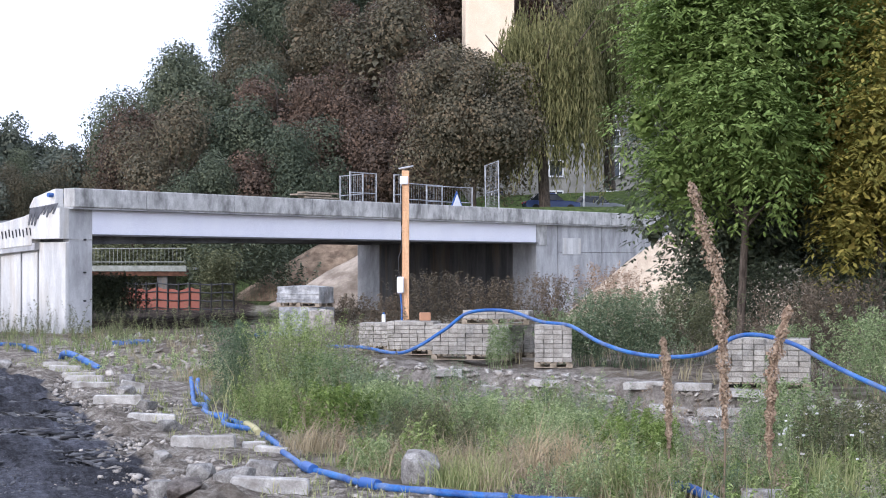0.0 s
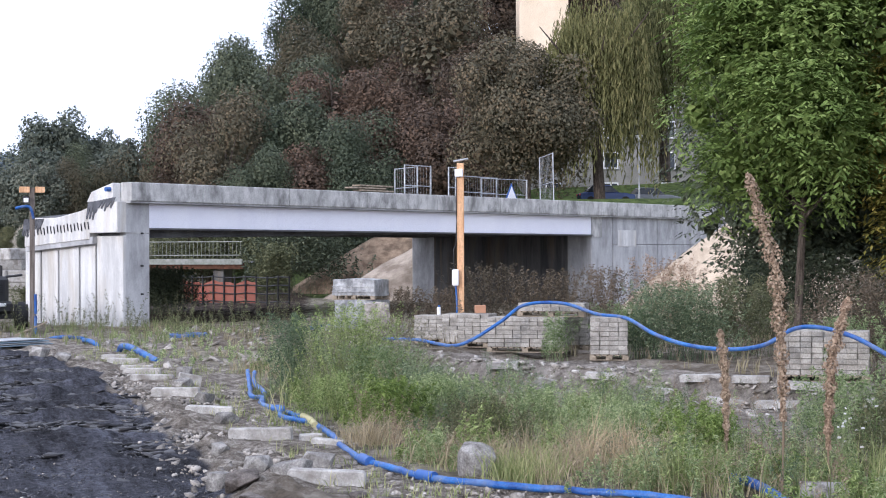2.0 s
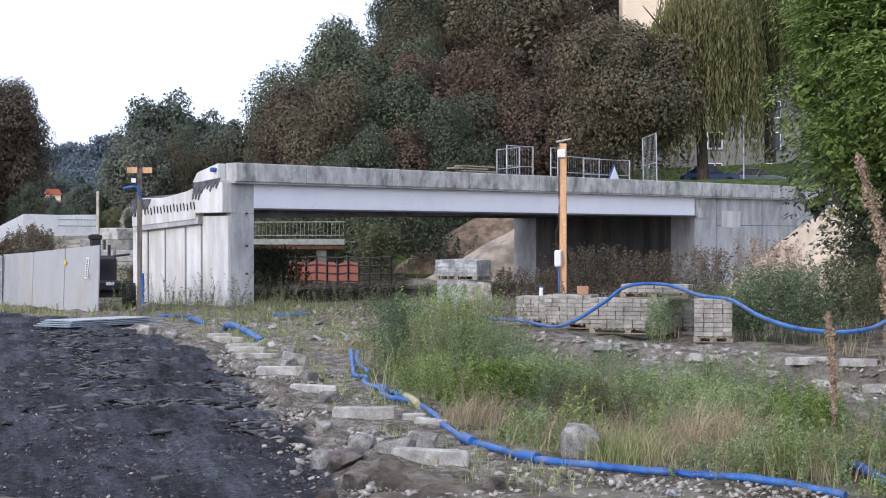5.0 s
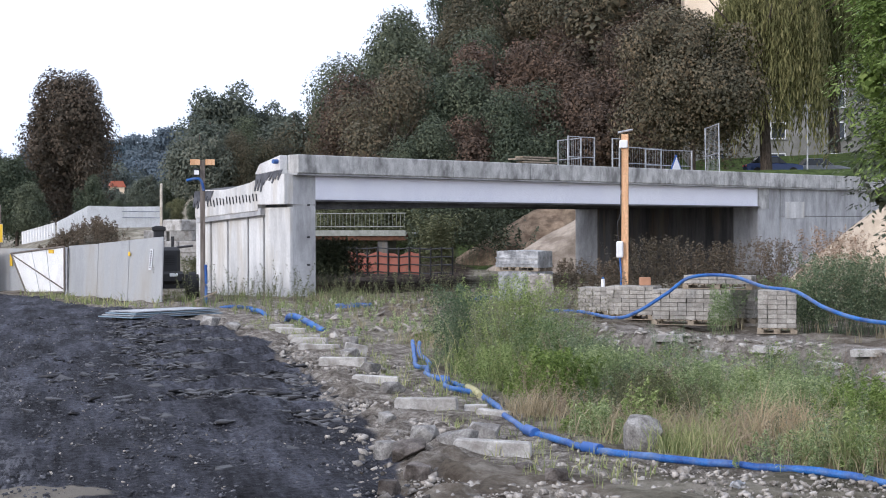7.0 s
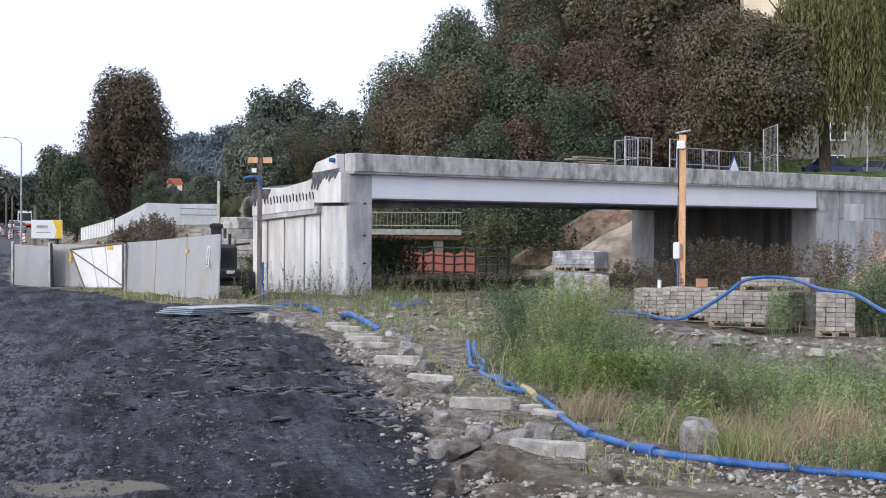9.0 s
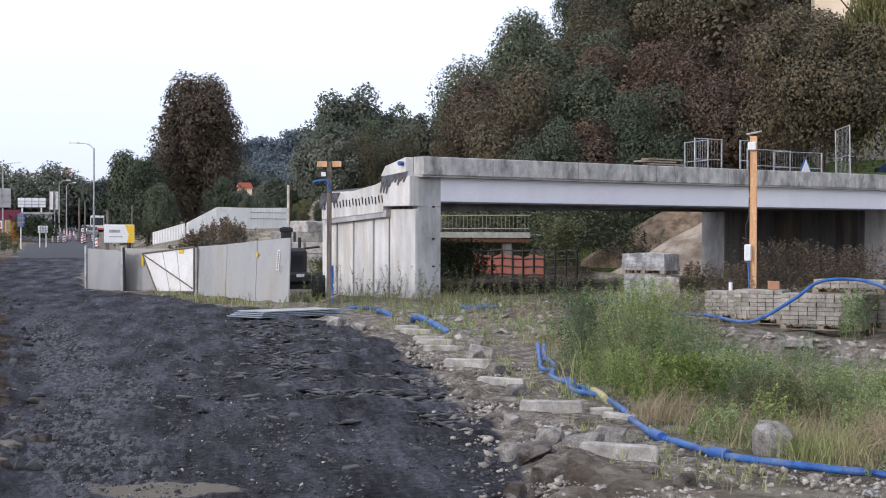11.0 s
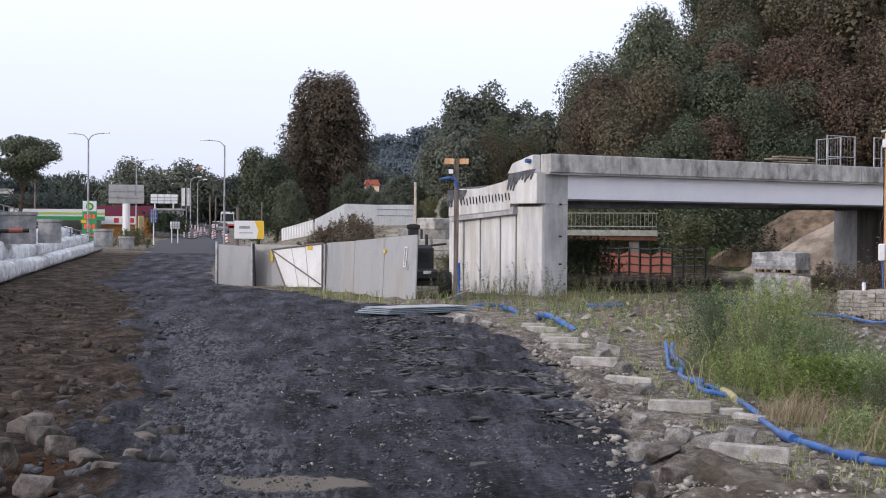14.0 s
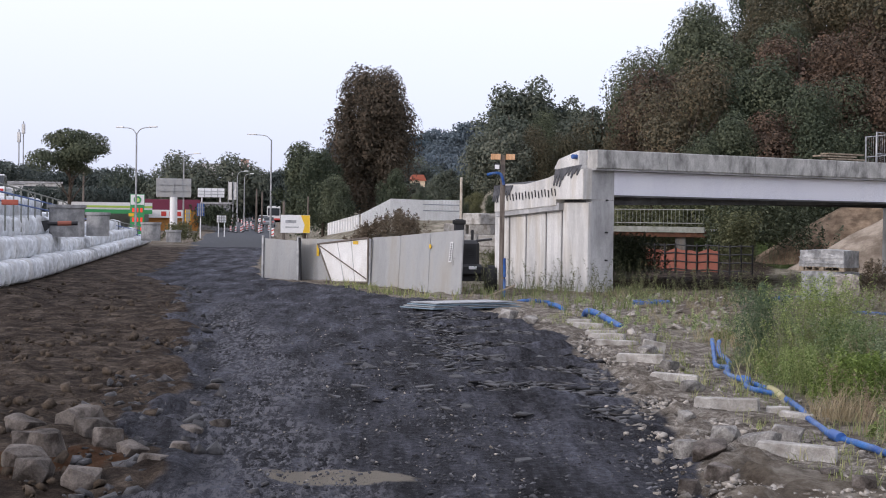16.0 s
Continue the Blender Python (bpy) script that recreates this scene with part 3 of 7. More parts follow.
part("pier", boxes((31.0, 33.0, 0, 1.6, -0.6, BEAM_T - 0.07), bevel=0.03), CONCRETE, bridge)
part("pier_strip", boxes((30.996, 31.9, -0.06, 0.0, 3.7, BEAM_T - 0.075)), CONCRETE_EDGE, bridge)
# dark colour stands in for underpass shade; the far end keeps the plain lit concrete
part("inner_wall", boxes((31.0, 32.2, 1.6, 11.2, -0.6, BEAM_B + 0.02)), SHADE_CONCRETE, bridge, "brown-streaked abutment wall under the deck, its shade put into the colour")
part("inner_wall", boxes((31.0, 32.2, 11.2, 12.9, -0.6, BEAM_B + 0.02)), CONCRETE, bridge)
for a, b in ((33.0, 37.4), (37.4, 42.0), (42.0, 47.0), (47.0, 52.0)):
    part("wing_wall", boxes((a + 0.02, b - 0.02, -0.05, 0.5, -0.6, 3.3), bevel=0.02), CONCRETE, bridge)
    part("wing_wall", boxes((a + 0.02, b - 0.02, -0.04, 0.5, 3.32, BEAM_T - 0.075), bevel=0.02), CONCRETE, bridge)
part("wall_patch", boxes((33.4, 35.2, -0.075, -0.055, 3.2, 4.1)), CONCRETE_PALE, bridge)
part("earth_fill", boxes((33.0, 52.0, 0.5, 14, -0.5, 5.0)), SAND_GREY, bridge)
part("drain_pipe", rods(((-0.6, 0.5, 5.32), (0.2, 0.5, 5.32)), r=0.09), BLUE, bridge)
end_cap = prism([(0.35, 4.86), (2.0, 4.86), (1.7, 5.25), (0.35, 5.57)], 0, 0.4, 0.02)
end_cap.transform(Matrix(((0, 1, 0, -0.38), (1, 0, 0, 0), (0, 0, 1, 0), (0, 0, 0, 1))))
bmesh.ops.recalc_face_normals(end_cap, faces=end_cap.faces[:])
part("end_cap", end_cap, CONCRETE_PALE, bridge)
BR = bridge.matrix_world.copy()


def on_bridge(u, w, z=TOP - 0.5):
    return BR @ Vector((u, w, z))


# ---------- trees ----------
def leaf_tris(pts, nrm, size, rng, slim=0.6):
    """Small three-cornered leaves lying along the crown's surface."""
    n = len(pts)
    d = rng.normal(size=(n, 3)) - np.array([0, 0, 0.5])
    d = unit(d - nrm * np.sum(d * nrm, 1, keepdims=True))
    w = np.cross(d, nrm)
    L = size * rng.uniform(0.6, 1.4, (n, 1))
    return np.stack([pts + d * L * 0.6, pts - d * L * 0.4 + w * L * slim * 0.5, pts - d * L * 0.4 - w * L * slim * 0.5], 1).reshape(-1, 3)


def crown_mesh(name, seed, r, h, n_leaves, leaf, material, blobs=30, low=0.0, slim=0.6, sprig=1):
    """Boughs of leaves round a darker, denser core."""
    small = 0.72 if blobs > 55 else 1.0
    rng = np.random.default_rng(seed)
    c = unit(rng.normal(size=(blobs, 3))) * rng.uniform(0.45, 0.86, (blobs, 1))
    c[:, 2] = np.where(c[:, 2] < low, -c[:, 2] * rng.uniform(0, 1, blobs), c[:, 2])
    br = rng.uniform(0.17, 0.46, blobs) * small
    shape = np.array([r, r, h / 2])
    n_leaves = n_leaves // sprig
    per = rng.choice(blobs, n_leaves, p=br ** 2 / np.sum(br ** 2))
    d = unit(rng.normal(size=(n_leaves, 3)) + np.array([0, 0, 0.45 if sprig == 1 else 0.8]))
    pts = (c[per] + d * (br[per] * rng.uniform(0.62, 1.14, n_leaves))[:, None]) * shape
    nrm = unit(d + rng.normal(0, 0.42, (n_leaves, 3)))
    k = n_leaves * sprig // (14 if sprig == 1 else 5)
    pc = rng.choice(blobs, k)
    dc = unit(rng.normal(size=(k, 3)))
    core = np.concatenate([(c[pc] * 0.92 + dc * (br[pc] * rng.uniform(0.1, 0.5, k))[:, None]), dc[: k // 3] * rng.uniform(0.15, 0.6, (k // 3, 1))]) * shape
    dc = np.concatenate([dc, dc[: k // 3]])
    if sprig == 1:
        v = np.concatenate([leaf_tris(pts, nrm, leaf, rng, slim * 1.5), leaf_tris(core, dc, leaf * 2.0, rng, 1.0)])
        return raw_mesh(name, v, np.arange(len(v)).reshape(-1, 3), material)
    # each spray: leaflets in pairs along a drooping twig
    out = unit(d * np.array([1, 1, 0.35]) + rng.normal(0, 0.35, (n_leaves, 3)))
    side = unit(np.cross(out, np.array([0, 0, 1.0])))
    step = np.arange(sprig) // 2
    hand = np.where(np.arange(sprig) % 2, 1.0, -1.0)
    reach = leaf * (step * 0.75)[None, :, None]
    p_ = pts[:, None] + out[:, None] * reach + side[:, None] * (hand * leaf * 0.45)[None, :, None] - np.array([0, 0, 1.0]) * (leaf * 0.16 * step ** 1.6)[None, :, None]
    p_ = (p_ + rng.normal(0, leaf * 0.12, p_.shape)).reshape(-1, 3)
    dr = unit(out[:, None] * 0.6 + side[:, None] * (hand * 0.75)[None, :, None] - np.array([0, 0, 0.45]) + rng.normal(0, 0.16, (n_leaves, sprig, 3))).reshape(-1, 3)
    up = unit(np.repeat(nrm, sprig, 0) * 0.5 + np.array([0, 0, 1.0]) + rng.normal(0, 0.2, p_.shape))
    wd = unit(np.cross(dr, up))
    L = leaf * rng.uniform(0.7, 1.3, (len(p_), 1))
    v = np.stack([p_ - dr * L * 0.45, p_ + wd * L * slim * 0.5, p_ + dr * L * 0.6, p_ - wd * L * slim * 0.5], 1).reshape(-1, 3)
    v = np.concatenate([v, leaf_quads(core, dc, leaf * 1.3, rng, 0.6, 0.4)])
    return raw_mesh(name, v, quads(len(v) // 4), material)


def trunk_mesh(name, seed, h, r, limbs=7, spread=0.35):
    rng = random.Random(seed)
    bm = bmesh.new()
    rod(bm, (0, 0, -0.5), (0.03 * h, 0, h * 0.45), r, r * 0.7, 9)
    rod(bm, (0.03 * h, 0, h * 0.44), (0, 0.02 * h, h * 0.85), r * 0.7, r * 0.15, 7)
    for i in range(limbs):
        a = i * 2.4 + rng.uniform(-0.4, 0.4)
        z0 = h * rng.uniform(0.28, 0.6)
        rod(bm, (0.02 * h, 0, z0), (math.cos(a) * h * spread, math.sin(a) * h * spread, z0 + h * rng.uniform(0.15, 0.32)), r * 0.4, r * 0.08, 6)
    return as_mesh(name, bm)


TREE_KINDS = {}


def tree_kind(key, seed, r, h, n_leaves, leaf, material, blobs=30, low=-0.75, slim=0.6, lift=0.5, sprig=1):
    TREE_KINDS[key] = (crown_mesh("crown", seed, r, h, n_leaves, leaf, material, blobs, low, slim, sprig), trunk_mesh("trunk", seed, h * 1.02, h * (0.022 if sprig == 1 else 0.013), 7, min(0.3, 0.55 * r / h)), h, lift)


def plant_tree(key, place, scale=1.0, turn=0.0, label="", group="", wide=1.0):
    crown, trunk, h, lift = TREE_KINDS[key]
    t = thing("tree", label, "tree", place, turn, group)
    c = part("crown", crown, None, t)
    c.matrix_basis = Matrix.Translation((0, 0, h * lift * scale)) @ Matrix.Diagonal((scale * wide, scale * wide, scale, 1))
    k = part("trunk", trunk, BARK, t)
    k.matrix_basis = Matrix.Diagonal((scale, scale, scale, 1))
    return t


HILL = [("dark", L_DARK), ("rust", L_RUST), ("mix", L_MIX), ("olive", L_OLIVE)]
for i, (key, lm) in enumerate(HILL):
    for k in range(2):
        tree_kind(key + "ab"[k], 10 + i * 3 + k, 5.6, 14.5, 27000, 0.205, lm, 24, -0.85, lift=0.52)
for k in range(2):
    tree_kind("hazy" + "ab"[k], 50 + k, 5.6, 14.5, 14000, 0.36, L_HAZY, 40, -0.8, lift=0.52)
LABELS = {"hazy": "greyish green tree in the wood beyond the bridge, haze in its colour", "dark": "dense dark green deciduous tree on the hillside", "rust": "deciduous tree with rust-brown autumn leaves", "mix": "deciduous tree with leaves turning from green to brown", "olive": "olive green deciduous tree on the hillside"}
rt = random.Random(11)
# the wooded hill, row behind row up to the ridge line
ROWS_OF_TREES = [  # distance, from bearing, to bearing, step, size
    (128, 9.9, 1.5, 2.2, 0.98), (143, 10.3, -3.0, 2.2, 1.06), (159, 10.35, -9.5, 2.2, 1.12), (177, 9.4, -17.0, 2.2, 1.04), (197, 7.4, -9.5, 2.1, 1.08), (218, 5.5, -9.5, 2.0, 1.2),
]
for d, a0, a1, st, sz in ROWS_OF_TREES:
    a = a0
    while a > a1:
        aa, dd = a + rt.uniform(-0.3, 0.3), d + rt.uniform(-5, 5)
        if -3.4 < aa < -0.2 and 136 < dd < 170:
            a -= st
            continue
        if d > 190:
            pick = ["dark", "mix", "dark"]
        elif aa > 8.6:
            pick = ["dark", "mix", "rust"]
        elif aa > 6.3:
            pick = ["dark", "mix", "dark"]
        else:
            pick = ["rust", "rust", "mix", "dark"]
        key = rt.choice(pick)
        q = polar(aa, dd)
        plant_tree(key + rt.choice("ab"), on_ground(q.x, q.y, -0.4), sz * rt.uniform(0.88, 1.12), rt.uniform(0, 360), LABELS[key], "wooded hillside")
        a -= st * rt.uniform(0.85, 1.15)
q = polar(2.2, 150)
plant_tree("mixa", on_ground(q.x, q.y, -0.3), 1.45, 15, LABELS["mix"], "wooded hillside")
# the lower wood further left
for d, a0, a1, st, sz in [(185, 16.7, 11.8, 1.25, 0.72), (205, 16.5, 11.8, 1.3, 0.9), (222, 15.8, 11.8, 1.3, 1.06)]:
    a = a0
    while a > a1:
        q = polar(a + rt.uniform(-0.2, 0.2), d + rt.uniform(-4, 4))
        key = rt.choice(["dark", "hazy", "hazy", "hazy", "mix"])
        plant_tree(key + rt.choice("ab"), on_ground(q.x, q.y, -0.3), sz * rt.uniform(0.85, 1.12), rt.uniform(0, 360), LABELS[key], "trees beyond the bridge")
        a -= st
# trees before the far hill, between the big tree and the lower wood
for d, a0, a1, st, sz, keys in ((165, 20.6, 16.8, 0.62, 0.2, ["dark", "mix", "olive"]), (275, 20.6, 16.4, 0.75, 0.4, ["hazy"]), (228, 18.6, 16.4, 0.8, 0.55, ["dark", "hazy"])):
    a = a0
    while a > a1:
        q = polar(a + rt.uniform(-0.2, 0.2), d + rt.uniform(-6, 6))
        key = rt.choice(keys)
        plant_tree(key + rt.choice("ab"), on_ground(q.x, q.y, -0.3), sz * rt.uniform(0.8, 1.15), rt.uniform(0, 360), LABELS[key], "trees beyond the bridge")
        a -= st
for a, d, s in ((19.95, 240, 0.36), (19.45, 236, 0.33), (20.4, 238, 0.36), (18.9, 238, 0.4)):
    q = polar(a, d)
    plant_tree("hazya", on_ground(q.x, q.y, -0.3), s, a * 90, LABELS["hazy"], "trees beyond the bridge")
# the big dark tree by the road and the light green ones before it
tree_kind("column", 64, 4.4, 14.0, 42000, 0.2, L_DUSK, 48, -0.95, lift=0.5)
q = polar(21.45, 132)
plant_tree("column", on_ground(q.x, q.y, -0.2), 0.92, 40, "tall dark tree with a broad upright crown by the road")
tree_kind("small_dark", 62, 3.0, 8.5, 15000, 0.2, L_DARK, 44, -0.9, lift=0.5)
for a, d, s in ((23.85, 142, 0.98), (23.2, 128, 0.8), (22.7, 122, 0.5), (20.6, 124, 0.45)):
    q = polar(a, d)
    plant_tree("small_dark", on_ground(q.x, q.y, -0.2), s, a * 50, "dark green roadside tree", "roadside trees")
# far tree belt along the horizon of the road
# bluish dull greens imitate haze over the belt
L_BELT = foliage("haze_belt_leaves", [(0.15, (0.034, 0.046, 0.046)), (0.5, (0.072, 0.092, 0.088)), (0.85, (0.14, 0.158, 0.14))], spread=0.32)
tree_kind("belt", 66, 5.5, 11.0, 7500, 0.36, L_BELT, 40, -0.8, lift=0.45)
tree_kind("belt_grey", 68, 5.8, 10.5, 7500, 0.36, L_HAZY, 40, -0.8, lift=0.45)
# far hill tree, its haze painted as blue leaves
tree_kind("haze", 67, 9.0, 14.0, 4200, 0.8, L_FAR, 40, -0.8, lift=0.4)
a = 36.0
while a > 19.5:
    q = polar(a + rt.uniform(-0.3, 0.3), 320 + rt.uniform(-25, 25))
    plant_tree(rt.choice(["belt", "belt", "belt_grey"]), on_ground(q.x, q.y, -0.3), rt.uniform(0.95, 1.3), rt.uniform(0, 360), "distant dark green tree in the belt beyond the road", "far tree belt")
    a -= 0.72
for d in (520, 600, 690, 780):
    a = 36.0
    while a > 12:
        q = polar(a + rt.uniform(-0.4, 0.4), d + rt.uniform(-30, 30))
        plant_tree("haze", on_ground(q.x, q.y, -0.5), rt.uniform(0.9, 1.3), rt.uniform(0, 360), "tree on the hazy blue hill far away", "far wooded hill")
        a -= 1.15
# flat-topped pine by the filling station
TREE_KINDS["pine"] = (crown_mesh("crown", 74, 4.3, 5.6, 12000, 0.2, L_DARK, 17, -0.7), trunk_mesh("trunk", 71, 10.5, 0.24, 11, 0.2), 6.0, 1.34)
q = polar(32.3, 175)
plant_tree("pine", on_ground(q.x, q.y, -0.2), 1.08, 0, "flat-topped pine behind the filling station")
for a in (30.6, 31.3, 32.0, 32.6, 33.4):
    q = polar(a, 205)
    plant_tree("belt", on_ground(q.x, q.y, -0.5), 0.62, a * 9, "dark green tree behind the filling station", "far tree belt")
# brown tree before the wood, right of the deck
tree_kind("front_brown", 72, 5.7, 11.8, 46000, 0.2, L_MIX, 40, -0.7, lift=0.62)
q = polar(-1.1, 116)
plant_tree("front_brown", on_ground(q.x, q.y, -0.2), 1.0, 80, "round tree with brown-green autumn leaves")
tree_kind("front_rust", 73, 5.2, 11.0, 30000, 0.22, L_RUST, 34, -0.8, lift=0.55)
for key, a, d, s in (("darka", 5.4, 121, 0.82), ("front_rust", 2.3, 126, 1.05), ("darkb", 8.6, 122, 0.72), ("front_rust", 10.5, 126, 0.72), ("front_rust", 7.1, 124, 0.85)):
    q = polar(a, d)
    plant_tree(key, on_ground(q.x, q.y, -0.3), s, a * 77, LABELS["dark"] if key[:4] == "dark" else LABELS["rust"], "wooded hillside")


# weeping willow: strands of slim leaves hanging from arched limbs
def willow_mesh(seed):
    rng = np.random.default_rng(seed)
    out = []
    for _ in range(1150):
        a, rr_ = rng.uniform(0, 2 * math.pi), 5.2 * rng.uniform(0.25, 1) ** 0.6
        top = 13.2 - 0.14 * rr_ ** 2 + rng.normal(0, 0.7)
        ln = rng.uniform(3.0, 8.5)
        k = int(ln / 0.26)
        s = np.linspace(0, 1, k)
        sway = rng.normal(0, 0.25, 2)
        base = np.array([math.cos(a) * rr_, math.sin(a) * rr_, top])
        out.append(base + np.stack([sway[0] * s + 0.3 * math.cos(a) * s ** 0.5, sway[1] * s + 0.3 * math.sin(a) * s ** 0.5, -ln * s], 1) + rng.normal(0, 0.07, (k, 3)))
    pts = np.concatenate(out)
    nrm = unit(rng.normal(size=pts.shape) * np.array([1, 1, 0.2]))
    return raw_mesh("crown", leaf_quads(pts, nrm, 0.42, rng, 0.28, 3.0), quads(len(pts)), L_WILLOW)


TREE_KINDS["willow"] = (willow_mesh(5), trunk_mesh("trunk", 5, 14, 0.4), 14, 0.0)
for a, d, s in ((-3.75, 118, 1.16), (-6.1, 123, 1.16)):
    q = polar(a, d)
    plant_tree("willow", on_ground(q.x, q.y, -0.2 if a > -5 else 2.4), s, a * 40, "weeping willow with long pale green strands", "willows", 0.72)

# the maple by the stacked pavers: thick foliage down to the ground
tree_kind("maple", 80, 3.75, 9.0, 62000, 0.17, L_GREEN, 74, -0.6, 0.4, lift=0.69, sprig=6)
tree_kind("maple_gold", 81, 2.6, 8.6, 30000, 0.17, L_GOLD, 62, -0.8, 0.42, lift=0.62, sprig=6)
q = polar(-10.6, 43)
plant_tree("maple", on_ground(q.x, q.y), 1.08, 20, "leafy green maple growing beside the paver stacks")
q = polar(-15.4, 43)
plant_tree("maple_gold", on_ground(q.x, q.y), 1.1, 60, "maple with yellowing leaves beside the green one")
# dark-leaved fillers: their colour deepens the shade below the green crown
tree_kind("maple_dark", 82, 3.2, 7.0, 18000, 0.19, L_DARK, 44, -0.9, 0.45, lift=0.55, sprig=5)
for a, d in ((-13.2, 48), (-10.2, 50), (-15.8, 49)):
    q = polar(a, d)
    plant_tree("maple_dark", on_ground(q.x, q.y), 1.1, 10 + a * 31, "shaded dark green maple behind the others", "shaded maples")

# ---------- things beyond and on the bridge ----------
def slab_house(name, label, category, place, turn, w, d, h, wall, win_rows, win_cols, pane_w=1.1, pane_h=1.5, z0=1.6, storey=2.9, roof_h=0.5):
    t = thing(name, label, category, place, turn)
    part("wall", boxes((-w / 2, w / 2, 0, d, -2, h), bevel=0.05), wall, t)
    part("roof", boxes((-w / 2 - 0.3, w / 2 + 0.3, -0.3, d + 0.3, h, h + roof_h), bevel=0.04), CONCRETE, t)
    for r in range(win_rows):
        for c in range(win_cols):
            x = -w / 2 + w * (c + 0.5) / win_cols
            z = z0 + r * storey
            f = part("window", boxes((x - pane_w / 2, x + pane_w / 2, -0.06, 0.02, z, z + 0.09), (x - pane_w / 2, x + pane_w / 2, -0.06, 0.02, z + pane_h - 0.09, z + pane_h),
                                     (x - pane_w / 2, x - pane_w / 2 + 0.09, -0.06, 0.02, z, z + pane_h), (x + pane_w / 2 - 0.09, x + pane_w / 2, -0.06, 0.02, z, z + pane_h),
                                     (x - 0.05, x + 0.05, -0.06, 0.02, z, z + pane_h)), WHITE, t)
            part("pane", boxes((x - pane_w / 2, x + pane_w / 2, -0.012, 0.03, z + 0.05, z + pane_h - 0.05)), GLASS, f)
            part("sill", boxes((x - pane_w / 2 - 0.1, x + pane_w / 2 + 0.1, -0.18, 0.0, z - 0.07, z - 0.01)), CONCRETE, f)
    return t


q = polar(-6.2, 142)
slab_house("apartment_building", "grey rendered apartment block behind the willows", "building", (q.x, q.y, 6.9), 6, 26, 10, 13, RENDER_GREY, 4, 5, 1.35, 1.5, 0.85, 2.75)
q = polar(-1.72, 150)
slab_house("tower_block", "tall cream tower block rising above the trees", "building", (q.x, q.y, 6.0), 2, 4.7, 7, 34, CREAM, 3, 2, 1.2, 1.4, 2.0)


q = polar(-5.15, 116)
t = thing("park_lamp", "slim grey lamp post before the apartment block", "street lamp", on_ground(q.x, q.y))
part("pole", rod(bmesh.new(), (0, 0, -0.2), (0, 0, 4.6), 0.07, 0.045, 8), STEEL, t)
part("shade", rod(bmesh.new(), (0, 0, 4.55), (0, 0, 4.95), 0.16, 0.28, 10), WHITE, t)
part("cap", rod(bmesh.new(), (0, 0, 4.95), (0, 0, 5.05), 0.3, 0.1, 10), DARK, t)


def car(place, turn, paint, label, group=""):
    t = thing("car", label, "car", place, turn, group)
    body = prism([(-2.1, 0.35), (2.1, 0.35), (2.15, 0.75), (1.3, 0.92), (-1.9, 0.95), (-2.15, 0.8)], -0.85, 0.85, 0.06)
    part("body", body, paint, t)
    part("cabin", prism([(-1.7, 0.93), (0.95, 0.90), (0.3, 1.42), (-1.2, 1.45)], -0.72, 0.72, 0.05), GLASS, t)
    part("roof", prism([(-1.2, 1.44), (0.3, 1.41), (0.2, 1.48), (-1.1, 1.5)], -0.7, 0.7), paint, t)
    for x in (-1.35, 1.35):
        for y in (-0.8, 0.8):
            part("wheel", rods(((x, y - 0.1, 0.32), (x, y + 0.1, 0.32)), r=0.32, n=14), DARK, t)
    for y in (-0.6, 0.6):
        part("headlight", boxes((2.08, 2.17, y - 0.16, y + 0.16, 0.62, 0.76), bevel=0.02), WHITE, t)
        part("tail_light", boxes((-2.17, -2.08, y - 0.16, y + 0.16, 0.7, 0.84), bevel=0.02), RED, t)
    return t


PAINT_BLUE, PAINT_GREY, PAINT_WHITE = plain("blue_car_paint", (0.05, 0.08, 0.2), 0.25), plain("grey_car_paint", (0.25, 0.26, 0.28), 0.25), plain("white_car_paint", (0.7, 0.7, 0.7), 0.25)
q = polar(-3.95, 121)
car((q.x, q.y, float(height(q.x, q.y))), 8, PAINT_BLUE, "parked dark blue car below the apartment block")
q = polar(-5.6, 127)
car((q.x, q.y, float(height(q.x, q.y))), 12, PAINT_GREY, "parked grey car below the apartment block")


def fence_panel(u, w, turn, length=3.4, high=2.0, tilt=0.0, base=TOP - 0.5):
    t = thing("fence_panel", "galvanised mesh site fence panel on the deck", "fence", on_bridge(u, w, base), HEADING + turn, "site fence")
    if tilt:
        t.matrix_world = t.matrix_world @ Matrix.Rotation(radians(tilt), 4, "Y")
    for x in (0, length):
        part("post", rods(((x, 0, 0), (x, 0, high)), r=0.035), STEEL, t)
    for z in (0.1, high - 0.03, high * 0.5):
        part("rail", rods(((0, 0, z), (length, 0, z)), r=0.02), STEEL, t)
    k = int(length / 0.2)
    part("wire_mesh", rods(*[((x, 0, 0.1), (x, 0, high)) for x in np.linspace(0.1, length - 0.1, k)], r=0.005, n=4), STEEL, t)
    return t


for u, w, tn, ln in ((17.6, 1.4, 0, 1.9), (19.2, 2.0, 70, 2.4), (20.6, 1.2, 0, 0.9), (21.6, 1.6, 4, 3.6), (24.6, 2.4, -6, 3.4)):
    fence_panel(u, w, tn, ln, 1.65 if u > 21 else 2.0)
fence_panel(28.85, 0.9, 55, 2.3, 3.1, 3.0)
t = thing("warning_sign", "triangular roadworks sign leaning on the deck fence", "sign", on_bridge(25.6, 1.2, TOP - 0.3), HEADING, "")
part("plate", prism([(-0.5, 0.3), (0.5, 0.3), (0, 1.15)], 0, 0.03), BLUE, t)
part("face", prism([(-0.36, 0.38), (0.36, 0.38), (0, 1.0)], -0.02, -0.006), WHITE, t)
part("leg", rods(((0, 0.02, -0.2), (0, 0.02, 0.4)), r=0.03), STEEL, t)
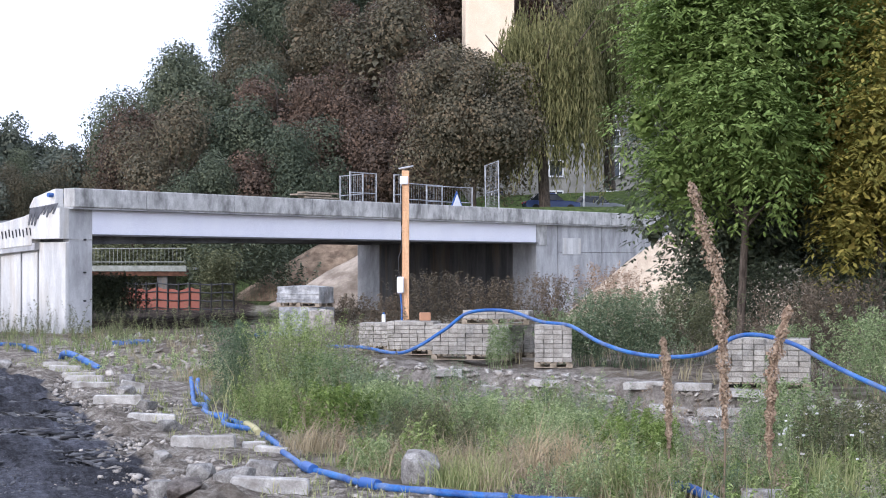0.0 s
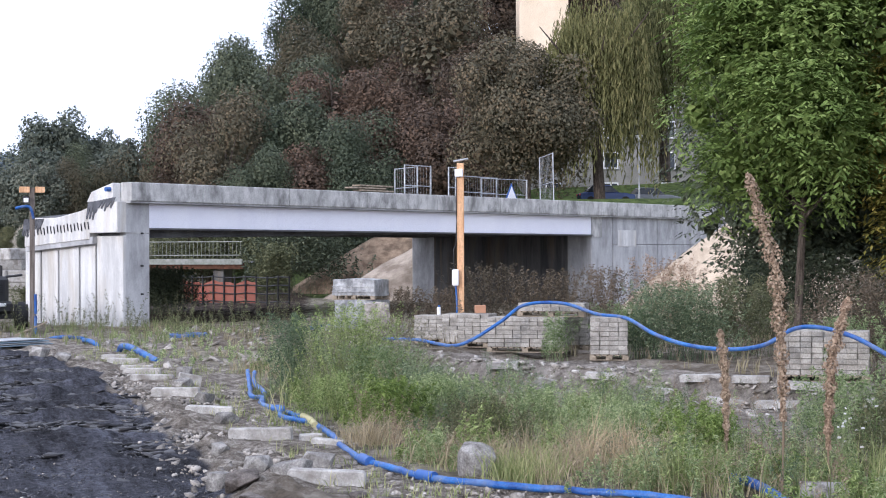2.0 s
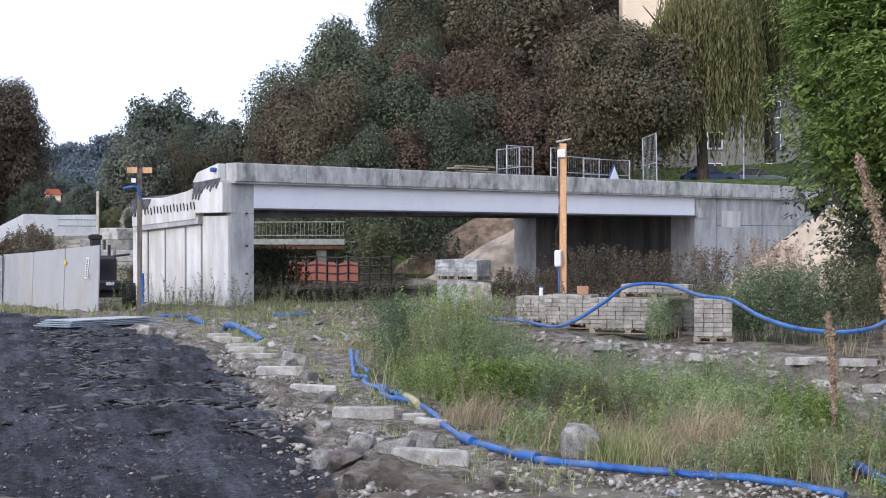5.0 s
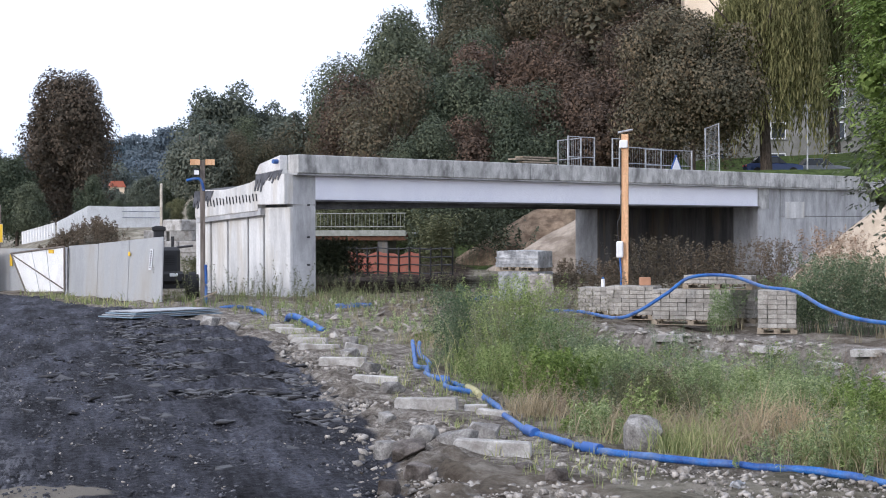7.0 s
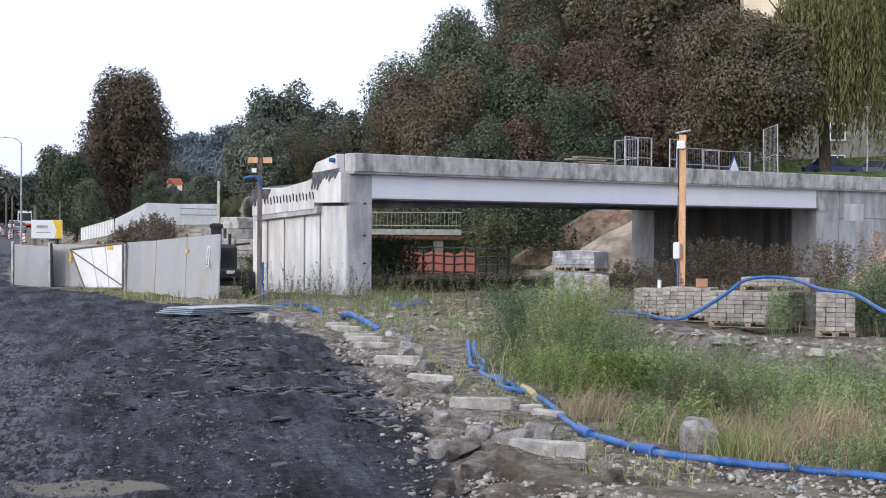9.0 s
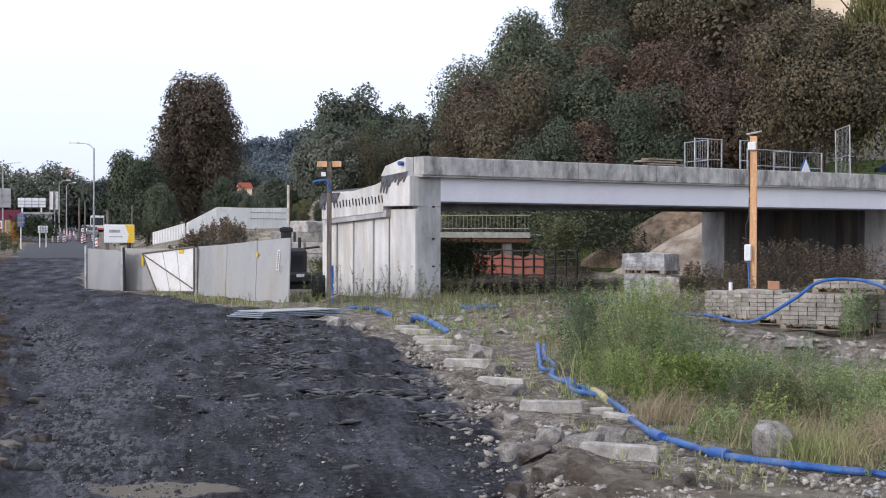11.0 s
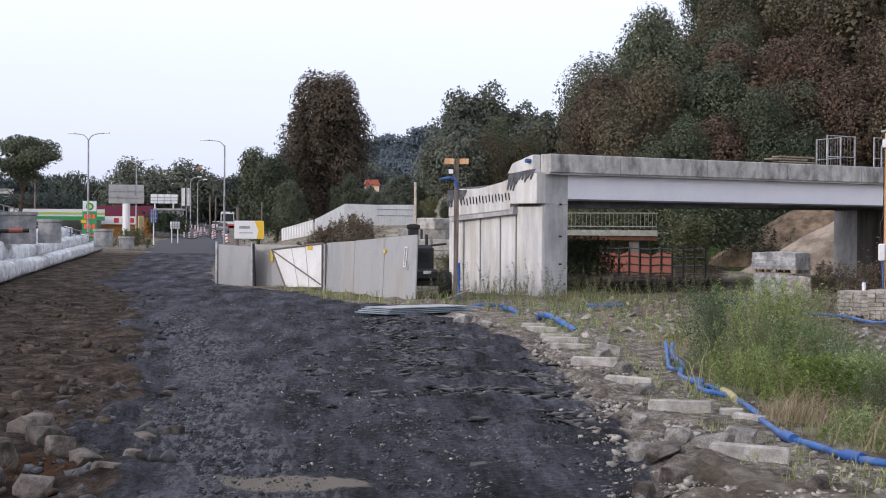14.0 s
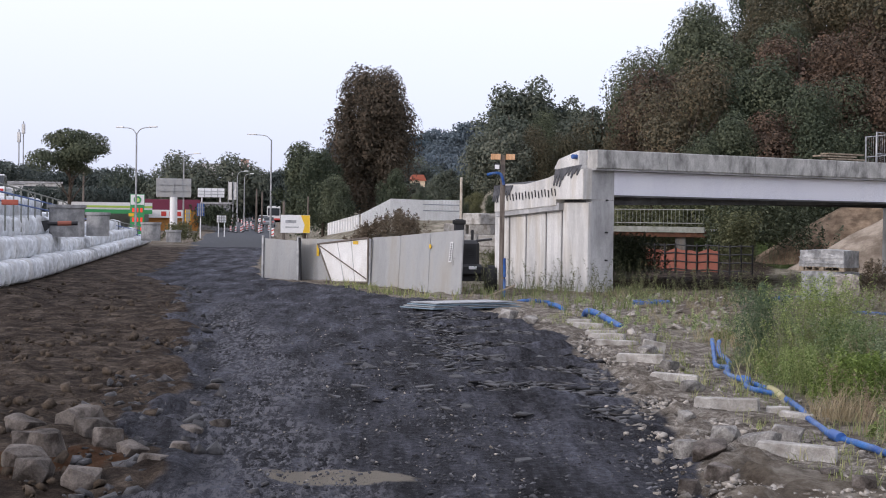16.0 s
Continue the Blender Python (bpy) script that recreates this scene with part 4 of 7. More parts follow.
t = thing("timber_stack", "small stack of timber planks lying on the deck", "planks", on_bridge(14.0, 1.0, TOP - 0.5), HEADING)
for i, (x, z) in enumerate(((0, 0.5), (0.25, 0.62), (-0.2, 0.74), (0.4, 0.86))):
    part("plank", boxes((x, x + 2.3, 0.1 * i, 0.1 * i + 0.5, z, z + 0.07), bevel=0.008), WOOD_PALLET, t)
part("bearer", boxes((0.3, 0.45, 0, 0.8, 0, 0.5)), WOOD_PALLET, t)
part("bearer", boxes((1.6, 1.75, 0, 0.8, 0, 0.5)), WOOD_PALLET, t)

# footbridge seen through the span
q = polar(11.2, 112)
t = thing("footbridge", "footbridge with a pale steel railing and rusty girder", "bridge", (q.x - 3.5, q.y + 1, 2.25), -14)
part("deck", boxes((-6, 7.6, 0, 2.2, 0.0, 0.16), bevel=0.01), CONCRETE, t)
part("girder", boxes((-6, 7.6, 0.1, 0.4, -0.42, 0.0)), RUST, t)
part("kerb_plate", boxes((-6, 7.6, -0.05, 0.1, -0.1, 0.3)), RAIL_GREY, t)
for z in (1.5, 0.55):
    part("rail", rods(((-6, 0, z), (7.6, 0, z)), r=0.035), RAIL_GREY, t)
part("balusters", rods(*[((x, 0, 0.4), (x, 0, 1.5)) for x in np.arange(-6, 7.6, 0.3)], r=0.016, n=5), RAIL_GREY, t)
part("pier", boxes((5.2, 6.0, 0.45, 2.0, -3, 0.0), bevel=0.03), SHADE_CONCRETE, t)
# orange safety fence in the underpass
q0, q1 = polar(12.9, 92), polar(7.6, 86)
span = (q1 - q0).length
t = thing("safety_fence", "dark metal fence hung with torn orange safety mesh", "fence", (q0.x, q0.y, -0.1), math.degrees(math.atan2(q1.y - q0.y, q1.x - q0.x)))
k = 15
for i in range(k):
    x = span * i / (k - 1)
    part("post", rods(((x, 0, -0.3), (x, 0, 1.75)), r=0.05), BLACK, t)
for i in range(k - 1):
    a, b = span * i / (k - 1), span * (i + 1) / (k - 1)
    for z in (0.3, 0.75, 1.2, 1.65):
        part("rail", rods(((a, 0, z + 0.04 * math.sin(i * 2.0)), (b, 0, z + 0.04 * math.sin(i * 2.0 + 2.0))), r=0.035, n=6), BLACK, t)
    if i in (3, 4, 5, 6, 7, 8, 9, 10):
        part("safety_mesh", prism([(a, 0.25), (b, 0.2), (b, 1.5 - 0.12 * (i % 3)), ((a + b) / 2, 1.38), (a, 1.5 - 0.12 * ((i + 2) % 3))], 0.05, 0.07), ORANGE, t, "orange plastic safety mesh")


def mound(name, place, rx, ry, h, material, label, turn=0, seed=0, power=1.0, category="pile"):
    rng = np.random.default_rng(seed)
    nr_, na_ = 16, 40
    r = np.linspace(0, 1, nr_)
    a = np.linspace(0, 2 * math.pi, na_, endpoint=False)
    R, A = np.meshgrid(r, a, indexing="ij")
    wob = 1 + 0.08 * np.sin(A * 3 + seed) + 0.05 * np.sin(A * 7 + 2 * seed)
    x, y = R * np.cos(A) * rx * wob, R * np.sin(A) * ry * wob
    z = h * np.clip(1 - R ** power, 0, 1) + 0.05 * h * lumps(x, y, 1.1) * (1 - R) - 0.15 * (R > 0.99)
    i = np.arange(nr_ * na_).reshape(nr_, na_)
    f = np.stack([i[:-1], i[1:], np.roll(i, -1, 1)[1:], np.roll(i, -1, 1)[:-1]], -1).reshape(-1, 4)
    ob = new(name, raw_mesh(name, np.stack([x, y, z], -1).reshape(-1, 3), f, material, True))
    ob.matrix_world = Matrix.Translation(place) @ Matrix.Rotation(radians(turn), 4, "Z")
    return tagged(ob, label, category)


q = polar(-8.4, 74)
mound("sand_mound", (q.x, q.y, 0.2), 5.2, 4.0, 4.1, SAND, "big heap of pale sand against the wing wall", 0, 3, 1.15)
q = polar(-10.4, 71)
mound("sand_mound", (q.x, q.y, 0.2), 4.0, 3.0, 2.9, SAND, "lower heap of pale sand behind the maple", 0, 5, 1.2)
q = polar(1.6, 100)
mound("earth_slope", (q.x, q.y, -0.2), 9.0, 5.0, 4.9, SAND_GREY, "slope of bare earth beside the abutment", 0, 8, 1.0, "slope")
q = polar(3.9, 108)
mound("earth_slope", (q.x, q.y, -0.2), 8.0, 5.0, 4.8, surface("brown_earth", (0.15, 0.105, 0.072), (0.33, 0.245, 0.17), 1.3, 0.95, 0.6, stain=(0.09, 0.07, 0.05), stain_scale=0.8), "slope of bare earth beyond the underpass", 0, 9, 1.1, "slope")


# ---------- posts ----------
def timber_post(place, h, size, wood, label, turn=0):
    t = thing("timber_post", label, "post", place, turn)
    part("pole", boxes((-size / 2, size / 2, -size / 2, size / 2, -0.3, h), bevel=0.012), wood, t)
    return t


q = polar(1.36, 45)
t = timber_post((q.x, q.y, 0.4), 4.95, 0.2, WOOD_NEW, "new squared timber post with a white electric box")
part("lamp_head", boxes((-0.16, 0.08, -0.2, -0.1, 4.55, 4.78), bevel=0.02), WHITE, t)
part("bracket", rods(((-0.2, 0, 5.0), (0.22, 0, 5.08)), r=0.03), STEEL, t)
part("meter_box", boxes((-0.24, -0.04, -0.24, -0.1, 1.45, 1.92), bevel=0.03), WHITE, t, "white electric box")
part("cable", tube([(-0.14, -0.16, 1.5), (-0.2, -0.2, 2.4), (-0.12, -0.12, 2.8), (-0.12, -0.12, 4.5)], 0.014, 6), BLACK, t)
part("blue_tail", tube([(-0.14, -0.16, 1.5), (-0.1, -0.2, 0.9), (-0.12, -0.2, 0.3)], 0.03, 6), HOSE, t)
q = polar(16.64, 55)
t = timber_post((q.x, q.y, 0.1), 4.95, 0.17, WOOD_OLD, "dark weathered timber post with a lamp on a crossbar", 17)
part("crossbar", boxes((-0.42, -0.08, -0.14, -0.08, 4.78, 4.98), bevel=0.01), WOOD_NEW, t)
part("crossbar", boxes((0.1, 0.42, -0.14, -0.08, 4.78, 4.98), bevel=0.01), WOOD_NEW, t)
part("lamp_head", boxes((-0.3, -0.1, -0.24, -0.1, 4.42, 4.66), bevel=0.02), BLACK, t)
part("lens", boxes((-0.28, -0.12, -0.25, -0.235, 4.45, 4.6)), WHITE, t)
part("blue_cable", tube([(-0.55, -0.1, 4.25), (-0.1, -0.12, 4.3), (0.05, -0.1, 3.9)], 0.05, 8), HOSE, t)
part("blue_sleeve", tube([(0.1, -0.1, 0.0), (0.11, -0.1, 0.7), (0.1, -0.1, 1.35)], 0.05, 8), HOSE, t)
q = polar(18.14, 92)
t = timber_post((q.x, q.y, 2.2), 3.1, 0.13, surface("bleached_timber", (0.40, 0.35, 0.28), (0.58, 0.53, 0.45), 3, 0.8, 0.2), "pale timber post beyond the white hoarding")

# ---------- stacks of pavers ----------
paver_bm = boxes((-0.0975, 0.0975, -0.0475, 0.0475, 0.003, 0.097), bevel=0.007)
PAVER_MESH = as_mesh("paver", paver_bm)
PAVER_MESH.materials.append(PAVER)


BOARD_MESH = as_mesh("board", boxes((-0.05, 0.05, -0.5, 0.5, 0.0, 0.025), bevel=0.004))
BLOCK_MESH = as_mesh("block", boxes((-0.07, 0.07, -0.05, 0.05, 0.0, 0.08), bevel=0.004))
for me in (BOARD_MESH, BLOCK_MESH):
    me.materials.append(WOOD_PALLET)


def pallet(parent, w, d):
    base = part("pallet", boxes((-w / 2, w / 2, -0.05, 0.05, 0.0, 0.02), bevel=0.003), WOOD_PALLET, parent, "wooden pallet")
    for y in (-d / 2 + 0.05, d / 2 - 0.05):
        part("runner", boxes((-w / 2, w / 2, y - 0.05, y + 0.05, 0.0, 0.02), bevel=0.003), WOOD_PALLET, base)
    for y in (-d / 2 + 0.05, 0, d / 2 - 0.05):
        for x in (-w / 2 + 0.07, 0, w / 2 - 0.07):
            part("block", BLOCK_MESH, None, base, m=Matrix.Translation((x, y, 0.02)))
    for x in np.arange(-w / 2 + 0.05, w / 2, 0.135):
        part("board", BOARD_MESH, None, base, m=Matrix.Translation((x, 0, 0.1)) @ Matrix.Diagonal((1, d, 1, 1)))
    return base


def paver_stack(place, turn, cols, rows_, depth=4, label="stack of grey concrete pavers on a wooden pallet", seed=0):
    rng = random.Random(seed)
    t = thing("paver_stack", label, "pavers", place, turn, "stacks of pavers")
    w, d = cols * 0.2, depth * 0.2
    pallet(t, w + 0.04, d + 0.04)
    part("inner_pavers", boxes((-w / 2 + 0.1, w / 2 - 0.1, -d / 2 + 0.1, d / 2 - 0.1, 0.127, 0.12 + rows_ * 0.1)), PAVER, t)
    for r in range(rows_):
        z = 0.126 + r * 0.1
        spots = []
        for c in range(cols):
            x = -w / 2 + 0.1 + c * 0.2
            spots += [(x, -d / 2 + 0.05, 0), (x, d / 2 - 0.05, 0)]
            if r == rows_ - 1:
                spots += [(x, -d / 2 + 0.15 + 0.1 * k, 0) for k in range(depth * 2 - 2)]
        for c in range(depth):
            y = -d / 2 + 0.1 + c * 0.2
            spots += [(-w / 2 + 0.05, y, 90), (w / 2 - 0.05, y, 90)]
        for x, y, a in spots:
            if a == 90 and abs(y) > d / 2 - 0.12:
                continue
            if r == rows_ - 1 and rng.random() < 0.06:
                continue
            o = new("paver", PAVER_MESH)
            o.parent = t
            o.matrix_basis = Matrix.Translation((x + rng.uniform(-0.01, 0.01), y + rng.uniform(-0.014, 0.014), z)) @ Matrix.Rotation(radians(a + rng.uniform(-1.5, 1.5)), 4, "Z")
    return t


PZ = 0.43
paver_stack((-1.72, 41.3, PZ), -12, 4, 6, label="low crumbling stack of grey pavers on a pallet", seed=1)
paver_stack((-0.72, 39.6, PZ), -16, 6, 7, seed=2)
paver_stack((0.70, 37.5, PZ), -10, 9, 7, seed=3)
paver_stack((1.84, 38.4, PZ), -14, 4, 7, seed=4)
paver_stack((1.32, 37.6, PZ + 0.83), -16, 8, 2, 3, "flat layer of pavers on a pallet laid over the stacks", seed=5)
paver_stack((2.42, 34.7, PZ), -4, 4, 8, seed=6)
paver_stack((5.95, 29.2, PZ - 0.03), -14, 8, 8, label="large neat stack of grey pavers on a wooden pallet", seed=7)
solo("cardboard_box", boxes((-0.13, 0.13, -0.1, 0.1, 0, 0.2), bevel=0.008), plain("cardboard", (0.42, 0.22, 0.13), 0.9), "small brown cardboard box on the pavers", "box", (-0.45, 39.5, PZ + 0.84), 10)
t = thing("bottle", "plastic bottle with a blue cap on the pavers", "bottle", (-1.55, 41.2, PZ + 0.74))
part("body", rods(((0, 0, 0), (0, 0, 0.2)), r=0.05), WHITE, t)
part("cap", rods(((0, 0, 0.2), (0, 0, 0.25)), r=0.025), HOSE, t)


def wrapped_stack(place, turn, w, d, h, label):
    t = thing("wrapped_stack", label, "stack", place, turn, "wrapped stacks")
    pallet(t, w, d)
    bm = boxes((-w / 2, w / 2, -d / 2, d / 2, 0.13, h))
    bmesh.ops.subdivide_edges(bm, edges=bm.edges[:], cuts=7, use_grid_fill=True)
    for v in bm.verts:
        n_ = noise.noise_vector(v.co * 3.0) * 0.035
        v.co += Vector((n_.x, n_.y, n_.z * 0.5 - 0.04 * abs(v.co.x)))
    part("film", bm, FILM, t, "pale stretch film")
    for z in (0.35, 0.6):
        part("fold", boxes((-w / 2 - 0.012, w / 2 + 0.012, -d / 2 - 0.025, -d / 2 + 0.02, h * z, h * z + 0.03)), FILM, t)
    return t


wrapped_stack((-4.05, 46.8, 0.42), -26, 1.3, 1.0, 1.0, "film-wrapped stack of pale kerbstones on a pallet")
wrapped_stack((-4.1, 46.9, 1.42), -22, 1.4, 0.95, 0.62, "film-wrapped stack on top of another")
bm = boxes((-0.3, 0.3, -0.28, 0.28, 0, 0.95))
bmesh.ops.subdivide_edges(bm, edges=bm.edges[:], cuts=6, use_grid_fill=True)
for v in bm.verts:
    k = 1 + 0.14 * math.sin(v.co.z * 3.1)
    n_ = noise.noise_vector(v.co * 2.6) * 0.09
    v.co = Vector((v.co.x * k, v.co.y * k, v.co.z)) + n_
solo("rubble_bag", bm, RUBBLE, "slumped pale builder's bag of rubble", "bag", (-3.45, 44.6, 0.42), 10)

# ---------- kerbstones, rocks and rubble along the lane ----------
KERB_MESH = as_mesh("kerbstone", prism([(-0.5, 0), (0.5, 0), (0.5, 0.22), (0.47, 0.26), (-0.47, 0.26), (-0.5, 0.22)], -0.075, 0.075, 0.012))
KERB_MESH.materials.append(KERB)
for x, y, ln, tn, dz, tilt in ((-9.9, 41.3, 0.82, 3, -0.12, 2), (-10.45, 42.6, 0.7, -4, -0.12, 0), (-7.75, 35.1, 0.95, 2, -0.08, 1), (-8.5, 37.4, 0.9, -2, -0.1, 0), (-6.75, 34.2, 0.5, 20, 0.0, 12), (-6.42, 31.3, 0.95, 1, -0.05, 0),
                               (-5.1, 27.8, 0.85, -2, -0.08, 2), (-3.82, 23.9, 0.52, 2, -0.04, 0), (-3.33, 23.8, 0.46, -3, -0.02, -2), (-2.85, 24.0, 0.36, 8, -0.14, 0), (-2.1, 19.35, 0.95, -1, -0.04, 2), (-9.0, 39.0, 0.8, 3, -0.14, 0), (-2.5, 23.2, 0.5, -12, -0.12, 4)):
    k = solo("kerbstone", KERB_MESH, None, "loose pale concrete kerbstone lying on the rubble", "kerbstone", group="loose kerbstones")
    k.matrix_world = Matrix.Translation(on_ground(x, y, dz - 0.02)) @ Matrix.Rotation(radians(tn), 4, "Z") @ Matrix.Rotation(radians(tilt), 4, "Y") @ Matrix.Diagonal((ln, 1.3, 1, 1))


for i, (x, ln, dy, tn, tilt) in enumerate(((-1.2, 0.6, -0.4, -8, 4), (0.1, 0.7, -0.2, -30, -3), (1.0, 0.5, -0.5, -22, 6), (2.2, 0.8, -0.3, -35, 2), (3.3, 0.9, -0.5, -40, 3), (3.9, 0.8, -0.15, -52, -2), (4.3, 0.9, -0.6, -48, 4), (4.7, 0.7, 0.0, -50, 0), (5.1, 1.0, -0.5, -52, -3), (5.5, 0.9, -0.1, -55, 2), (5.9, 0.9, -0.6, -54, 5), (6.5, 1.0, -0.3, -60, 0))):
    y = float(np.interp(x, *LEDGE)) + dy
    k = solo("kerbstone", KERB_MESH, None, "pale concrete slab lying along the earth ledge", "kerbstone", group="slabs on the ledge")
    k.matrix_world = Matrix.Translation(on_ground(x, y, -0.04)) @ Matrix.Rotation(radians(tn * 0.35), 4, "Z") @ Matrix.Rotation(radians(tilt), 4, "Y") @ Matrix.Diagonal((ln, 1.8, 0.55, 1))


def rock_bm(seed, points=22):
    """A broken, angular stone."""
    rng = random.Random(seed)
    bm = bmesh.new()
    for _ in range(points):
        v = Vector((rng.gauss(0, 1), rng.gauss(0, 1), rng.gauss(0, 1))).normalized() * rng.uniform(0.82, 1.05)
        bm.verts.new((max(-0.66, min(0.66, v.x)), max(-0.64, min(0.64, v.y)), max(-0.6, min(0.6, v.z))))
    got = bmesh.ops.convex_hull(bm, input=bm.verts[:])
    bmesh.ops.delete(bm, geom=[e for e in got["geom_interior"] if isinstance(e, bmesh.types.BMVert)], context="VERTS")
    bmesh.ops.bevel(bm, geom=bm.edges[:], offset=0.025, segments=1, affect="EDGES")
    return bm


ROCKS = []
for s in range(6):
    me = as_mesh("rock", rock_bm(s + 1))
    me.materials.append(STONE)
    ROCKS.append(me)


COBBLES = []
for me in ROCKS:
    c = me.copy()
    c.materials[0] = COBBLE
    COBBLES.append(c)


def rock(x, y, sx, sy, sz, k, turn, label="angular grey broken stone", dz=0.0, pool=ROCKS):
    o = solo("rock", pool[k % 6], None, label, "rock", group="loose rocks")
    o.matrix_world = Matrix.Translation(on_ground(x, y, sz * 0.55 + dz)) @ Matrix.Rotation(radians(turn), 4, "Z") @ Matrix.Diagonal((sx, sy, sz, 1))


rock(-0.27, 19.9, 0.36, 0.34, 0.40, 4, 190, "pale rough boulder beside the blue hose")
rock(3.6, 17.9, 0.4, 0.28, 0.24, 1, 0, "broad grey boulder in the weeds")
rock(4.95, 18.5, 0.2, 0.2, 0.2, 2, 60, "tilted grey stone in the weeds")
for x, y, s, k in ((-3.35, 19.1, 0.17, 3), (-3.02, 18.7, 0.24, 4), (-2.6, 19.9, 0.22, 5), (-3.1, 20.4, 0.2, 0), (-2.35, 20.7, 0.2, 1), (-2.75, 17.6, 0.15, 2), (-2.9, 16.6, 0.12, 3), (-1.6, 18.1, 0.1, 4), (-1.2, 17.6, 0.12, 1),
                   (-6.6, 33.0, 0.2, 2), (-7.2, 36.0, 0.22, 3), (-5.6, 30.0, 0.18, 5), (-4.5, 26.0, 0.2, 0), (-3.9, 22.2, 0.15, 1), (-12.6, 42.9, 0.26, 2), (-11.6, 41.7, 0.2, 4)):
    rock(x, y, s * 1.6, s * 1.3, s * 1.05, k, k * 47 + x * 30, "angular grey broken stone at the lane's edge", 0.0, COBBLES if y < 19 else ROCKS)
for x, y, s, k in ((-11.2, 18.2, 0.3, 0), (-10.6, 17.6, 0.26, 1), (-10.1, 17.1, 0.24, 2), (-9.4, 16.5, 0.2, 5), (-10.3, 16.1, 0.28, 3), (-10.0, 15.2, 0.25, 4), (-9.5, 14.6, 0.24, 0), (-8.9, 14.6, 0.2, 1), (-8.75, 15.8, 0.2, 2), (-9.0, 16.9, 0.17, 3), (-9.6, 18.3, 0.18, 4), (-11.6, 17.6, 0.24, 5), (-10.9, 16.6, 0.2, 1), (-9.7, 19.3, 0.14, 2), (-11.0, 21.0, 0.13, 3), (-11.9, 23.4, 0.13, 4)):
    rock(x, y, s * 1.45, s * 1.25, s * 1.05, k, k * 71 + y * 20, "brownish broken cobble at the lane's edge", -0.06, COBBLES)

CUBE_F = np.array([[0, 2, 3, 1], [4, 5, 7, 6], [0, 1, 5, 4], [2, 6, 7, 3], [0, 4, 6, 2], [1, 3, 7, 5]])
CUBE_V = np.array([[x, y, z] for z in (-1, 1) for y in (-1, 1) for x in (-1, 1)], float)
LITTLE = []
for s in range(12):
    jit = np.random.default_rng(300 + s)
    LITTLE.append((CUBE_V * jit.uniform(0.35, 1.0, (8, 3)) * 0.85, CUBE_F))


def scatter_stones(name, spots, sizes, flat, material, label, seed, tilt=0.35):
    rng = np.random.default_rng(seed)
    vs, fs, off = [], [], 0
    for (x, y, z), s in zip(spots, sizes):
        v, f = LITTLE[rng.integers(12)]
        a = rng.uniform(0, 6.28)
        w = v * np.array([1.3, 0.9, flat * rng.uniform(0.6, 1.3)]) * s
        ta, tb = rng.normal(0, tilt, 2)
        w = w @ np.array([[1, 0, ta], [0, 1, tb], [-ta, -tb, 1]])
        w = w @ np.array([[math.cos(a), math.sin(a), 0], [-math.sin(a), math.cos(a), 0], [0, 0, 1]])
        vs.append(w + np.array([x, y, z + s * flat * 0.35]))
        fs.append(f + off)
        off += len(v)
    return tagged(new(name, raw_mesh(name, np.concatenate(vs), np.concatenate(fs), material)), label, "rubble", kind="stuff")


def spots_where(n_, x0, x1, y0, y1, test, seed):
    rng = np.random.default_rng(seed)
    x, y = rng.uniform(x0, x1, n_ * 12), rng.uniform(y0, y1, n_ * 12)
    keep = rng.uniform(size=len(x)) < test(x, y)
    x, y = x[keep][:n_], y[keep][:n_]
    return np.stack([x, y, height(x, y)], 1)


right_of = lambda x, y: x - np.interp(y, *LANE_R)
left_of = lambda x, y: x - np.interp(y, *LANE_L)
ledge_of = lambda x, y: y - np.interp(x, *LEDGE)
rs = np.random.default_rng(3)
sp = spots_where(7500, -14, 4, 15, 46, lambda x, y: np.exp(-((right_of(x, y) - 0.75) / 0.75) ** 2) * np.exp(-(y - 15) / 22), 1)
sp2 = spots_where(6500, -8, 5, 15, 34, lambda x, y: smooth(0.2, 0.6, right_of(x, y)) * smooth(0.5, -0.1, x - np.interp(y, *HOSE_LINE)) * np.exp(-(y - 15) / 12), 13)
scatter_stones("gravel", sp2, 0.008 + 0.05 * rs.uniform(0, 1, len(sp2)) ** 5, 0.6, RUBBLE, "grey and pale gravel beside the hose", 14)
scatter_stones("rubble_edge", sp, 0.008 + 0.06 * rs.uniform(0, 1, len(sp)) ** 5, 0.6, RUBBLE, "pale broken rubble along the edge of the lane", 2)
sp = spots_where(3200, -6, 11, 22, 46, lambda x, y: np.exp(-((ledge_of(x, y) + 0.5) / 0.65) ** 2), 3)
scatter_stones("rubble_ledge", sp, 0.012 + 0.12 * rs.uniform(0, 1, len(sp)) ** 5, 0.3, RUBBLE, "pale rubble along the ledge below the pavers", 4)
sp = spots_where(9500, -20, 0, 15, 52, lambda x, y: smooth(0.5, -0.3, right_of(x, y)) * np.exp(-(-right_of(x, y) / 2.2) ** 2) * (0.02 + smooth(21, 26, y)) * smooth(48, 38, y), 5)
scatter_stones("asphalt_lumps", sp, 0.02 + 0.17 * rs.uniform(0, 1, len(sp)) ** 3, 0.16, TARMAC_LUMPS, "broken black asphalt plates along the lane", 6, 0.14)
sp = spots_where(3200, -30, -6, 13, 60, lambda x, y: np.exp(-((left_of(x, y) - 0.1) / 0.7) ** 2) * np.exp(-(y - 13) / 20), 7)
scatter_stones("asphalt_crumbs", sp, 0.02 + 0.13 * rs.uniform(0, 1, len(sp)) ** 4, 0.55, TARMAC_LUMPS, "black crumbs and stones along the lane's far edge", 8)
sp = spots_where(5200, -34, -7, 13, 60, lambda x, y: smooth(0.2, -0.6, left_of(x, y)) * np.exp(-(y - 13) / 18), 9)
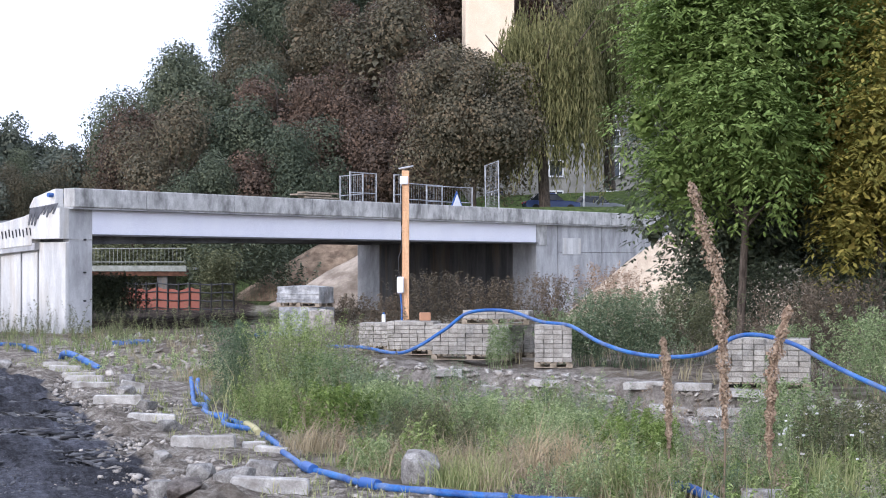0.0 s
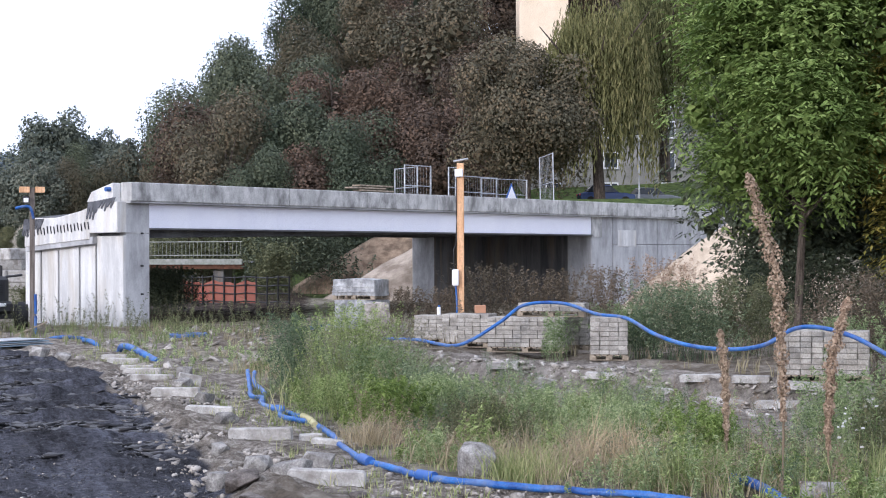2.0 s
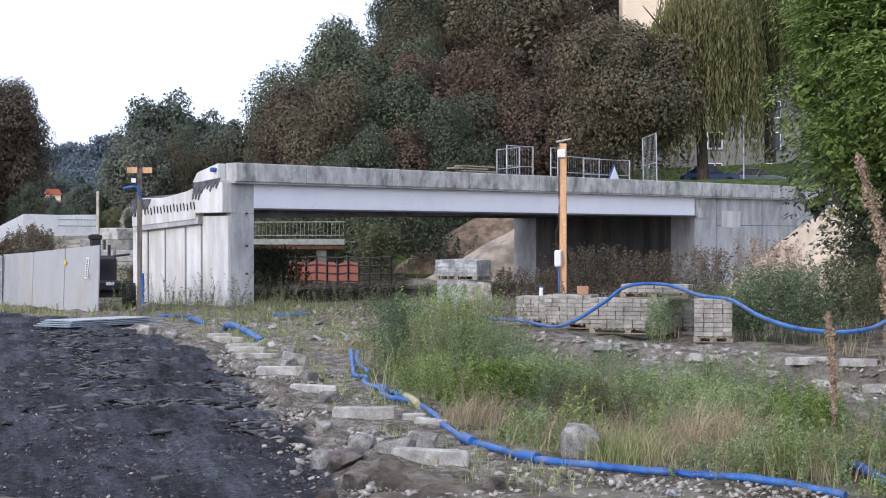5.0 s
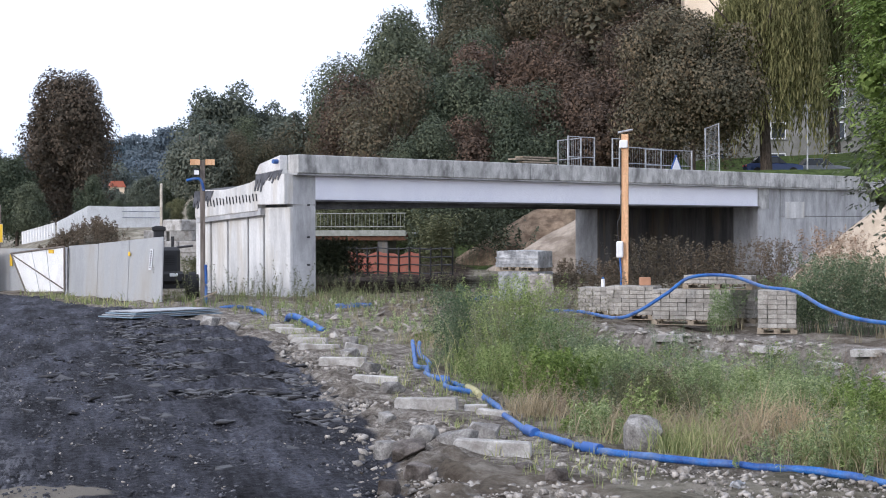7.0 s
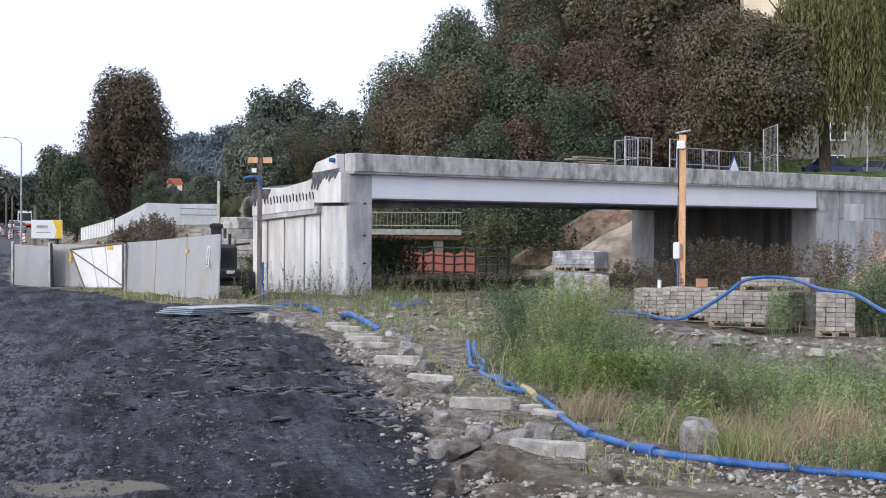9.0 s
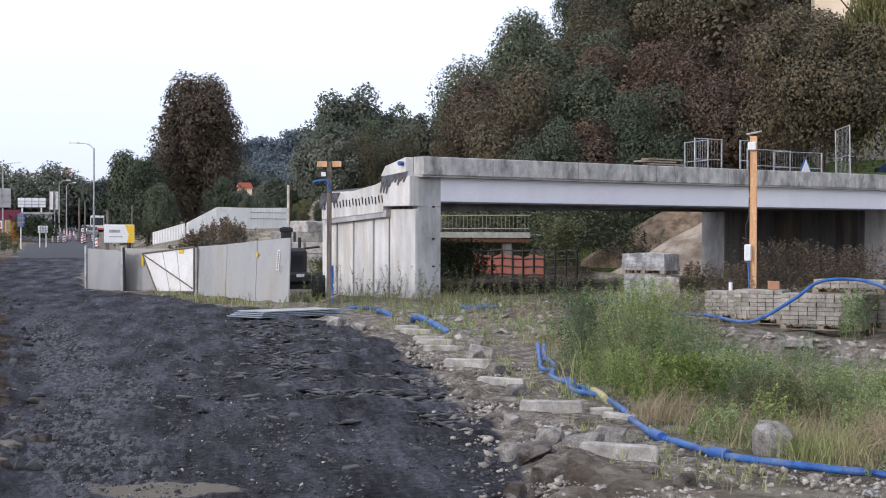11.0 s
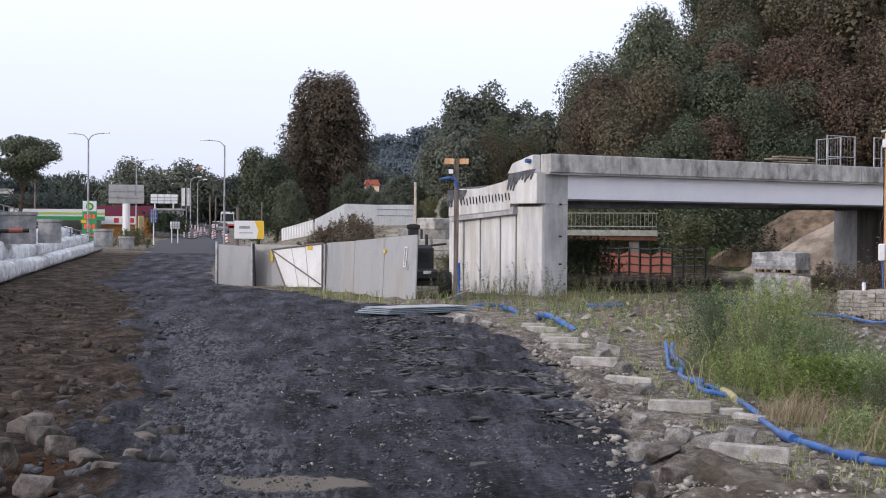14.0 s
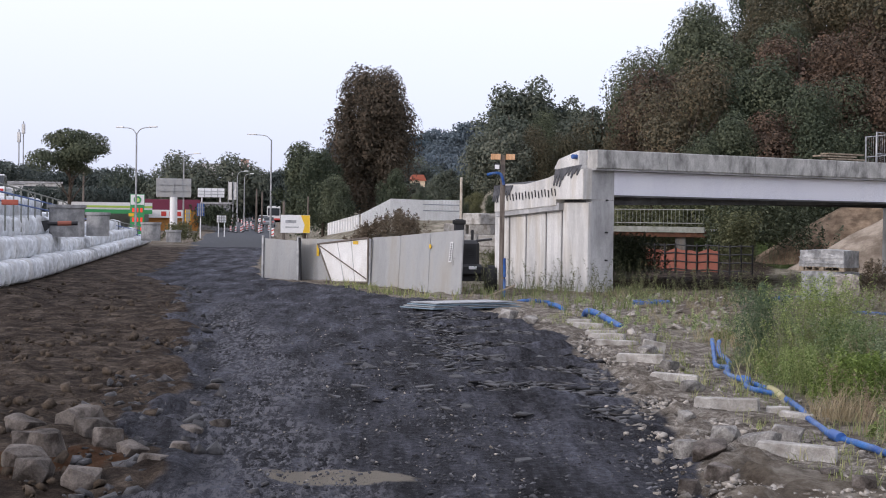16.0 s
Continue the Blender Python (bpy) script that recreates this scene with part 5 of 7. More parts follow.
scatter_stones("clods", sp, 0.02 + 0.11 * rs.uniform(0, 1, len(sp)) ** 5, 0.7, surface("brown_clods", (0.035, 0.027, 0.02), (0.12, 0.094, 0.072), 3, 0.95, 0.5), "brown clods on the bare earth", 10)
sp = spots_where(700, -26, 0, 14, 70, lambda x, y: smooth(0.1, -0.6, right_of(x, y)) * smooth(-0.1, 0.6, left_of(x, y)) * np.exp(-(y - 14) / 20), 11)
scatter_stones("lane_gravel", sp, 0.008 + 0.02 * rs.uniform(0, 1, len(sp)) ** 3, 0.5, RUBBLE, "scattered pale grit on the black lane", 12)

sp = spots_where(9000, -22, 0, 13.5, 46, lambda x, y: smooth(0.1, -0.5, right_of(x, y)) * smooth(-0.3, 0.3, left_of(x, y)) * np.exp(-(y - 13) / 14), 81)
scatter_stones("lane_crumbs", sp, 0.01 + 0.03 * rs.uniform(0, 1, len(sp)) ** 3, 0.5, surface("grey_crumbs", (0.025, 0.025, 0.028), (0.155, 0.157, 0.17), 2.3, 0.8, 0.4, fine=14), "loose crumbs of asphalt strewn over the lane", 82)
sp = spots_where(3500, -12, 4, 14.5, 40, lambda x, y: np.exp(-((right_of(x, y) - 0.4) / 0.6) ** 2) * np.exp(-(y - 14) / 12), 83)
scatter_stones("mixed_rubble", sp, 0.012 + 0.075 * rs.uniform(0, 1, len(sp)) ** 4, 0.65, surface("dark_rubble", (0.05, 0.044, 0.038), (0.34, 0.315, 0.285), 2.6, 0.9, 0.5, fine=12), "grey and brown rubble heaped along the lane", 84)

# ---------- blue hoses ----------
def gnd(x, y, dz=0.06):
    return on_ground(x, y, dz)


hose = tube([gnd(-5.47, 34.3, 0.3), gnd(-5.2, 32.9, 0.12), gnd(-4.85, 30.9), gnd(-4.5, 30.1, 0.1), gnd(-4.3, 28.9), gnd(-3.85, 28.1, 0.09), gnd(-3.71, 27.0), gnd(-3.08, 26.0), gnd(-2.55, 24.2), gnd(-2.3, 23.0), gnd(-1.8, 21.3), gnd(-1.32, 20.45), gnd(-0.86, 19.65), gnd(-0.16, 19.15), gnd(0.9, 18.6), gnd(1.8, 18.2), gnd(2.6, 17.6, 0.0)], 0.047, 10, 0.005, 1)
t = thing("lay_flat_hose", "blue site hose lying along the kerbstones", "hose")
part("hose", hose, HOSE, t)
part("second_hose", tube([gnd(-5.3, 34.2, 0.28), gnd(-5.0, 32.3, 0.2), gnd(-4.6, 31.0, 0.1), gnd(-4.35, 29.0, 0.08), gnd(-3.55, 27.4, 0.05), gnd(-3.2, 26.9, 0.0)], 0.045, 8, 0.005, 2), HOSE, t)
part("yellow_band", tube([gnd(-3.3, 26.65, 0.1), gnd(-3.08, 26.0, 0.09), gnd(-2.95, 25.4, 0.08)], 0.058, 10), plain("yellow_label", (0.42, 0.38, 0.20), 0.6), t, "faded yellow label band")
part("coupling", tube([gnd(-1.85, 21.4, 0.07), gnd(-1.7, 21.0, 0.07)], 0.075, 10), BLUE, t)
part("coupling", tube([gnd(-1.0, 19.85, 0.07), gnd(-0.8, 19.6, 0.07)], 0.072, 10), BLUE, t)
over = [(-3.0, 41.0, 0.55), (-2.05, 39.6, 0.6), (-1.12, 37.0, 0.6), (-0.6, 36.3, 0.78), (0.08, 36.5, 1.2), (0.62, 36.75, 1.56), (1.49, 36.6, 1.6), (2.19, 35.3, 1.4), (2.73, 34.0, 1.36), (3.08, 31.3, 1.15), (3.62, 30.23, 0.99), (4.22, 29.14, 0.98), (4.72, 28.4, 1.1), (5.2, 28.3, 1.38), (5.66, 28.3, 1.42), (6.05, 27.2, 1.3), (6.25, 25.2, 1.05), (6.55, 23.54, 0.83), (6.9, 21.5, 0.6)]
solo("slung_hose", tube(over, 0.04, 10), HOSE, "blue hose slung over the stacks of pavers", "hose")
solo("hose_end", tube([gnd(2.5, 19.9, 0.0), gnd(2.8, 19.4, 0.1), gnd(3.0, 18.9, 0.1), gnd(3.15, 18.3, 0.05), gnd(3.3, 17.2, 0.0)], 0.06, 10), HOSE, "piece of blue hose in the weeds", "hose")
solo("hose_bend", tube([gnd(-10.9, 45.0, 0.0), gnd(-10.7, 44.5, 0.2), gnd(-10.2, 43.5, 0.24), gnd(-9.6, 42.4, 0.15), gnd(-9.0, 41.4, 0.02)], 0.09, 10), HOSE, "thick blue hose humped out of the grass", "hose")
solo("hose_bend", tube([gnd(-12.9, 48.6, 0.1), gnd(-12.6, 47.6, 0.16), gnd(-12.2, 47.0, 0.14), gnd(-11.9, 46.7, 0.0)], 0.07, 10), HOSE, "blue hose end by the weathered post", "hose")
coil_pts = []
for i in range(40):
    a = i * 0.5
    coil_pts.append(gnd(-10.2 + math.cos(a) * (0.55 + 0.05 * math.sin(i)), 51.5 + math.sin(a) * 0.8, 0.06 + 0.0022 * i))
solo("hose_coil", tube(coil_pts, 0.045, 8), HOSE, "loose coil of blue hose before the underpass", "hose")
for x, y in ((-6.0, 51.8), (-5.0, 53.5), (-14.0, 50.5)):
    solo("hose_scrap", tube([gnd(x - 0.5, y, 0.05), gnd(x, y - 0.3, 0.12), gnd(x + 0.6, y, 0.05)], 0.06, 8), HOSE, "scrap of blue hose on the ground", "hose", group="hose scraps")
t = thing("plastic_wrap", "crumpled shiny plastic wrap on the rubble", "plastic", on_ground(0.75, 17.3, 0.02))
bm = rock_bm(44, 22)
for v in bm.verts:
    v.co = Vector((v.co.x * 0.09, v.co.y * 0.14, v.co.z * 0.05 + 0.04)) + noise.noise_vector(v.co * 5) * 0.05
part("wrap", bm, FILM, t)

# ---------- hoarding, excavator and site clutter beside the lane ----------
def sheet_panel(parent, a, b, h0, h1, lean0, lean1, material, ribs, label="", z0=0.0):
    """A ribbed sheet from a to b on the ground, h0 and h1 high at its ends, leaning back."""
    a, b = Vector(a), Vector(b)
    d = (b - a).normalized()
    back = Vector((d.y, -d.x, 0))
    bm = bmesh.new()
    k = ribs * 4
    prev = None
    for i in range(k + 1):
        s = i / k
        off = 0.035 * (1 if i % 4 in (1, 2) else 0)
        foot = a.lerp(b, s)
        h, lean = h0 + (h1 - h0) * s, Vector(lean0).lerp(Vector(lean1), s)
        top = foot + Vector((0, 0, h)) + lean.x * d + lean.y * back
        cur = [bm.verts.new(foot - back * off + Vector((0, 0, z0))), bm.verts.new(top - back * off), bm.verts.new(top - back * (off - 0.05)), bm.verts.new(foot - back * (off - 0.05) + Vector((0, 0, z0)))]
        if prev:
            for j in range(4):
                bm.faces.new((prev[j], cur[j], cur[(j + 1) % 4], prev[(j + 1) % 4]))
        else:
            bm.faces.new(cur)
        prev = cur
    bm.faces.new(prev[::-1])
    bmesh.ops.recalc_face_normals(bm, faces=bm.faces[:])
    return part("sheet", bm, material, parent, label)


hoarding = thing("hoarding", "battered grey sheet-metal hoarding leaning along the lane", "hoarding")
pts = [Vector((x, y, 0.0)) for x, y in ((-17.78, 54.3), (-23.56, 60.07), (-25.98, 61.7), (-28.36, 63.62), (-31.1, 65.8))]
sheet_panel(hoarding, pts[0], pts[0].lerp(pts[1], 0.33), 2.40, 2.27, (0.33, 0.25), (0.24, 0.22), HOARD_GREY, 2)
sheet_panel(hoarding, pts[0].lerp(pts[1], 0.335), pts[0].lerp(pts[1], 0.66), 2.26, 2.12, (0.24, 0.22), (0.14, 0.16), HOARD_GREY, 2)
sheet_panel(hoarding, pts[0].lerp(pts[1], 0.665), pts[1], 2.11, 2.0, (0.14, 0.16), (0.04, 0.1), HOARD_GREY, 2)
sheet_panel(hoarding, pts[2] + Vector((0.2, 1.35, 0)), pts[3] + Vector((-0.5, 1.0, 0)), 1.86, 1.85, (0, 0.05), (0, 0.05), HOARD_GREY, 3)
sheet_panel(hoarding, pts[3], pts[4], 1.75, 1.82, (0, 0.1), (0, 0.0), HOARD_GREY, 3)
for q in (pts[1], pts[3], pts[4]):
    part("post", boxes((q.x - 0.05, q.x + 0.05, q.y - 0.12, q.y - 0.02, -0.3, 1.95), bevel=0.008), STEEL, hoarding)
part("post", rods(((pts[3].x + 0.2, pts[3].y - 0.2, 0), (pts[3].x + 0.12, pts[3].y - 0.2, 1.9)), r=0.06), BLACK, hoarding)
d = (pts[1] - pts[0]).normalized()
side = Vector((-d.y, d.x, 0))
lab = pts[0].lerp(pts[1], 0.12) + side * 0.02
strip_m = Matrix.Translation(lab + Vector((0, 0, 1.2)) - side * 0.12) @ Matrix.Rotation(math.atan2(-d.y, -d.x), 4, "Z") @ Matrix.Rotation(radians(-6), 4, "X")
strip = part("notice_strip", boxes((-0.11, 0.11, -0.05, -0.035, 0, 0.75)), WHITE, hoarding, "white upright notice strip", m=strip_m)
for i in range(8):
    part("letter_bar", boxes((-0.06, 0.06, -0.058, -0.051, 0.05 + i * 0.085, 0.1 + i * 0.085)), BLACK, strip)
badge = part("badge", rods(((0.0, -0.06, 1.75), (0.0, -0.045, 1.75)), r=0.09, n=14), YELLOW, hoarding, m=Matrix.Translation(pts[0].lerp(pts[1], 0.34) - side * 0.16) @ Matrix.Rotation(math.atan2(-d.y, -d.x), 4, "Z"))
# tilted gate leaf
gate = thing("gate_leaf", "white sheet gate leaf with a dark frame, hanging askew", "gate", pts[1], math.degrees(math.atan2(-d.y, -d.x)))
gate_out = [(0.05, 0.16), (-3.85, 0.02), (-5.5, 1.64), (0.05, 1.98)]
part("sheet", prism(gate_out, -0.12, -0.08), HOARD_WHITE, gate)
for a, b in zip(gate_out, gate_out[1:] + gate_out[:1]):
    part("frame", rods(((a[0], -0.14, a[1]), (b[0], -0.14, b[1])), r=0.04, n=6), WOOD_OLD, gate)
part("brace", rods(((-0.1, -0.15, 0.3), (-5.3, -0.15, 1.57)), r=0.03, n=6), WOOD_OLD, gate)
for s in (0.33, 0.62):
    part("seam", rods(((-4.0 * s, -0.13, 0.12), (-5.3 * s, -0.13, 1.96 - 0.34 * s)), r=0.015, n=5), HOARD_GREY, gate)
part("tag", boxes((-1.5, -1.0, -0.15, -0.13, 1.7, 1.84)), YELLOW, gate)
part("tag", boxes((-5.75, -5.5, -0.1, -0.08, 1.1, 1.6)), YELLOW, gate)
# site board
q = polar(24.17, 88)
t = thing("site_board", "white site board with a yellow stripe on posts", "sign", (q.x, q.y, 0.1), 24)
part("board", boxes((-0.82, 0.82, 0, 0.05, 1.85, 2.85), bevel=0.01), WHITE, t)
part("stripe", prism([(0.42, 1.86), (0.81, 1.86), (0.81, 2.84), (0.3, 2.84), (0.52, 2.3)], -0.012, -0.004), YELLOW, t)
part("logo_bar", boxes((-0.55, 0.05, -0.012, -0.004, 2.4, 2.56)), STEEL, t)
part("text_bar", boxes((-0.55, 0.2, -0.012, -0.004, 2.15, 2.2)), STEEL, t)
for x in (-0.7, 0.7):
    part("post", rods(((x, 0.08, -0.3), (x, 0.08, 2.9 if x < 0 else 3.9)), r=0.04), WOOD_OLD, t)

# excavator
q = polar(17.95, 60)
ex = thing("excavator", "small black excavator parked behind the hoarding", "excavator", (q.x, q.y, 0.05), 20)
part("engine_cover", boxes((-0.75, 0.5, -0.6, 0.8, 0.75, 1.95), bevel=0.12), BLACK, ex)
part("louvre", boxes((-0.5, 0.3, -0.625, -0.6, 1.3, 1.7)), DARK, ex)
part("number_plate", boxes((-0.55, -0.15, -0.64, -0.61, 1.0, 1.15)), WHITE, ex)
part("counterweight", boxes((-0.85, 0.65, -0.75, -0.5, 0.6, 1.05), bevel=0.1), BLACK, ex)
part("boom", boxes((-0.45, -0.05, 0.2, 0.6, 1.9, 2.75), bevel=0.06), BLACK, ex)
part("boom_cap", boxes((-0.5, 0.0, 0.15, 0.65, 2.55, 2.72), bevel=0.03), DARK, ex)
part("arm", rods(((0.4, 0, 1.93), (1.0, -0.15, 2.0)), r=0.045), BLACK, ex)
for x in (-0.6, 0.95):
    tyre = rods(((x - 0.24, -0.3, 0.5), (x + 0.24, -0.3, 0.5)), r=0.52, n=24)
    bmesh.ops.bevel(tyre, geom=[e for e in tyre.edges if abs(e.verts[0].co.x - e.verts[1].co.x) < 1e-4], offset=0.09, segments=2, affect="EDGES")
    w_ = part("wheel", tyre, DARK, ex)
    part("hub", rods(((x - 0.24, -0.3, 0.5), (x + 0.24, -0.3, 0.5)), r=0.2, n=12), BLACK, w_)
part("axle", boxes((-0.6, 0.9, -0.4, -0.2, 0.4, 0.7)), BLACK, ex)
for i in range(5):
    part("louvre_bar", boxes((-0.5, 0.3, -0.645, -0.622, 1.32 + 0.08 * i, 1.36 + 0.08 * i)), BLACK, ex)
part("lamp", boxes((0.1, 0.4, -0.79, -0.745, 0.86, 0.98), bevel=0.015), WHITE, ex)
part("exhaust", rods(((0.25, 0.1, 1.9), (0.25, 0.1, 2.35)), r=0.06, n=10), BLACK, ex)
# stack of steel sheets by the lane
t = thing("steel_sheets", "stack of long galvanised sheets lying by the lane", "sheets", on_ground(-15.25, 46.7, 0.0), 62)
for i in range(4):
    part("sheet", prism([(-1.9 + 0.1 * i, 0.05 + 0.05 * i), (1.9 - 0.05 * i, 0.03 + 0.05 * i), (1.9 - 0.05 * i, 0.055 + 0.05 * i), (-1.9 + 0.1 * i, 0.08 + 0.05 * i)], -0.75 + 0.04 * i, 0.75 - 0.05 * i), STEEL if i % 2 else plain("blue_grey_sheet", (0.22, 0.30, 0.36), 0.45), t)
part("bearer", boxes((-1.4, -1.3, -0.7, 0.7, -0.05, 0.06)), WOOD_OLD, t)
part("bearer", boxes((1.2, 1.3, -0.7, 0.7, -0.05, 0.06)), WOOD_OLD, t)
t = thing("timber_prop", "long thin timber lying aslant by the excavator", "timber", on_ground(-15.6, 52.2), 20)
part("pole", rods(((-0.55, 0, 0.08), (0.5, 0.3, 0.5)), r=0.028, n=6), WOOD_PALLET, t)

# white hoarding on the bank behind
wf = thing("white_hoarding", "white corrugated hoarding stepping up the bank", "hoarding", group="")
spots_w = [(23.0, 97, 1.75, 0.75), (21.86, 97, 2.15, 0.92), (21.8, 98, 2.2, 0.88), (20.7, 99, 2.8, 1.3), (19.5, 103, 2.75, 1.35), (18.2, 105, 2.8, 1.35)]
for i, ((a0, d0, z0_, h0_), (a1, d1, z1_, h1_)) in enumerate(zip(spots_w, spots_w[1:])):
    if i == 1:
        continue
    a, b = polar(a0, d0, z0_), polar(a1, d1, z1_)
    bm = bmesh.new()
    k = 24
    prev = None
    for j in range(k + 1):
        f = a.lerp(b, j / k) + Vector((0, -0.04 * (j % 2), 0))
        h = h0_ + (h1_ - h0_) * j / k
        lean = Vector((0.0, 0.0, h))
        cur = [bm.verts.new(f), bm.verts.new(f + lean), bm.verts.new(f + lean + Vector((0, 0.06, 0))), bm.verts.new(f + Vector((0, 0.06, 0)))]
        if prev:
            for c in range(4):
                bm.faces.new((prev[c], cur[c], cur[(c + 1) % 4], prev[(c + 1) % 4]))
        prev = cur
    bmesh.ops.recalc_face_normals(bm, faces=bm.faces[:])
    part("sheet", bm, HOARD_WHITE, wf)
a, b = polar(19.5, 102.6), polar(18.2, 104.6)
for z in (3.4, 3.8):
    part("rail", rods(((a.x, a.y - 0.1, z), (b.x, b.y - 0.1, z)), r=0.035, n=6), STEEL, wf)
rb = random.Random(8)
for i in range(14):
    q = polar(rb.uniform(16.6, 18.3), rb.uniform(80, 88))
    o = solo("concrete_block", boxes((-0.6, 0.6, -0.4, 0.4, 0, 0.6), bevel=0.05), KERB, "rough concrete block piled on the bank", "block", (q.x, q.y, 0.9 + 0.55 * (i % 4)), rb.uniform(-25, 25), "pile of concrete blocks")

# ---------- sandbag wall and the upper road on the other side ----------
def bag_mesh(seed):
    bm = boxes((-0.5, 0.5, -0.5, 0.5, 0.0, 0.9))
    bmesh.ops.subdivide_edges(bm, edges=bm.edges[:], cuts=6, use_grid_fill=True)
    for v in bm.verts:
        c = v.co.copy()
        u, w, z = c.x / 0.5, c.y / 0.5, (c.z - 0.45) / 0.45
        rr2 = max(abs(u), abs(w), abs(z))
        ln = (abs(u) ** 4 + abs(w) ** 4 + abs(z) ** 4) ** 0.25
        k = rr2 / ln if ln > 0 else 1
        v.co = Vector((u * k * 0.53, w * k * 0.52, 0.45 + z * k * 0.47))
        v.co += noise.noise_vector(c * 3.4 + Vector((seed * 7, 0, 0))) * 0.07
        v.co.x += 0.035 * math.sin(c.z * 9 + seed)
    for f in bm.faces:
        f.smooth = True
    me = as_mesh("body", bm)
    me.materials.append(BAG)
    return me


BAG_MESHES = [bag_mesh(s) for s in range(5)]
bp_ = np.array(BAGS)
seg = np.hypot(*np.diff(bp_, axis=0).T)
cum = np.concatenate([[0], np.cumsum(seg)])
rb = random.Random(5)
for tier in range(4):
    s = rb.uniform(0, 0.5)
    end = cum[-1] - (2 + tier * 7)
    if tier == 3:
        end = 42
    while s < end:
        x, y = np.interp(s, cum, bp_[:, 0]), np.interp(s, cum, bp_[:, 1])
        x2, y2 = np.interp(s + 0.5, cum, bp_[:, 0]), np.interp(s + 0.5, cum, bp_[:, 1])
        dirv = Vector((x2 - x, y2 - y, 0)).normalized()
        out = Vector((-dirv.y, dirv.x, 0))
        shrink = 1.0 if s < 32 else 0.78
        q = Vector((x, y, 0)) + out * (0.5 + tier * 0.52)
        o = solo("sandbag", rb.choice(BAG_MESHES), None, "bulging white woven bag in the retaining wall", "sandbag", group="sandbag wall")
        o.matrix_world = Matrix.Translation((q.x, q.y, 0.08 + float(0.0095 * max(0, q.length - 70)) + tier * 0.84 * shrink)) @ Matrix.Rotation(math.atan2(dirv.y, dirv.x) + rb.uniform(-0.1, 0.1), 4, "Z") @ Matrix.Rotation(rb.uniform(-0.05, 0.05), 4, "Y") @ Matrix.Diagonal((rb.uniform(1.12, 1.3), 1.1, shrink * rb.uniform(0.94, 1.04), 1))
        s += rb.uniform(1.1, 1.25)


RING_GREY = surface("weathered_ring", (0.22, 0.22, 0.22), (0.40, 0.395, 0.385), 2.0, 0.9, 0.3)


def concrete_ring(az, d, z, r, h, label="grey concrete manhole ring standing on the bank"):
    q = polar(az, d, z)
    bm = bmesh.new()
    n_ = 28
    prof = [(r, 0), (r, h - 0.18), (r * 1.1, h - 0.14), (r * 1.1, h), (r * 0.85, h), (r * 0.85, 0)]
    rings = [[bm.verts.new((math.cos(a) * pr, math.sin(a) * pr, pz)) for a in np.linspace(0, 2 * math.pi, n_, endpoint=False)] for pr, pz in prof]
    for a, b in zip(rings, rings[1:]):
        for k in range(n_):
            bm.faces.new((a[k], a[(k + 1) % n_], b[(k + 1) % n_], b[k]))
    solo("manhole_ring", bm, RING_GREY, label, "concrete ring", q, 0, "manhole rings")


concrete_ring(32.27, 76, 1.75, 0.82, 1.5)
concrete_ring(31.2, 88, 1.65, 0.62, 1.3)
concrete_ring(29.35, 104, 1.2, 0.62, 1.2)
concrete_ring(28.55, 118, 0.9, 0.55, 0.9)
q = polar(32.75, 66, 2.25)
t = thing("road_barrier_lamp", "orange and black plastic tube lying on the bags", "barrier", q, 32)
part("tube", rods(((-0.2, 0, 0.15), (1.0, 0, 0.18)), r=0.09, n=10), BLACK, t)
part("band", rods(((0.2, 0, 0.16), (0.75, 0, 0.175)), r=0.1, n=10), ORANGE, t)
part("foot", prism([(-0.45, 0.25), (-0.15, 0.3), (-0.1, 0.0), (-0.3, -0.2)], -0.06, 0.06, 0.01), BLACK, t)
q = polar(34.2, 61, 3.1)
solo("brick_scrap", boxes((-0.3, 0.3, -0.1, 0.1, 0, 0.2), bevel=0.02), plain("brick_red", (0.45, 0.12, 0.08), 0.9), "reddish scrap on the bags", "brick", q, 30)
# upper railing
rail = thing("guard_railing", "dark steel railing along the upper road", "railing", kind="structure")
rp = [polar(37.5, 52, 3.6), polar(34.66, 62, 3.2), polar(32.42, 85, 2.75), polar(31.73, 98, 2.15), polar(29.53, 126, 1.1)]
for a, b in zip(rp, rp[1:]):
    a, b = a - Vector((0, 0, 0.25)), b - Vector((0, 0, 0.25))
    for k in (0.35, 0.7, 1.0):
        part("rail", rods(((a.x, a.y, a.z + k), (b.x, b.y, b.z + k)), r=0.035, n=6), BLUE if k < 1 else RAIL_GREY, rail)
    m_ = max(2, int((b - a).length / 2.2))
    for i in range(m_):
        p_ = a.lerp(b, i / m_)
        part("post", rods(((p_.x, p_.y, p_.z - 0.8), (p_.x, p_.y, p_.z + 1.0)), r=0.035, n=6), RAIL_GREY, rail)
q = polar(34.9, 74)
car((q.x, q.y, 3.05), 120, PAINT_WHITE, "white car on the upper road behind the railing")
q = polar(40.5, 72)
mound("earth_bank", (q.x, q.y, 1.4), 9, 8, 1.6, SAND_GREY, "bare earth bank carrying the upper road", 0, 4, 2.5, "bank")


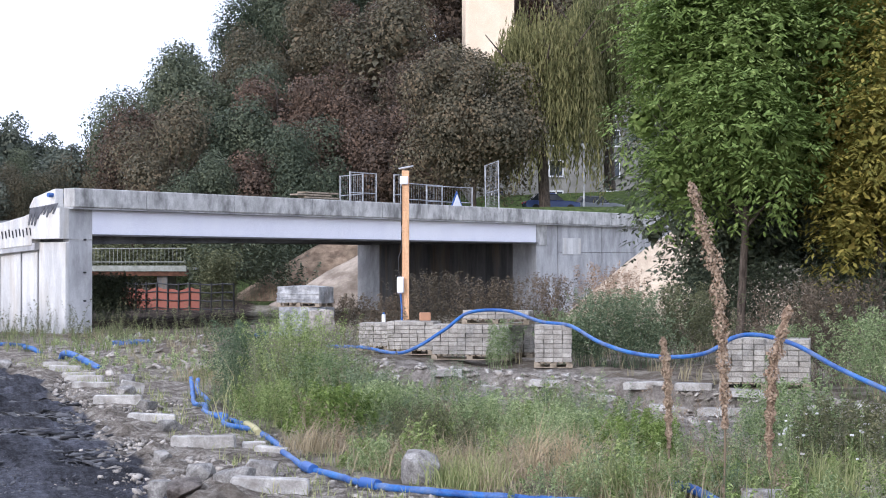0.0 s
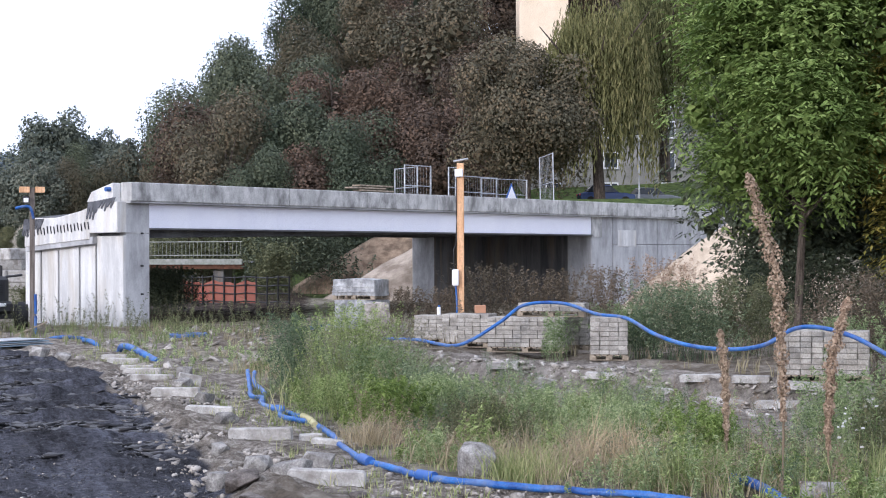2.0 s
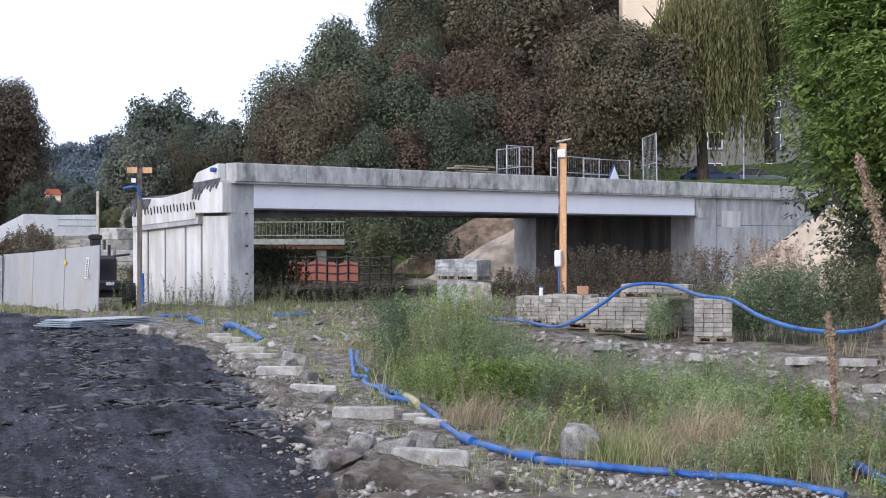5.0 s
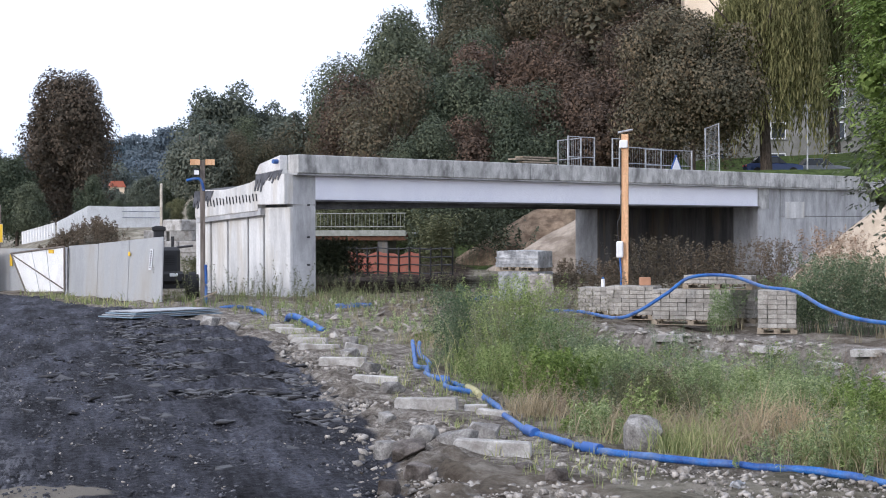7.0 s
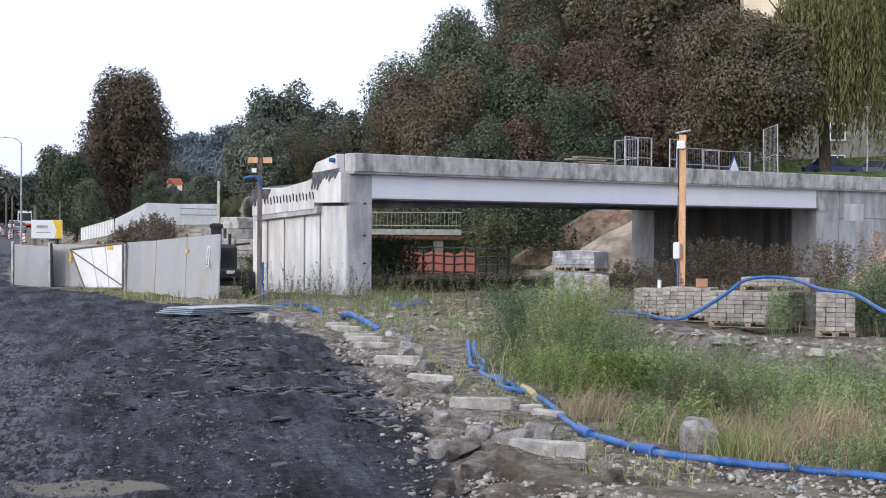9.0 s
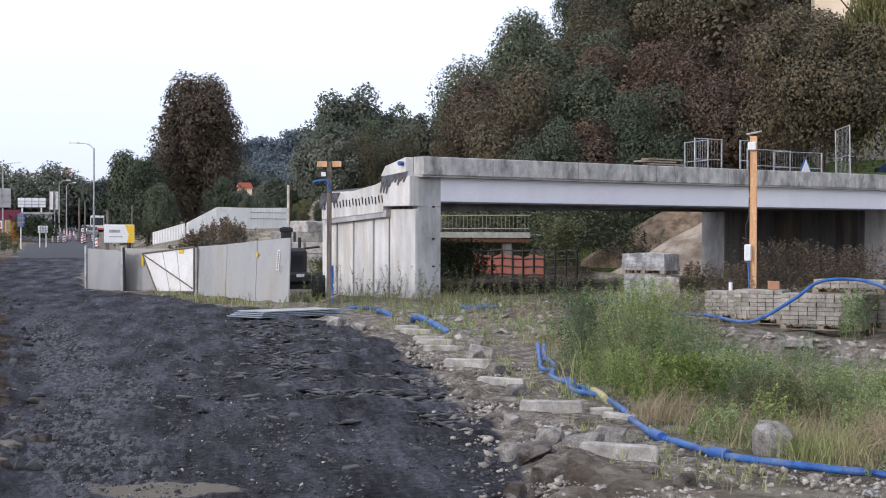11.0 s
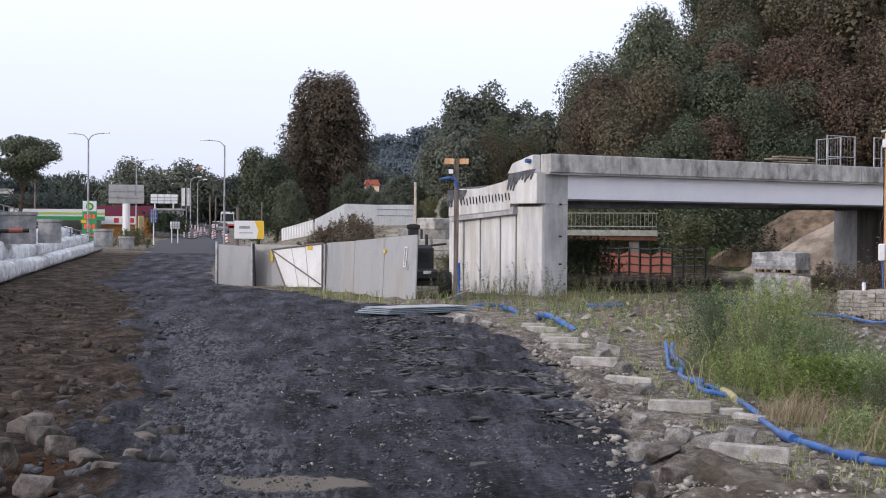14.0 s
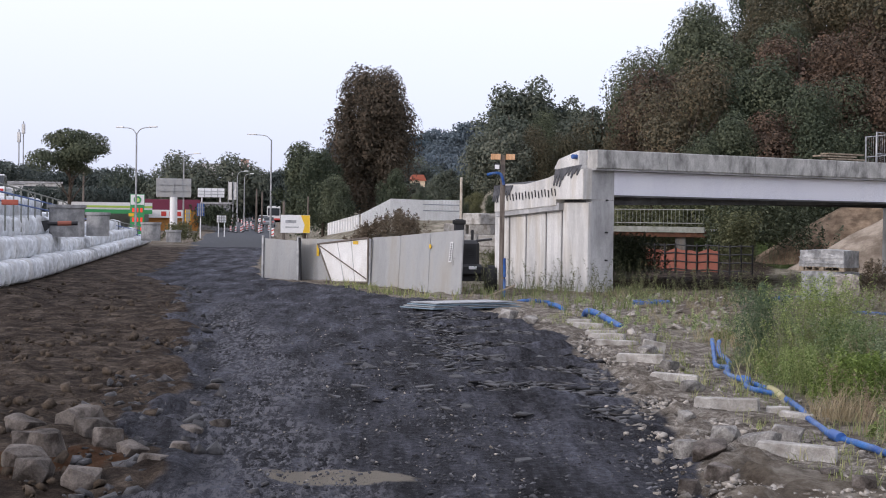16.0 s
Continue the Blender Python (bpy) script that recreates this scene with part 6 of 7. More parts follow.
# ---------- the far road with its lamps, signs and filling station ----------
def street_lamp(az, d, h, arms, label, reach=2.0):
    q = polar(az, d)
    t = thing("street_lamp", label, "street lamp", on_ground(q.x, q.y), 0, "street lamps")
    part("pole", rod(bmesh.new(), (0, 0, -0.3), (0, 0, h - 0.5), 0.11, 0.07, 8), STEEL, t)
    for s in arms:
        part("arm", tube([(0, 0, h - 0.6), (s * reach * 0.25, 0, h - 0.12), (s * reach * 0.75, 0, h)], 0.045, 6), STEEL, t)
        part("lamp_head", boxes((s * reach * 0.65, s * reach * 1.05, -0.12, 0.12, h - 0.02, h + 0.1), bevel=0.03), WHITE, t)
    return t


street_lamp(29.9, 140, 9.9, (-1, 1), "tall twin-armed street lamp by the road", 1.95)
street_lamp(25.08, 150, 10.0, (-1,), "tall street lamp with one curved arm", 2.4)
street_lamp(28.22, 170, 8.6, (-1, 1), "twin-armed street lamp further along the road", 1.9)
street_lamp(26.3, 235, 8.2, (1,), "distant street lamp with a curved arm", 1.7)
street_lamp(26.05, 275, 8.6, (1,), "distant street lamp with a curved arm", 1.7)
for a, d, h in ((31.75, 190, 7.5), (25.4, 210, 5.0), (24.6, 120, 3.6), (25.6, 190, 5.2)):
    q = polar(a, d)
    solo("utility_pole", rod(bmesh.new(), (0, 0, -0.3), (0, 0, h), 0.14, 0.1, 8), WOOD_OLD, "plain dark pole by the road", "pole", on_ground(q.x, q.y), group="poles")
q = polar(29.85, 150)
t = thing("price_sign", "tall green and white fuel price sign with red digits", "sign", on_ground(q.x, q.y), 30)
part("frame", boxes((-0.66, 0.66, 0, 0.3, 0.2, 5.4 - 1.3), bevel=0.02), GREEN, t)
part("emblem_panel", boxes((-0.62, 0.62, -0.03, 0, 3.1, 4.05)), WHITE, t)
part("emblem", rods(((0, -0.06, 3.56), (0, -0.03, 3.56)), r=0.36, n=16), GREEN, t)
part("emblem_core", rods(((0, -0.075, 3.56), (0, -0.06, 3.56)), r=0.2, n=16), plain("pale_green", (0.5, 0.65, 0.2)), t)
REDLIGHT = plain("red_digits", (0.8, 0.05, 0.03), 0.5, 0, 0.5)
for z in (2.35, 1.45, 0.55):
    for x in (-0.38, 0.0, 0.38):
        part("digit_bar", boxes((x - 0.1, x + 0.1, -0.03, -0.005, z + 0.05, z + 0.45)), REDLIGHT, t)
part("tag", boxes((-0.8, -0.3, -0.05, -0.035, 2.0, 2.3)), YELLOW, t)


def billboard(az, d, w, h, z, face, label, legs=(0,), leg_r=0.35):
    q = polar(az, d)
    t = thing("billboard", label, "billboard", on_ground(q.x, q.y), az)
    z -= float(height(q.x, q.y))
    part("board", boxes((-w / 2, w / 2, 0, 0.35, z, z + h), bevel=0.03), face, t)
    for i in range(1, 4):
        part("batten", boxes((-w / 2 + w * i / 4 - 0.04, -w / 2 + w * i / 4 + 0.04, -0.05, -0.004, z, z + h)), STEEL, t)
    for s in (0.33, 0.66):
        part("batten", boxes((-w / 2, w / 2, -0.09, -0.055, z + h * s - 0.03, z + h * s + 0.03)), STEEL, t)
    for x in legs:
        part("leg", rods(((x, 0.2, -0.3), (x, 0.2, z)), r=leg_r, n=14), WHITE, t)
    return t


billboard(28.57, 165, 3.6, 1.95, 4.85, HOARD_GREY, "grey back of a billboard on a thick pale column", (0.0,), 0.4)
billboard(27.24, 210, 3.5, 1.2, 5.5, WHITE, "white advertising board above the roofs", (-1.2, 1.2), 0.1)
billboard(26.85, 160, 0.95, 0.7, 2.3, WHITE, "small white road board on posts", (-0.3, 0.3), 0.05)
billboard(27.6, 150, 0.7, 1.2, 2.9, BLUE, "blue information board by the kerb", (0.0,), 0.06)
billboard(28.05, 148, 0.5, 1.1, 2.4, YELLOW, "yellow diversion sign on a post", (0.0,), 0.05)
for a in (26.62, 26.45):
    q = polar(a, 215)
    t = thing("flag", "pale banner flag on a tall mast", "flag", on_ground(q.x, q.y), 0, "banner flags")
    part("mast", rods(((0, 0, 0), (0, 0, 6.4)), r=0.06), STEEL, t)
    part("banner", boxes((0.05, 0.5, -0.02, 0.02, 3.9, 6.3)), CONCRETE_PALE if a > 26.5 else STEEL, t)
# filling station
q = polar(31.0, 178)
st_ = thing("filling_station", "filling station with a white, yellow and green canopy", "building", (q.x, q.y, 1.0), 31)
part("canopy", boxes((-5, 5.2, 0, 6, 2.55, 2.75), bevel=0.02), WHITE, st_)
part("canopy_stripe", boxes((-5, 5.2, -0.03, 0, 2.75, 2.98)), plain("lime_stripe", (0.42, 0.60, 0.10)), st_)
part("canopy_band", boxes((-5, 5.2, -0.01, 6, 2.98, 3.35)), WHITE, st_)
part("canopy_base", boxes((-5, 5.2, -0.02, 6, 2.1, 2.55)), GREEN, st_)
for x in (-4, 0, 4):
    part("column", boxes((x - 0.2, x + 0.2, 1, 1.4, -1, 2.1)), WHITE, st_)
part("shop", boxes((-4, 5, 7, 12, -1, 2.6)), RENDER_GREY, st_)
q = polar(28.95, 190)
shop = thing("roadside_shop", "low shop with a maroon fascia and orange wall", "building", (q.x, q.y, 0.6), 29)
part("wall", boxes((-4.6, 4.2, 0, 8, -1, 3.0), bevel=0.03), plain("orange_wall", (0.45, 0.20, 0.05), 0.8), shop)
part("fascia", boxes((-3.4, 4.4, -0.2, 8.2, 3.0, 4.3), bevel=0.03), plain("maroon_fascia", (0.16, 0.02, 0.05), 0.6), shop)
sg = part("sign_board", boxes((-2.0, 2.4, -0.35, -0.22, 2.1, 3.05)), WHITE, shop)
for x in (-0.2, 0.75, 1.55):
    part("emblem_bar", boxes((x, x + 0.6, -0.37, -0.352, 2.3, 2.85)), RED, sg)
for a, d, w, h, z, mt, lb in ((33.3, 230, 14, 2.6, 3.6, HOARD_WHITE, "low white industrial building on the rise"), (33.9, 250, 12, 1.6, 6.2, CONCRETE_PALE, "pale flat roof building above"), (27.4, 200, 6, 1.6, 2.9, FILM, "white marquee roof behind the signs"), (35.2, 210, 10, 3.0, 3.8, HOARD_WHITE, "white hall beside the upper road")):
    q = polar(a, d)
    t = thing("industrial_building", lb, "building", (q.x, q.y, z), a)
    part("wall", boxes((-w / 2, w / 2, 0, 8, -4, h), bevel=0.05), mt, t)
    part("roof", boxes((-w / 2 - 0.2, w / 2 + 0.2, -0.2, 8.2, h, h + 0.25)), CONCRETE, t)
    part("window_band", boxes((-w / 2 + 0.5, w / 2 - 0.5, -0.03, 0.01, h * 0.45, h * 0.7)), GLASS, t)
for a, d, h in ((34.0, 300, 16.5), (33.85, 310, 18.5), (34.9, 330, 14.5)):
    q = polar(a, d)
    t = thing("mast", "slim radio mast on the horizon", "mast", on_ground(q.x, q.y), 0, "radio masts")
    part("pole", rods(((0, 0, 0), (0, 0, h)), r=0.12), STEEL, t)
    part("antenna", boxes((-0.35, 0.35, -0.15, 0.15, h - 2.4, h - 0.5), bevel=0.05), STEEL, t)
q = polar(26.05, 420)
slab_house("distant_house", "distant pink apartment house above the trees", "building", (q.x, q.y, 15.6), 26, 2.1, 5, 2.9, plain("pink_render", (0.66, 0.40, 0.33), 0.8), 1, 2, 0.45, 0.9, 1.2, roof_h=0.12)
q = polar(26.9, 440)
slab_house("distant_hall", "distant long pale building on the rise", "building", (q.x, q.y, 16.4), 26, 13, 6, 1.4, CONCRETE_PALE, 1, 6, 0.8, 0.6, 0.4, roof_h=0.2)
q = polar(19.72, 262)
t = thing("distant_house", "distant house with a red roof among the trees", "building", (q.x, q.y, 8.2), 24)
part("wall", boxes((-1.15, 1.15, 0, 3, -3, 1.3)), CREAM, t)
roof_red = plain("red_tiles", (0.40, 0.12, 0.075), 0.85)
part("roof", prism([(-1.4, 1.3), (1.4, 1.3), (0.9, 2.3), (-0.9, 2.3)], -0.2, 3.2), roof_red, t)
part("window", boxes((-0.3, 0.3, -0.03, 0.02, 0.4, 1.0)), GLASS, t)
# traffic and cones on the far road
for a, d, tn, pt, lb in ((25.15, 230, 115, PAINT_GREY, "grey car on the far road"), (25.35, 262, 115, PAINT_WHITE, "white car on the far road")):
    q = polar(a, d)
    car(on_ground(q.x, q.y, 0.02), tn, pt, lb, "traffic")
q = polar(24.98, 300)
t = thing("bus", "white city bus coming along the far road", "bus", on_ground(q.x, q.y), -65)
part("body", boxes((-5.5, 5.5, -1.25, 1.25, 0.35, 3.0), bevel=0.12), PAINT_WHITE, t)
part("windscreen", boxes((5.44, 5.53, -1.1, 1.1, 1.2, 2.6), bevel=0.03), GLASS, t)
part("side_windows", boxes((-5.0, 5.0, -1.28, 1.28, 1.4, 2.4)), GLASS, t)
part("bumper", boxes((5.4, 5.6, -1.2, 1.2, 0.35, 0.7), bevel=0.03), RED, t)
for x in (-3.4, 3.4):
    part("wheel", rods(((x, -1.27, 0.5), (x, 1.27, 0.5)), r=0.5, n=14), DARK, t)
rb = random.Random(21)
cone = thing("beacon_board", "red and white striped beacon board on the road", "barrier", polar(25.0, 160, 0.8), 25, "beacon boards")
part("foot", boxes((-0.3, 0.3, -0.2, 0.2, 0, 0.1), bevel=0.02), DARK, cone)
part("board", boxes((-0.14, 0.14, -0.03, 0.03, 0.1, 0.95), bevel=0.01), WHITE, cone)
for z in (0.2, 0.6):
    part("stripe", prism([(-0.14, z), (0.14, z + 0.1), (0.14, z + 0.24), (-0.14, z + 0.14)], -0.04, 0.04), RED, cone)
cone.matrix_world = Matrix.Translation(on_ground(polar(25.0, 160).x, polar(25.0, 160).y))
for i in range(40):
    q = polar(25.1 + 1.7 * rb.random(), rb.uniform(180, 330))
    copy_thing(cone, Matrix.Translation(on_ground(q.x, q.y)) @ Matrix.Rotation(rb.uniform(-0.6, 0.9), 4, "Z") @ Matrix.Scale(0.8, 4))


# ---------- grass and weeds ----------
def blades(name, spots, h0, h1, material, label, seed, per=6, lean=0.35, wide=0.012):
    rng = np.random.default_rng(seed)
    base = np.repeat(spots, per, 0) + np.concatenate([rng.normal(0, 0.05, (len(spots) * per, 2)), np.zeros((len(spots) * per, 1))], 1)
    n_ = len(base)
    a = rng.uniform(0, 2 * math.pi, n_)
    h = rng.uniform(h0, h1, n_) * np.repeat(rng.uniform(0.6, 1.2, len(spots)), per)
    dr = np.stack([np.cos(a), np.sin(a), np.zeros(n_)], 1)
    sd = np.stack([-np.sin(a + 0.8), np.cos(a + 0.8), np.zeros(n_)], 1)
    ln = (rng.uniform(0.05, 1.0, n_) * lean * h)[:, None]
    w = (wide * rng.uniform(0.6, 1.4, n_))[:, None]
    up = np.array([0, 0, 1.0])
    mid = base + dr * ln * 0.3 + up * (h * 0.55)[:, None]
    tip = base + dr * ln + up * (h * (1 - 0.2 * (ln[:, 0] / h)))[:, None]
    v = np.stack([base - sd * w, base + sd * w, mid + sd * w * 0.8, mid - sd * w * 0.8, tip + sd * w * 0.15, tip - sd * w * 0.15], 1).reshape(-1, 3)
    i = np.arange(n_)[:, None] * 6
    f = np.concatenate([i + np.array([[0, 1, 2, 3]]), i + np.array([[3, 2, 4, 5]])])
    return tagged(new(name, raw_mesh(name, v, f, material)), label, "grass", kind="stuff")


def weed_arrays(spots, h0, h1, rng, leaves, leaf, bushy, slim):
    n_ = len(spots)
    h = rng.uniform(h0, h1, n_)
    lean = rng.normal(0, 0.24, (n_, 2))
    t_ = rng.uniform(0.12, 1.0, (n_, leaves)) ** 0.8
    a = rng.uniform(0, 2 * math.pi, (n_, leaves))
    r = bushy * h[:, None] * (1.05 - t_) * rng.uniform(0.15, 1.0, (n_, leaves)) + 0.02
    x = spots[:, 0, None] + lean[:, 0, None] * h[:, None] * t_ + np.cos(a) * r
    y = spots[:, 1, None] + lean[:, 1, None] * h[:, None] * t_ + np.sin(a) * r
    z = spots[:, 2, None] + h[:, None] * t_ + r * 0.5
    pts_ = np.stack([x, y, z], -1).reshape(-1, 3)
    nrm = unit(np.stack([np.cos(a) * 0.5, np.sin(a) * 0.5, np.full_like(a, 0.9)], -1).reshape(-1, 3) + rng.normal(0, 0.4, (n_ * leaves, 3)))
    vl = leaf_quads(pts_, nrm, leaf, rng, slim, 0.2)
    top = spots + np.stack([lean[:, 0] * h, lean[:, 1] * h, h], 1)
    sd = np.array([0.004, 0.002, 0])
    vs = np.stack([spots - sd, spots + sd, top + sd * 0.3, top - sd * 0.3], 1).reshape(-1, 3)
    return vl, vs


def weeds(name, spots, h0, h1, material, label, seed, leaves=26, leaf=0.09, bushy=0.22, slim=0.35, kind="stuff", category="weeds"):
    rng = np.random.default_rng(seed)
    v = np.concatenate(weed_arrays(np.asarray(spots, float), h0, h1, rng, leaves, leaf, bushy, slim))
    return tagged(new(name, raw_mesh(name, v, quads(len(v) // 4), material)), label, category, kind=kind)


def bush(az, d, width, depth, h, stems, material, label, seed, leaves=46, leaf=0.09, bushy=0.22, slim=0.35):
    rng = np.random.default_rng(seed)
    c = polar(az, d)
    xy = rng.normal(0, 0.45, (stems, 2)) * np.array([width / 2, depth / 2]) + np.array([c.x, c.y])
    sp_ = np.concatenate([xy, height(xy[:, 0], xy[:, 1])[:, None]], 1)
    edge = np.exp(-(((xy[:, 0] - c.x) / (width / 2)) ** 2) * 0.8)
    rng2 = np.random.default_rng(seed + 1)
    v = []
    for lo, hi in ((0, 0.5), (0.5, 0.8), (0.8, 1.01)):
        k = (edge >= lo) & (edge < hi)
        if k.any():
            v.append(weed_arrays(sp_[k], h * max(0.35, lo), h * max(0.55, hi), rng2, leaves, leaf, bushy, slim))
    t = thing("bush", label, "bush")
    for name, k in (("foliage", 0), ("stalk", 1)):
        a = np.concatenate([e[k] for e in v])
        tagged(part(name, raw_mesh(name, a, quads(len(a) // 4), material), None, t), kind="stuff")
    return t


L_PALEWEED = foliage("pale_seeding_weeds", [(0.15, (0.10, 0.105, 0.07)), (0.5, (0.24, 0.235, 0.165)), (0.85, (0.42, 0.39, 0.29))])
past_hose = lambda x, y: x - np.interp(y, *HOSE_LINE)
patchy = lambda x, y: smooth(-0.5, 0.9, np.sin(x * 1.3 + 0.5 * y) + np.cos(y * 0.9 - x * 0.5) + 0.3)
open_front = lambda x, y: smooth(-4.0, -7.5, ledge_of(x, y))
clumpy = lambda x, y: smooth(0.0, 0.9, np.sin(x * 2.1 + 1.2 * np.sin(y * 0.9)) + np.cos(y * 1.3 + 0.8 * x) + 0.15)
verge = lambda x, y: smooth(0.2, 1.0, past_hose(x, y)) * open_front(x, y) * (0.06 + patchy(x, y) * (0.25 + clumpy(x, y)))
def clusters(n_, per, spread, h0, h1, x0, x1, y0, y1, test, seed):
    """Spots in clumps, and for each the height of its clump, lower towards the rim."""
    rng = np.random.default_rng(seed)
    c = spots_where(n_, x0, x1, y0, y1, test, seed)
    k = rng.integers(per // 2, per * 2, len(c))
    r = np.repeat(rng.uniform(0.5, 1.5, len(c)) * spread, k)
    off = rng.normal(0, 1, (k.sum(), 2))
    xy = np.repeat(c[:, :2], k, 0) + off * r[:, None]
    h = np.repeat(rng.uniform(h0, h1, len(c)), k) * np.exp(-0.18 * (off ** 2).sum(1)) * rng.uniform(0.6, 1.15, len(xy))
    return np.concatenate([xy, height(xy[:, 0], xy[:, 1])[:, None]], 1), h


L_GREYWEED = foliage("grey_green_weeds", [(0.15, (0.048, 0.080, 0.050)), (0.48, (0.125, 0.175, 0.105)), (0.8, (0.28, 0.335, 0.21))], see=0.3, spread=0.5)
L_FRESH = foliage("fresh_green_weeds", [(0.15, (0.075, 0.115, 0.036)), (0.48, (0.225, 0.30, 0.105)), (0.8, (0.48, 0.55, 0.25))], see=0.42, spread=0.56)
near_in = lambda x, y: smooth(0.25, 0.9, past_hose(x, y)) * smooth(-1.2, -4.5, ledge_of(x, y)) * np.exp(-(y - 15) / 24)
free = lambda x, y: smooth(0.35, 0.8, np.hypot(x - 3.6, y - 17.7)) * smooth(0.3, 0.7, np.hypot(x + 0.27, y - 19.7))
open_soil = lambda x, y: 1 - 0.85 * np.exp(-((x - 4.6) / 1.2) ** 2 - ((y - 22.5) / 3.2) ** 2)
sp = spots_where(1900, -9, 12, 15.5, 44, lambda x, y: verge(x, y) * free(x, y) * open_soil(x, y) * np.exp(-(y - 15) / 25), 21)
blades("meadow_grass", sp, 0.06, 0.36, L_GRASS, "uncut green grass on the verge", 22, 6, 0.8, 0.008)
sp = spots_where(900, -7, 12, 15.5, 40, lambda x, y: smooth(0.0, 0.7, past_hose(x, y)) * open_front(x, y) * free(x, y) * (0.1 + smooth(-0.2, 0.6, np.sin(x * 0.9 + 1) + np.sin(y * 0.7))) * np.exp(-(y - 15) / 20), 23)
blades("dry_grass", sp, 0.15, 0.6, L_DRY, "straw-coloured dry grass among the weeds", 24, 7, 1.3, 0.005)
sp = spots_where(500, -12, 4, 17, 46, lambda x, y: smooth(0.9, 1.5, right_of(x, y)) * smooth(0.9, 0.0, past_hose(x, y)) * patchy(x, y), 37)
blades("edge_grass", sp, 0.05, 0.22, L_GRASS, "short dry grass tufts between the kerbstones and the hose", 38, 6, 0.8, 0.006)
for name, seed, n_, per, spread, h0, h1, lm, leaf, bushy, slim, lb in (
        ("green_weeds", 25, 52, 15, 0.26, 0.5, 1.05, L_WEED, 0.055, 0.2, 0.26, "clumps of leafy green weeds on the verge"),
        ("fresh_weeds", 71, 46, 13, 0.22, 0.4, 0.85, L_FRESH, 0.06, 0.26, 0.34, "fresh yellow-green weeds on the verge"),
        ("grey_weeds", 73, 42, 12, 0.24, 0.6, 1.15, L_GREYWEED, 0.05, 0.16, 0.22, "slender grey-green weeds on the verge"),
        ("seeding_weeds", 27, 60, 9, 0.34, 0.6, 1.2, L_PALEWEED, 0.035, 0.09, 0.3, "thin weeds gone to seed"),
        ("dry_weeds", 29, 36, 8, 0.34, 0.5, 1.1, L_MULLEIN, 0.035, 0.1, 0.4, "thin brown dried weeds")):
    sp, hs = clusters(n_, per, spread, h0, h1, -6, 12, 15.8, 42, lambda x, y: near_in(x, y) * free(x, y) * open_soil(x, y), seed)
    weeds(name, sp, hs * 0.9, hs, lm, lb, seed + 1, 56 if lm not in (L_PALEWEED, L_MULLEIN) else 36, leaf, bushy, slim)
sp = spots_where(300, -22, -4, 42, 62, lambda x, y: smooth(1.6, 3.4, right_of(x, y)) * smooth(66, 58, np.hypot(x, y)) * (0.1 + patchy(x * 0.6, y * 0.6)), 39)
blades("pier_grass", sp, 0.1, 0.4, L_DRY, "dry grass round the foot of the abutment", 40, 7, 0.9, 0.008)
sp = spots_where(210, -12, -2, 38, 56, lambda x, y: smooth(1.6, 3.0, right_of(x, y)) * (0.1 + patchy(x * 0.7 + 2, y * 0.6)), 43)
weeds("passage_weeds", sp, 0.1, 0.4, L_WEED, "low green weeds on the way to the underpass", 44, 34, 0.07, 0.3)
sp = spots_where(500, -12, -1, 38, 58, lambda x, y: smooth(1.6, 3.0, right_of(x, y)), 45)
scatter_stones("passage_rubble", sp, 0.03 + 0.2 * np.random.default_rng(6).uniform(0, 1, len(sp)) ** 3, 0.4, RUBBLE, "grey rubble on the way to the underpass", 46)
sp = spots_where(300, -20, -9, 46, 62, lambda x, y: smooth(1.8, 3.0, right_of(x, y)) * smooth(68, 60, np.hypot(x, y)), 41)
blades("pier_green", sp, 0.12, 0.5, L_GRASS, "green grass along the abutment wall", 42, 7, 0.6, 0.01)
sp = spots_where(200, -20, -6, 46, 60, lambda x, y: smooth(1.9, 3.4, right_of(x, y)) * smooth(64, 58, np.hypot(x, y)), 31)
weeds("pier_weeds", sp, 0.5, 1.5, L_OLIVE, "tall pale weeds round the foot of the abutment", 32, 34, 0.07, 0.12)
sp = spots_where(110, -26, -16, 50, 62, lambda x, y: np.exp(-((right_of(x, y) - 0.5) / 0.5) ** 2), 33)
blades("hoarding_grass", sp, 0.08, 0.4, L_GRASS, "dry grass along the foot of the hoarding", 34, 6, 0.9, 0.012)
sp = spots_where(520, -8, 14, 26, 60, lambda x, y: smooth(0.6, 2.0, ledge_of(x, y)) * smooth(62, 50, np.hypot(x, y)), 35)
blades("platform_grass", sp, 0.15, 0.5, L_DRY, "thin dry grass between the stacks", 36, 6, 0.5, 0.012)
sp = spots_where(1500, -3, 10, 20, 40, lambda x, y: smooth(-4.5, -2.0, ledge_of(x, y)) * smooth(1.2, 0.2, ledge_of(x, y)), 61)
scatter_stones("ledge_rubble", sp, 0.012 + 0.11 * np.random.default_rng(7).uniform(0, 1, len(sp)) ** 5, 0.25, surface("pale_slabs", (0.26, 0.24, 0.21), (0.55, 0.52, 0.475), 3.5, 0.95, 0.5, fine=12), "pale flat rubble on the slope below the paver stacks", 62)
